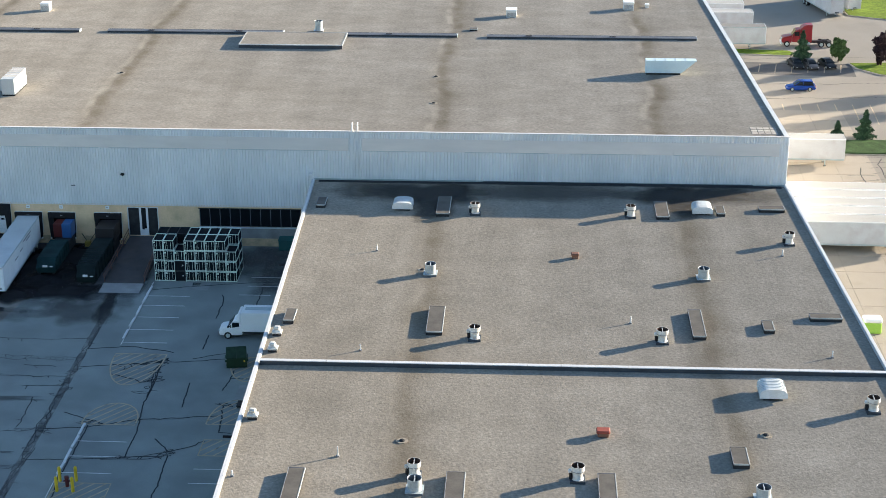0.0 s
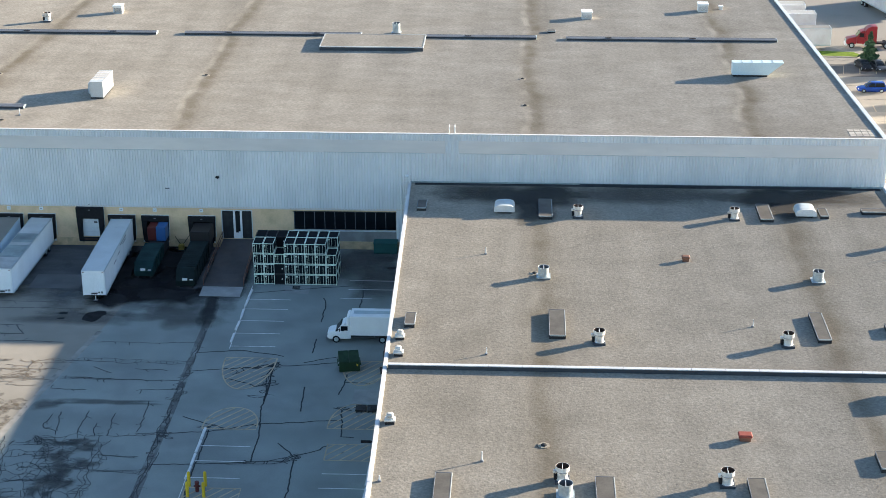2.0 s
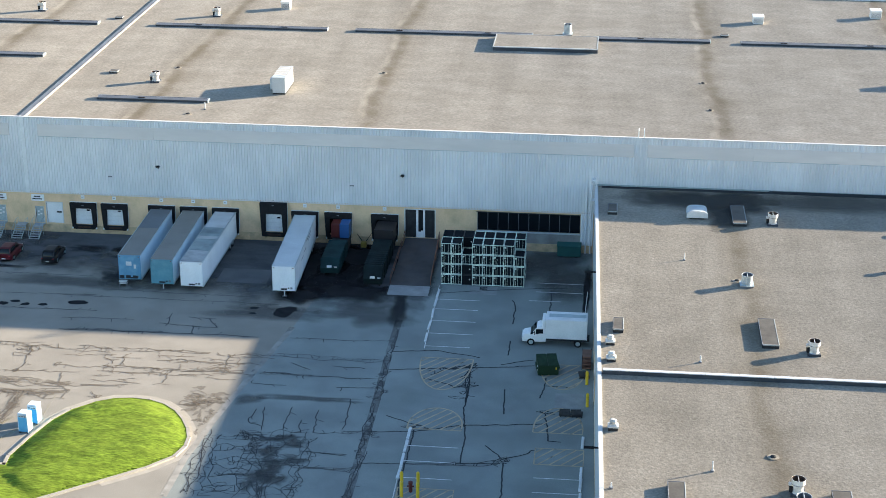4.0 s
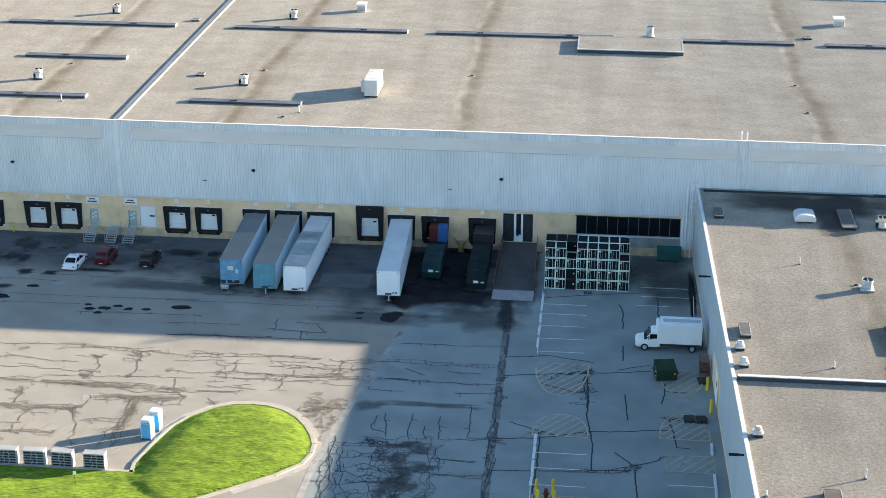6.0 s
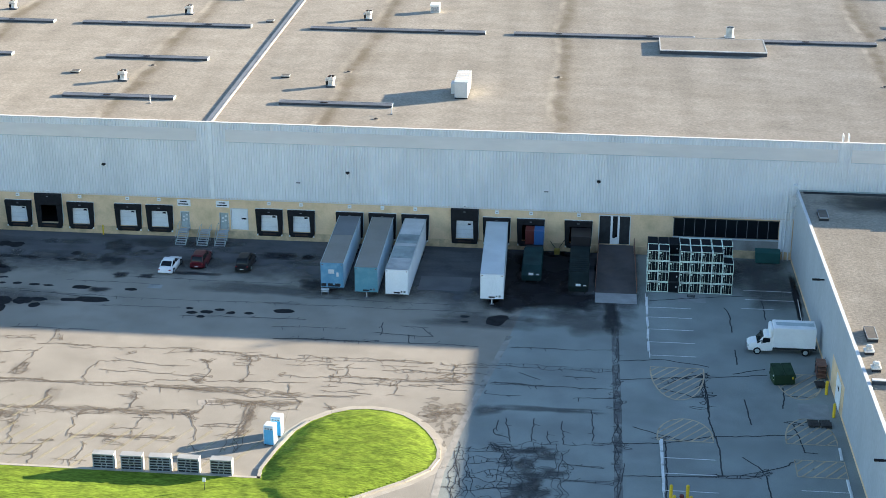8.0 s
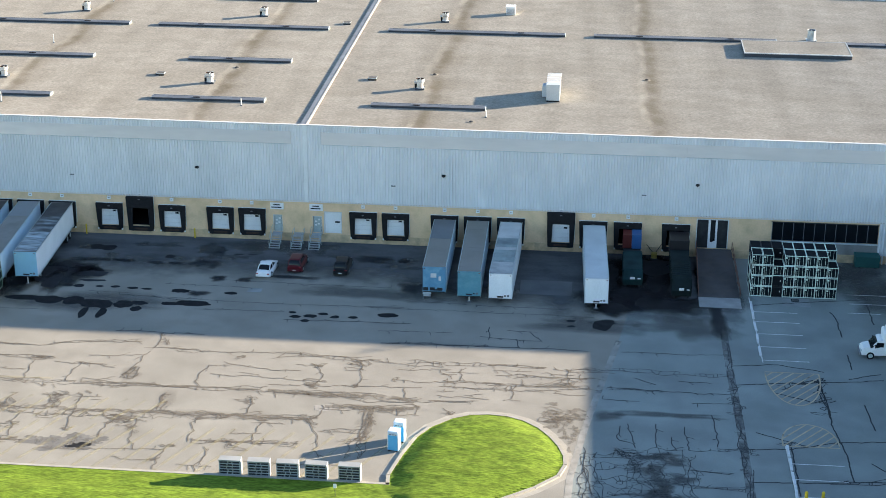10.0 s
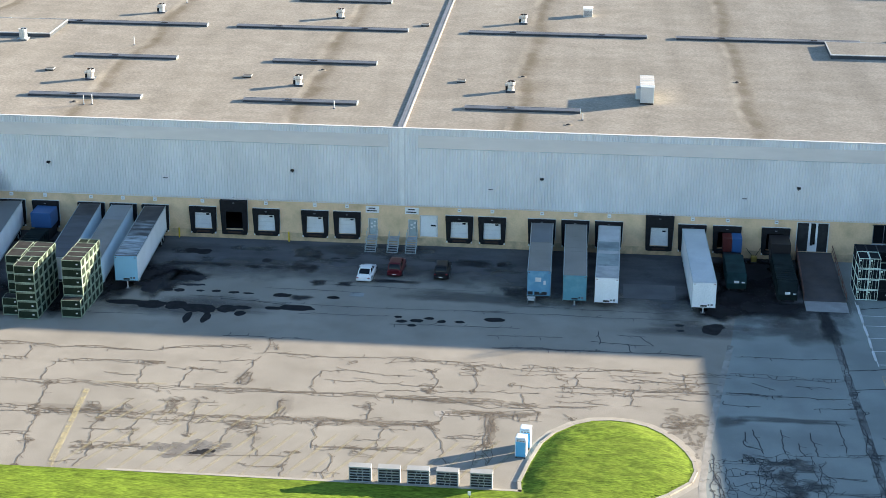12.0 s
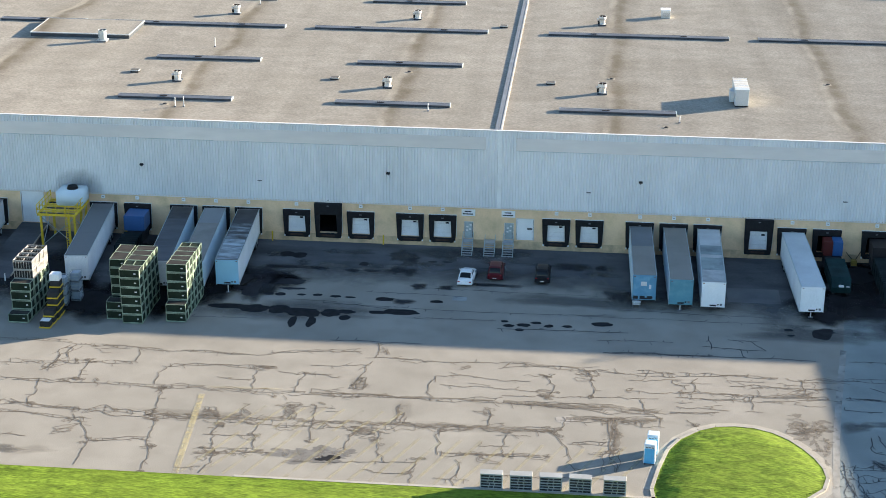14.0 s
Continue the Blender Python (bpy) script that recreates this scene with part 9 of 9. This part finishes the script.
bank("grass_island_c", [(85.0, 121.5), (95, 117), (110, 117), (110, 140), (84, 140)], 0.18, "bright grass corner on the far lot")
bay = Sheet(-0.014)
bay.v += [(59.6, 80.4, -0.014), (79.0, 79.4, -0.014), (79.4, 87.2, -0.014), (59.0, 88.0, -0.014)]
bay.f.append((0, 1, 2, 3))
bay.done("bay_asphalt", mat("newer dark bay asphalt", (0.125, 0.12, 0.115), rough=0.9, var=0.2, scale=0.3, bump=0.2, spec=0.15), "darker asphalt of the parking bays", "asphalt")
el = Sheet(0.0)
el.z = -0.008
for i in range(7):
    el.ribbon([(61.5 + i * 2.7, 86.6), (60.6 + i * 2.7, 81.6)], 0.17)
for i in range(9):
    el.ribbon([(64.5 + i * 2.7, 58.2), (64.2 + i * 2.7, 53.2)], 0.17)
    el.ribbon([(64.7 + i * 2.7, 63.4), (64.5 + i * 2.7, 58.2)], 0.17)
el.ribbon([(62, 58.2), (92, 58.2)], 0.1), el.ribbon([(60.5, 81.6), (66, 80.9)], 0.1)
el.done("east_bay_lines", M["paint_yellow"], "faded yellow parking lines on the east lot", "road marking")
cs = tagged(new("dock_slabs"), "pale concrete slabs along the east docks", kind="structure")
for i in range(24):
    for j in range(3):
        part("slab", boxes((57.6 + j * 5.2, 62.75 + j * 5.2, -60 + i * 5.0, -55.06 + i * 5.0, -0.2, 0.004 + 0.002 * ((i + j) % 3))), M["concrete"], cs)
ec = Sheet(0.016)
for y0, y1, x in ((20, 33, 70.4), (28, 37, 74), (18, 30, 78)):
    ec.ribbon(wander(x, y0, x + 1, y1, 0.3), 0.12)
    for k in range(5):
        ec.ribbon(wander(x - 1.5, y0 + k * 2.4, x + 2.5, y0 + k * 2.4 + 0.4, 0.25), 0.08)
for y in (66, 74, 90):
    ec.ribbon(wander(58, y, 85, y + 1.5, 0.4), 0.1)
ec.done("east_crack_sealant", M["tar"], "dark crack lines in the east lot", "crack sealant")
gbn = thing("litter_bin", "white-topped lime green bin on the concrete apron", "bin", pose(62.6, -22.0, 0))
lime = paint("lime green plastic", (0.30, 0.52, 0.08), rough=0.5)
part("tub", boxes((-0.95, 0.95, -0.7, 0.7, 0.05, 1.3), bev=0.1), lime, gbn)
part("cover", boxes((-1.0, 1.0, -0.75, 0.75, 1.3, 1.75), bev=0.15), M["white"], gbn)
part("foot", boxes((-0.8, 0.8, -0.6, 0.6, 0, 0.06)), M["dark"], gbn)
dbx = thing("dock_rubbish", "loose dark timber under the trailers", "timber", pose(70.0, 1.0, 0))
for i in range(4):
    part("plank", boxes((-1.5 + i * 0.3, 1.2 + i * 0.4, -0.5 + i * 0.28, -0.32 + i * 0.28, i * 0.0, 0.08)), M["rust"] if i % 2 else M["dark"], dbx)
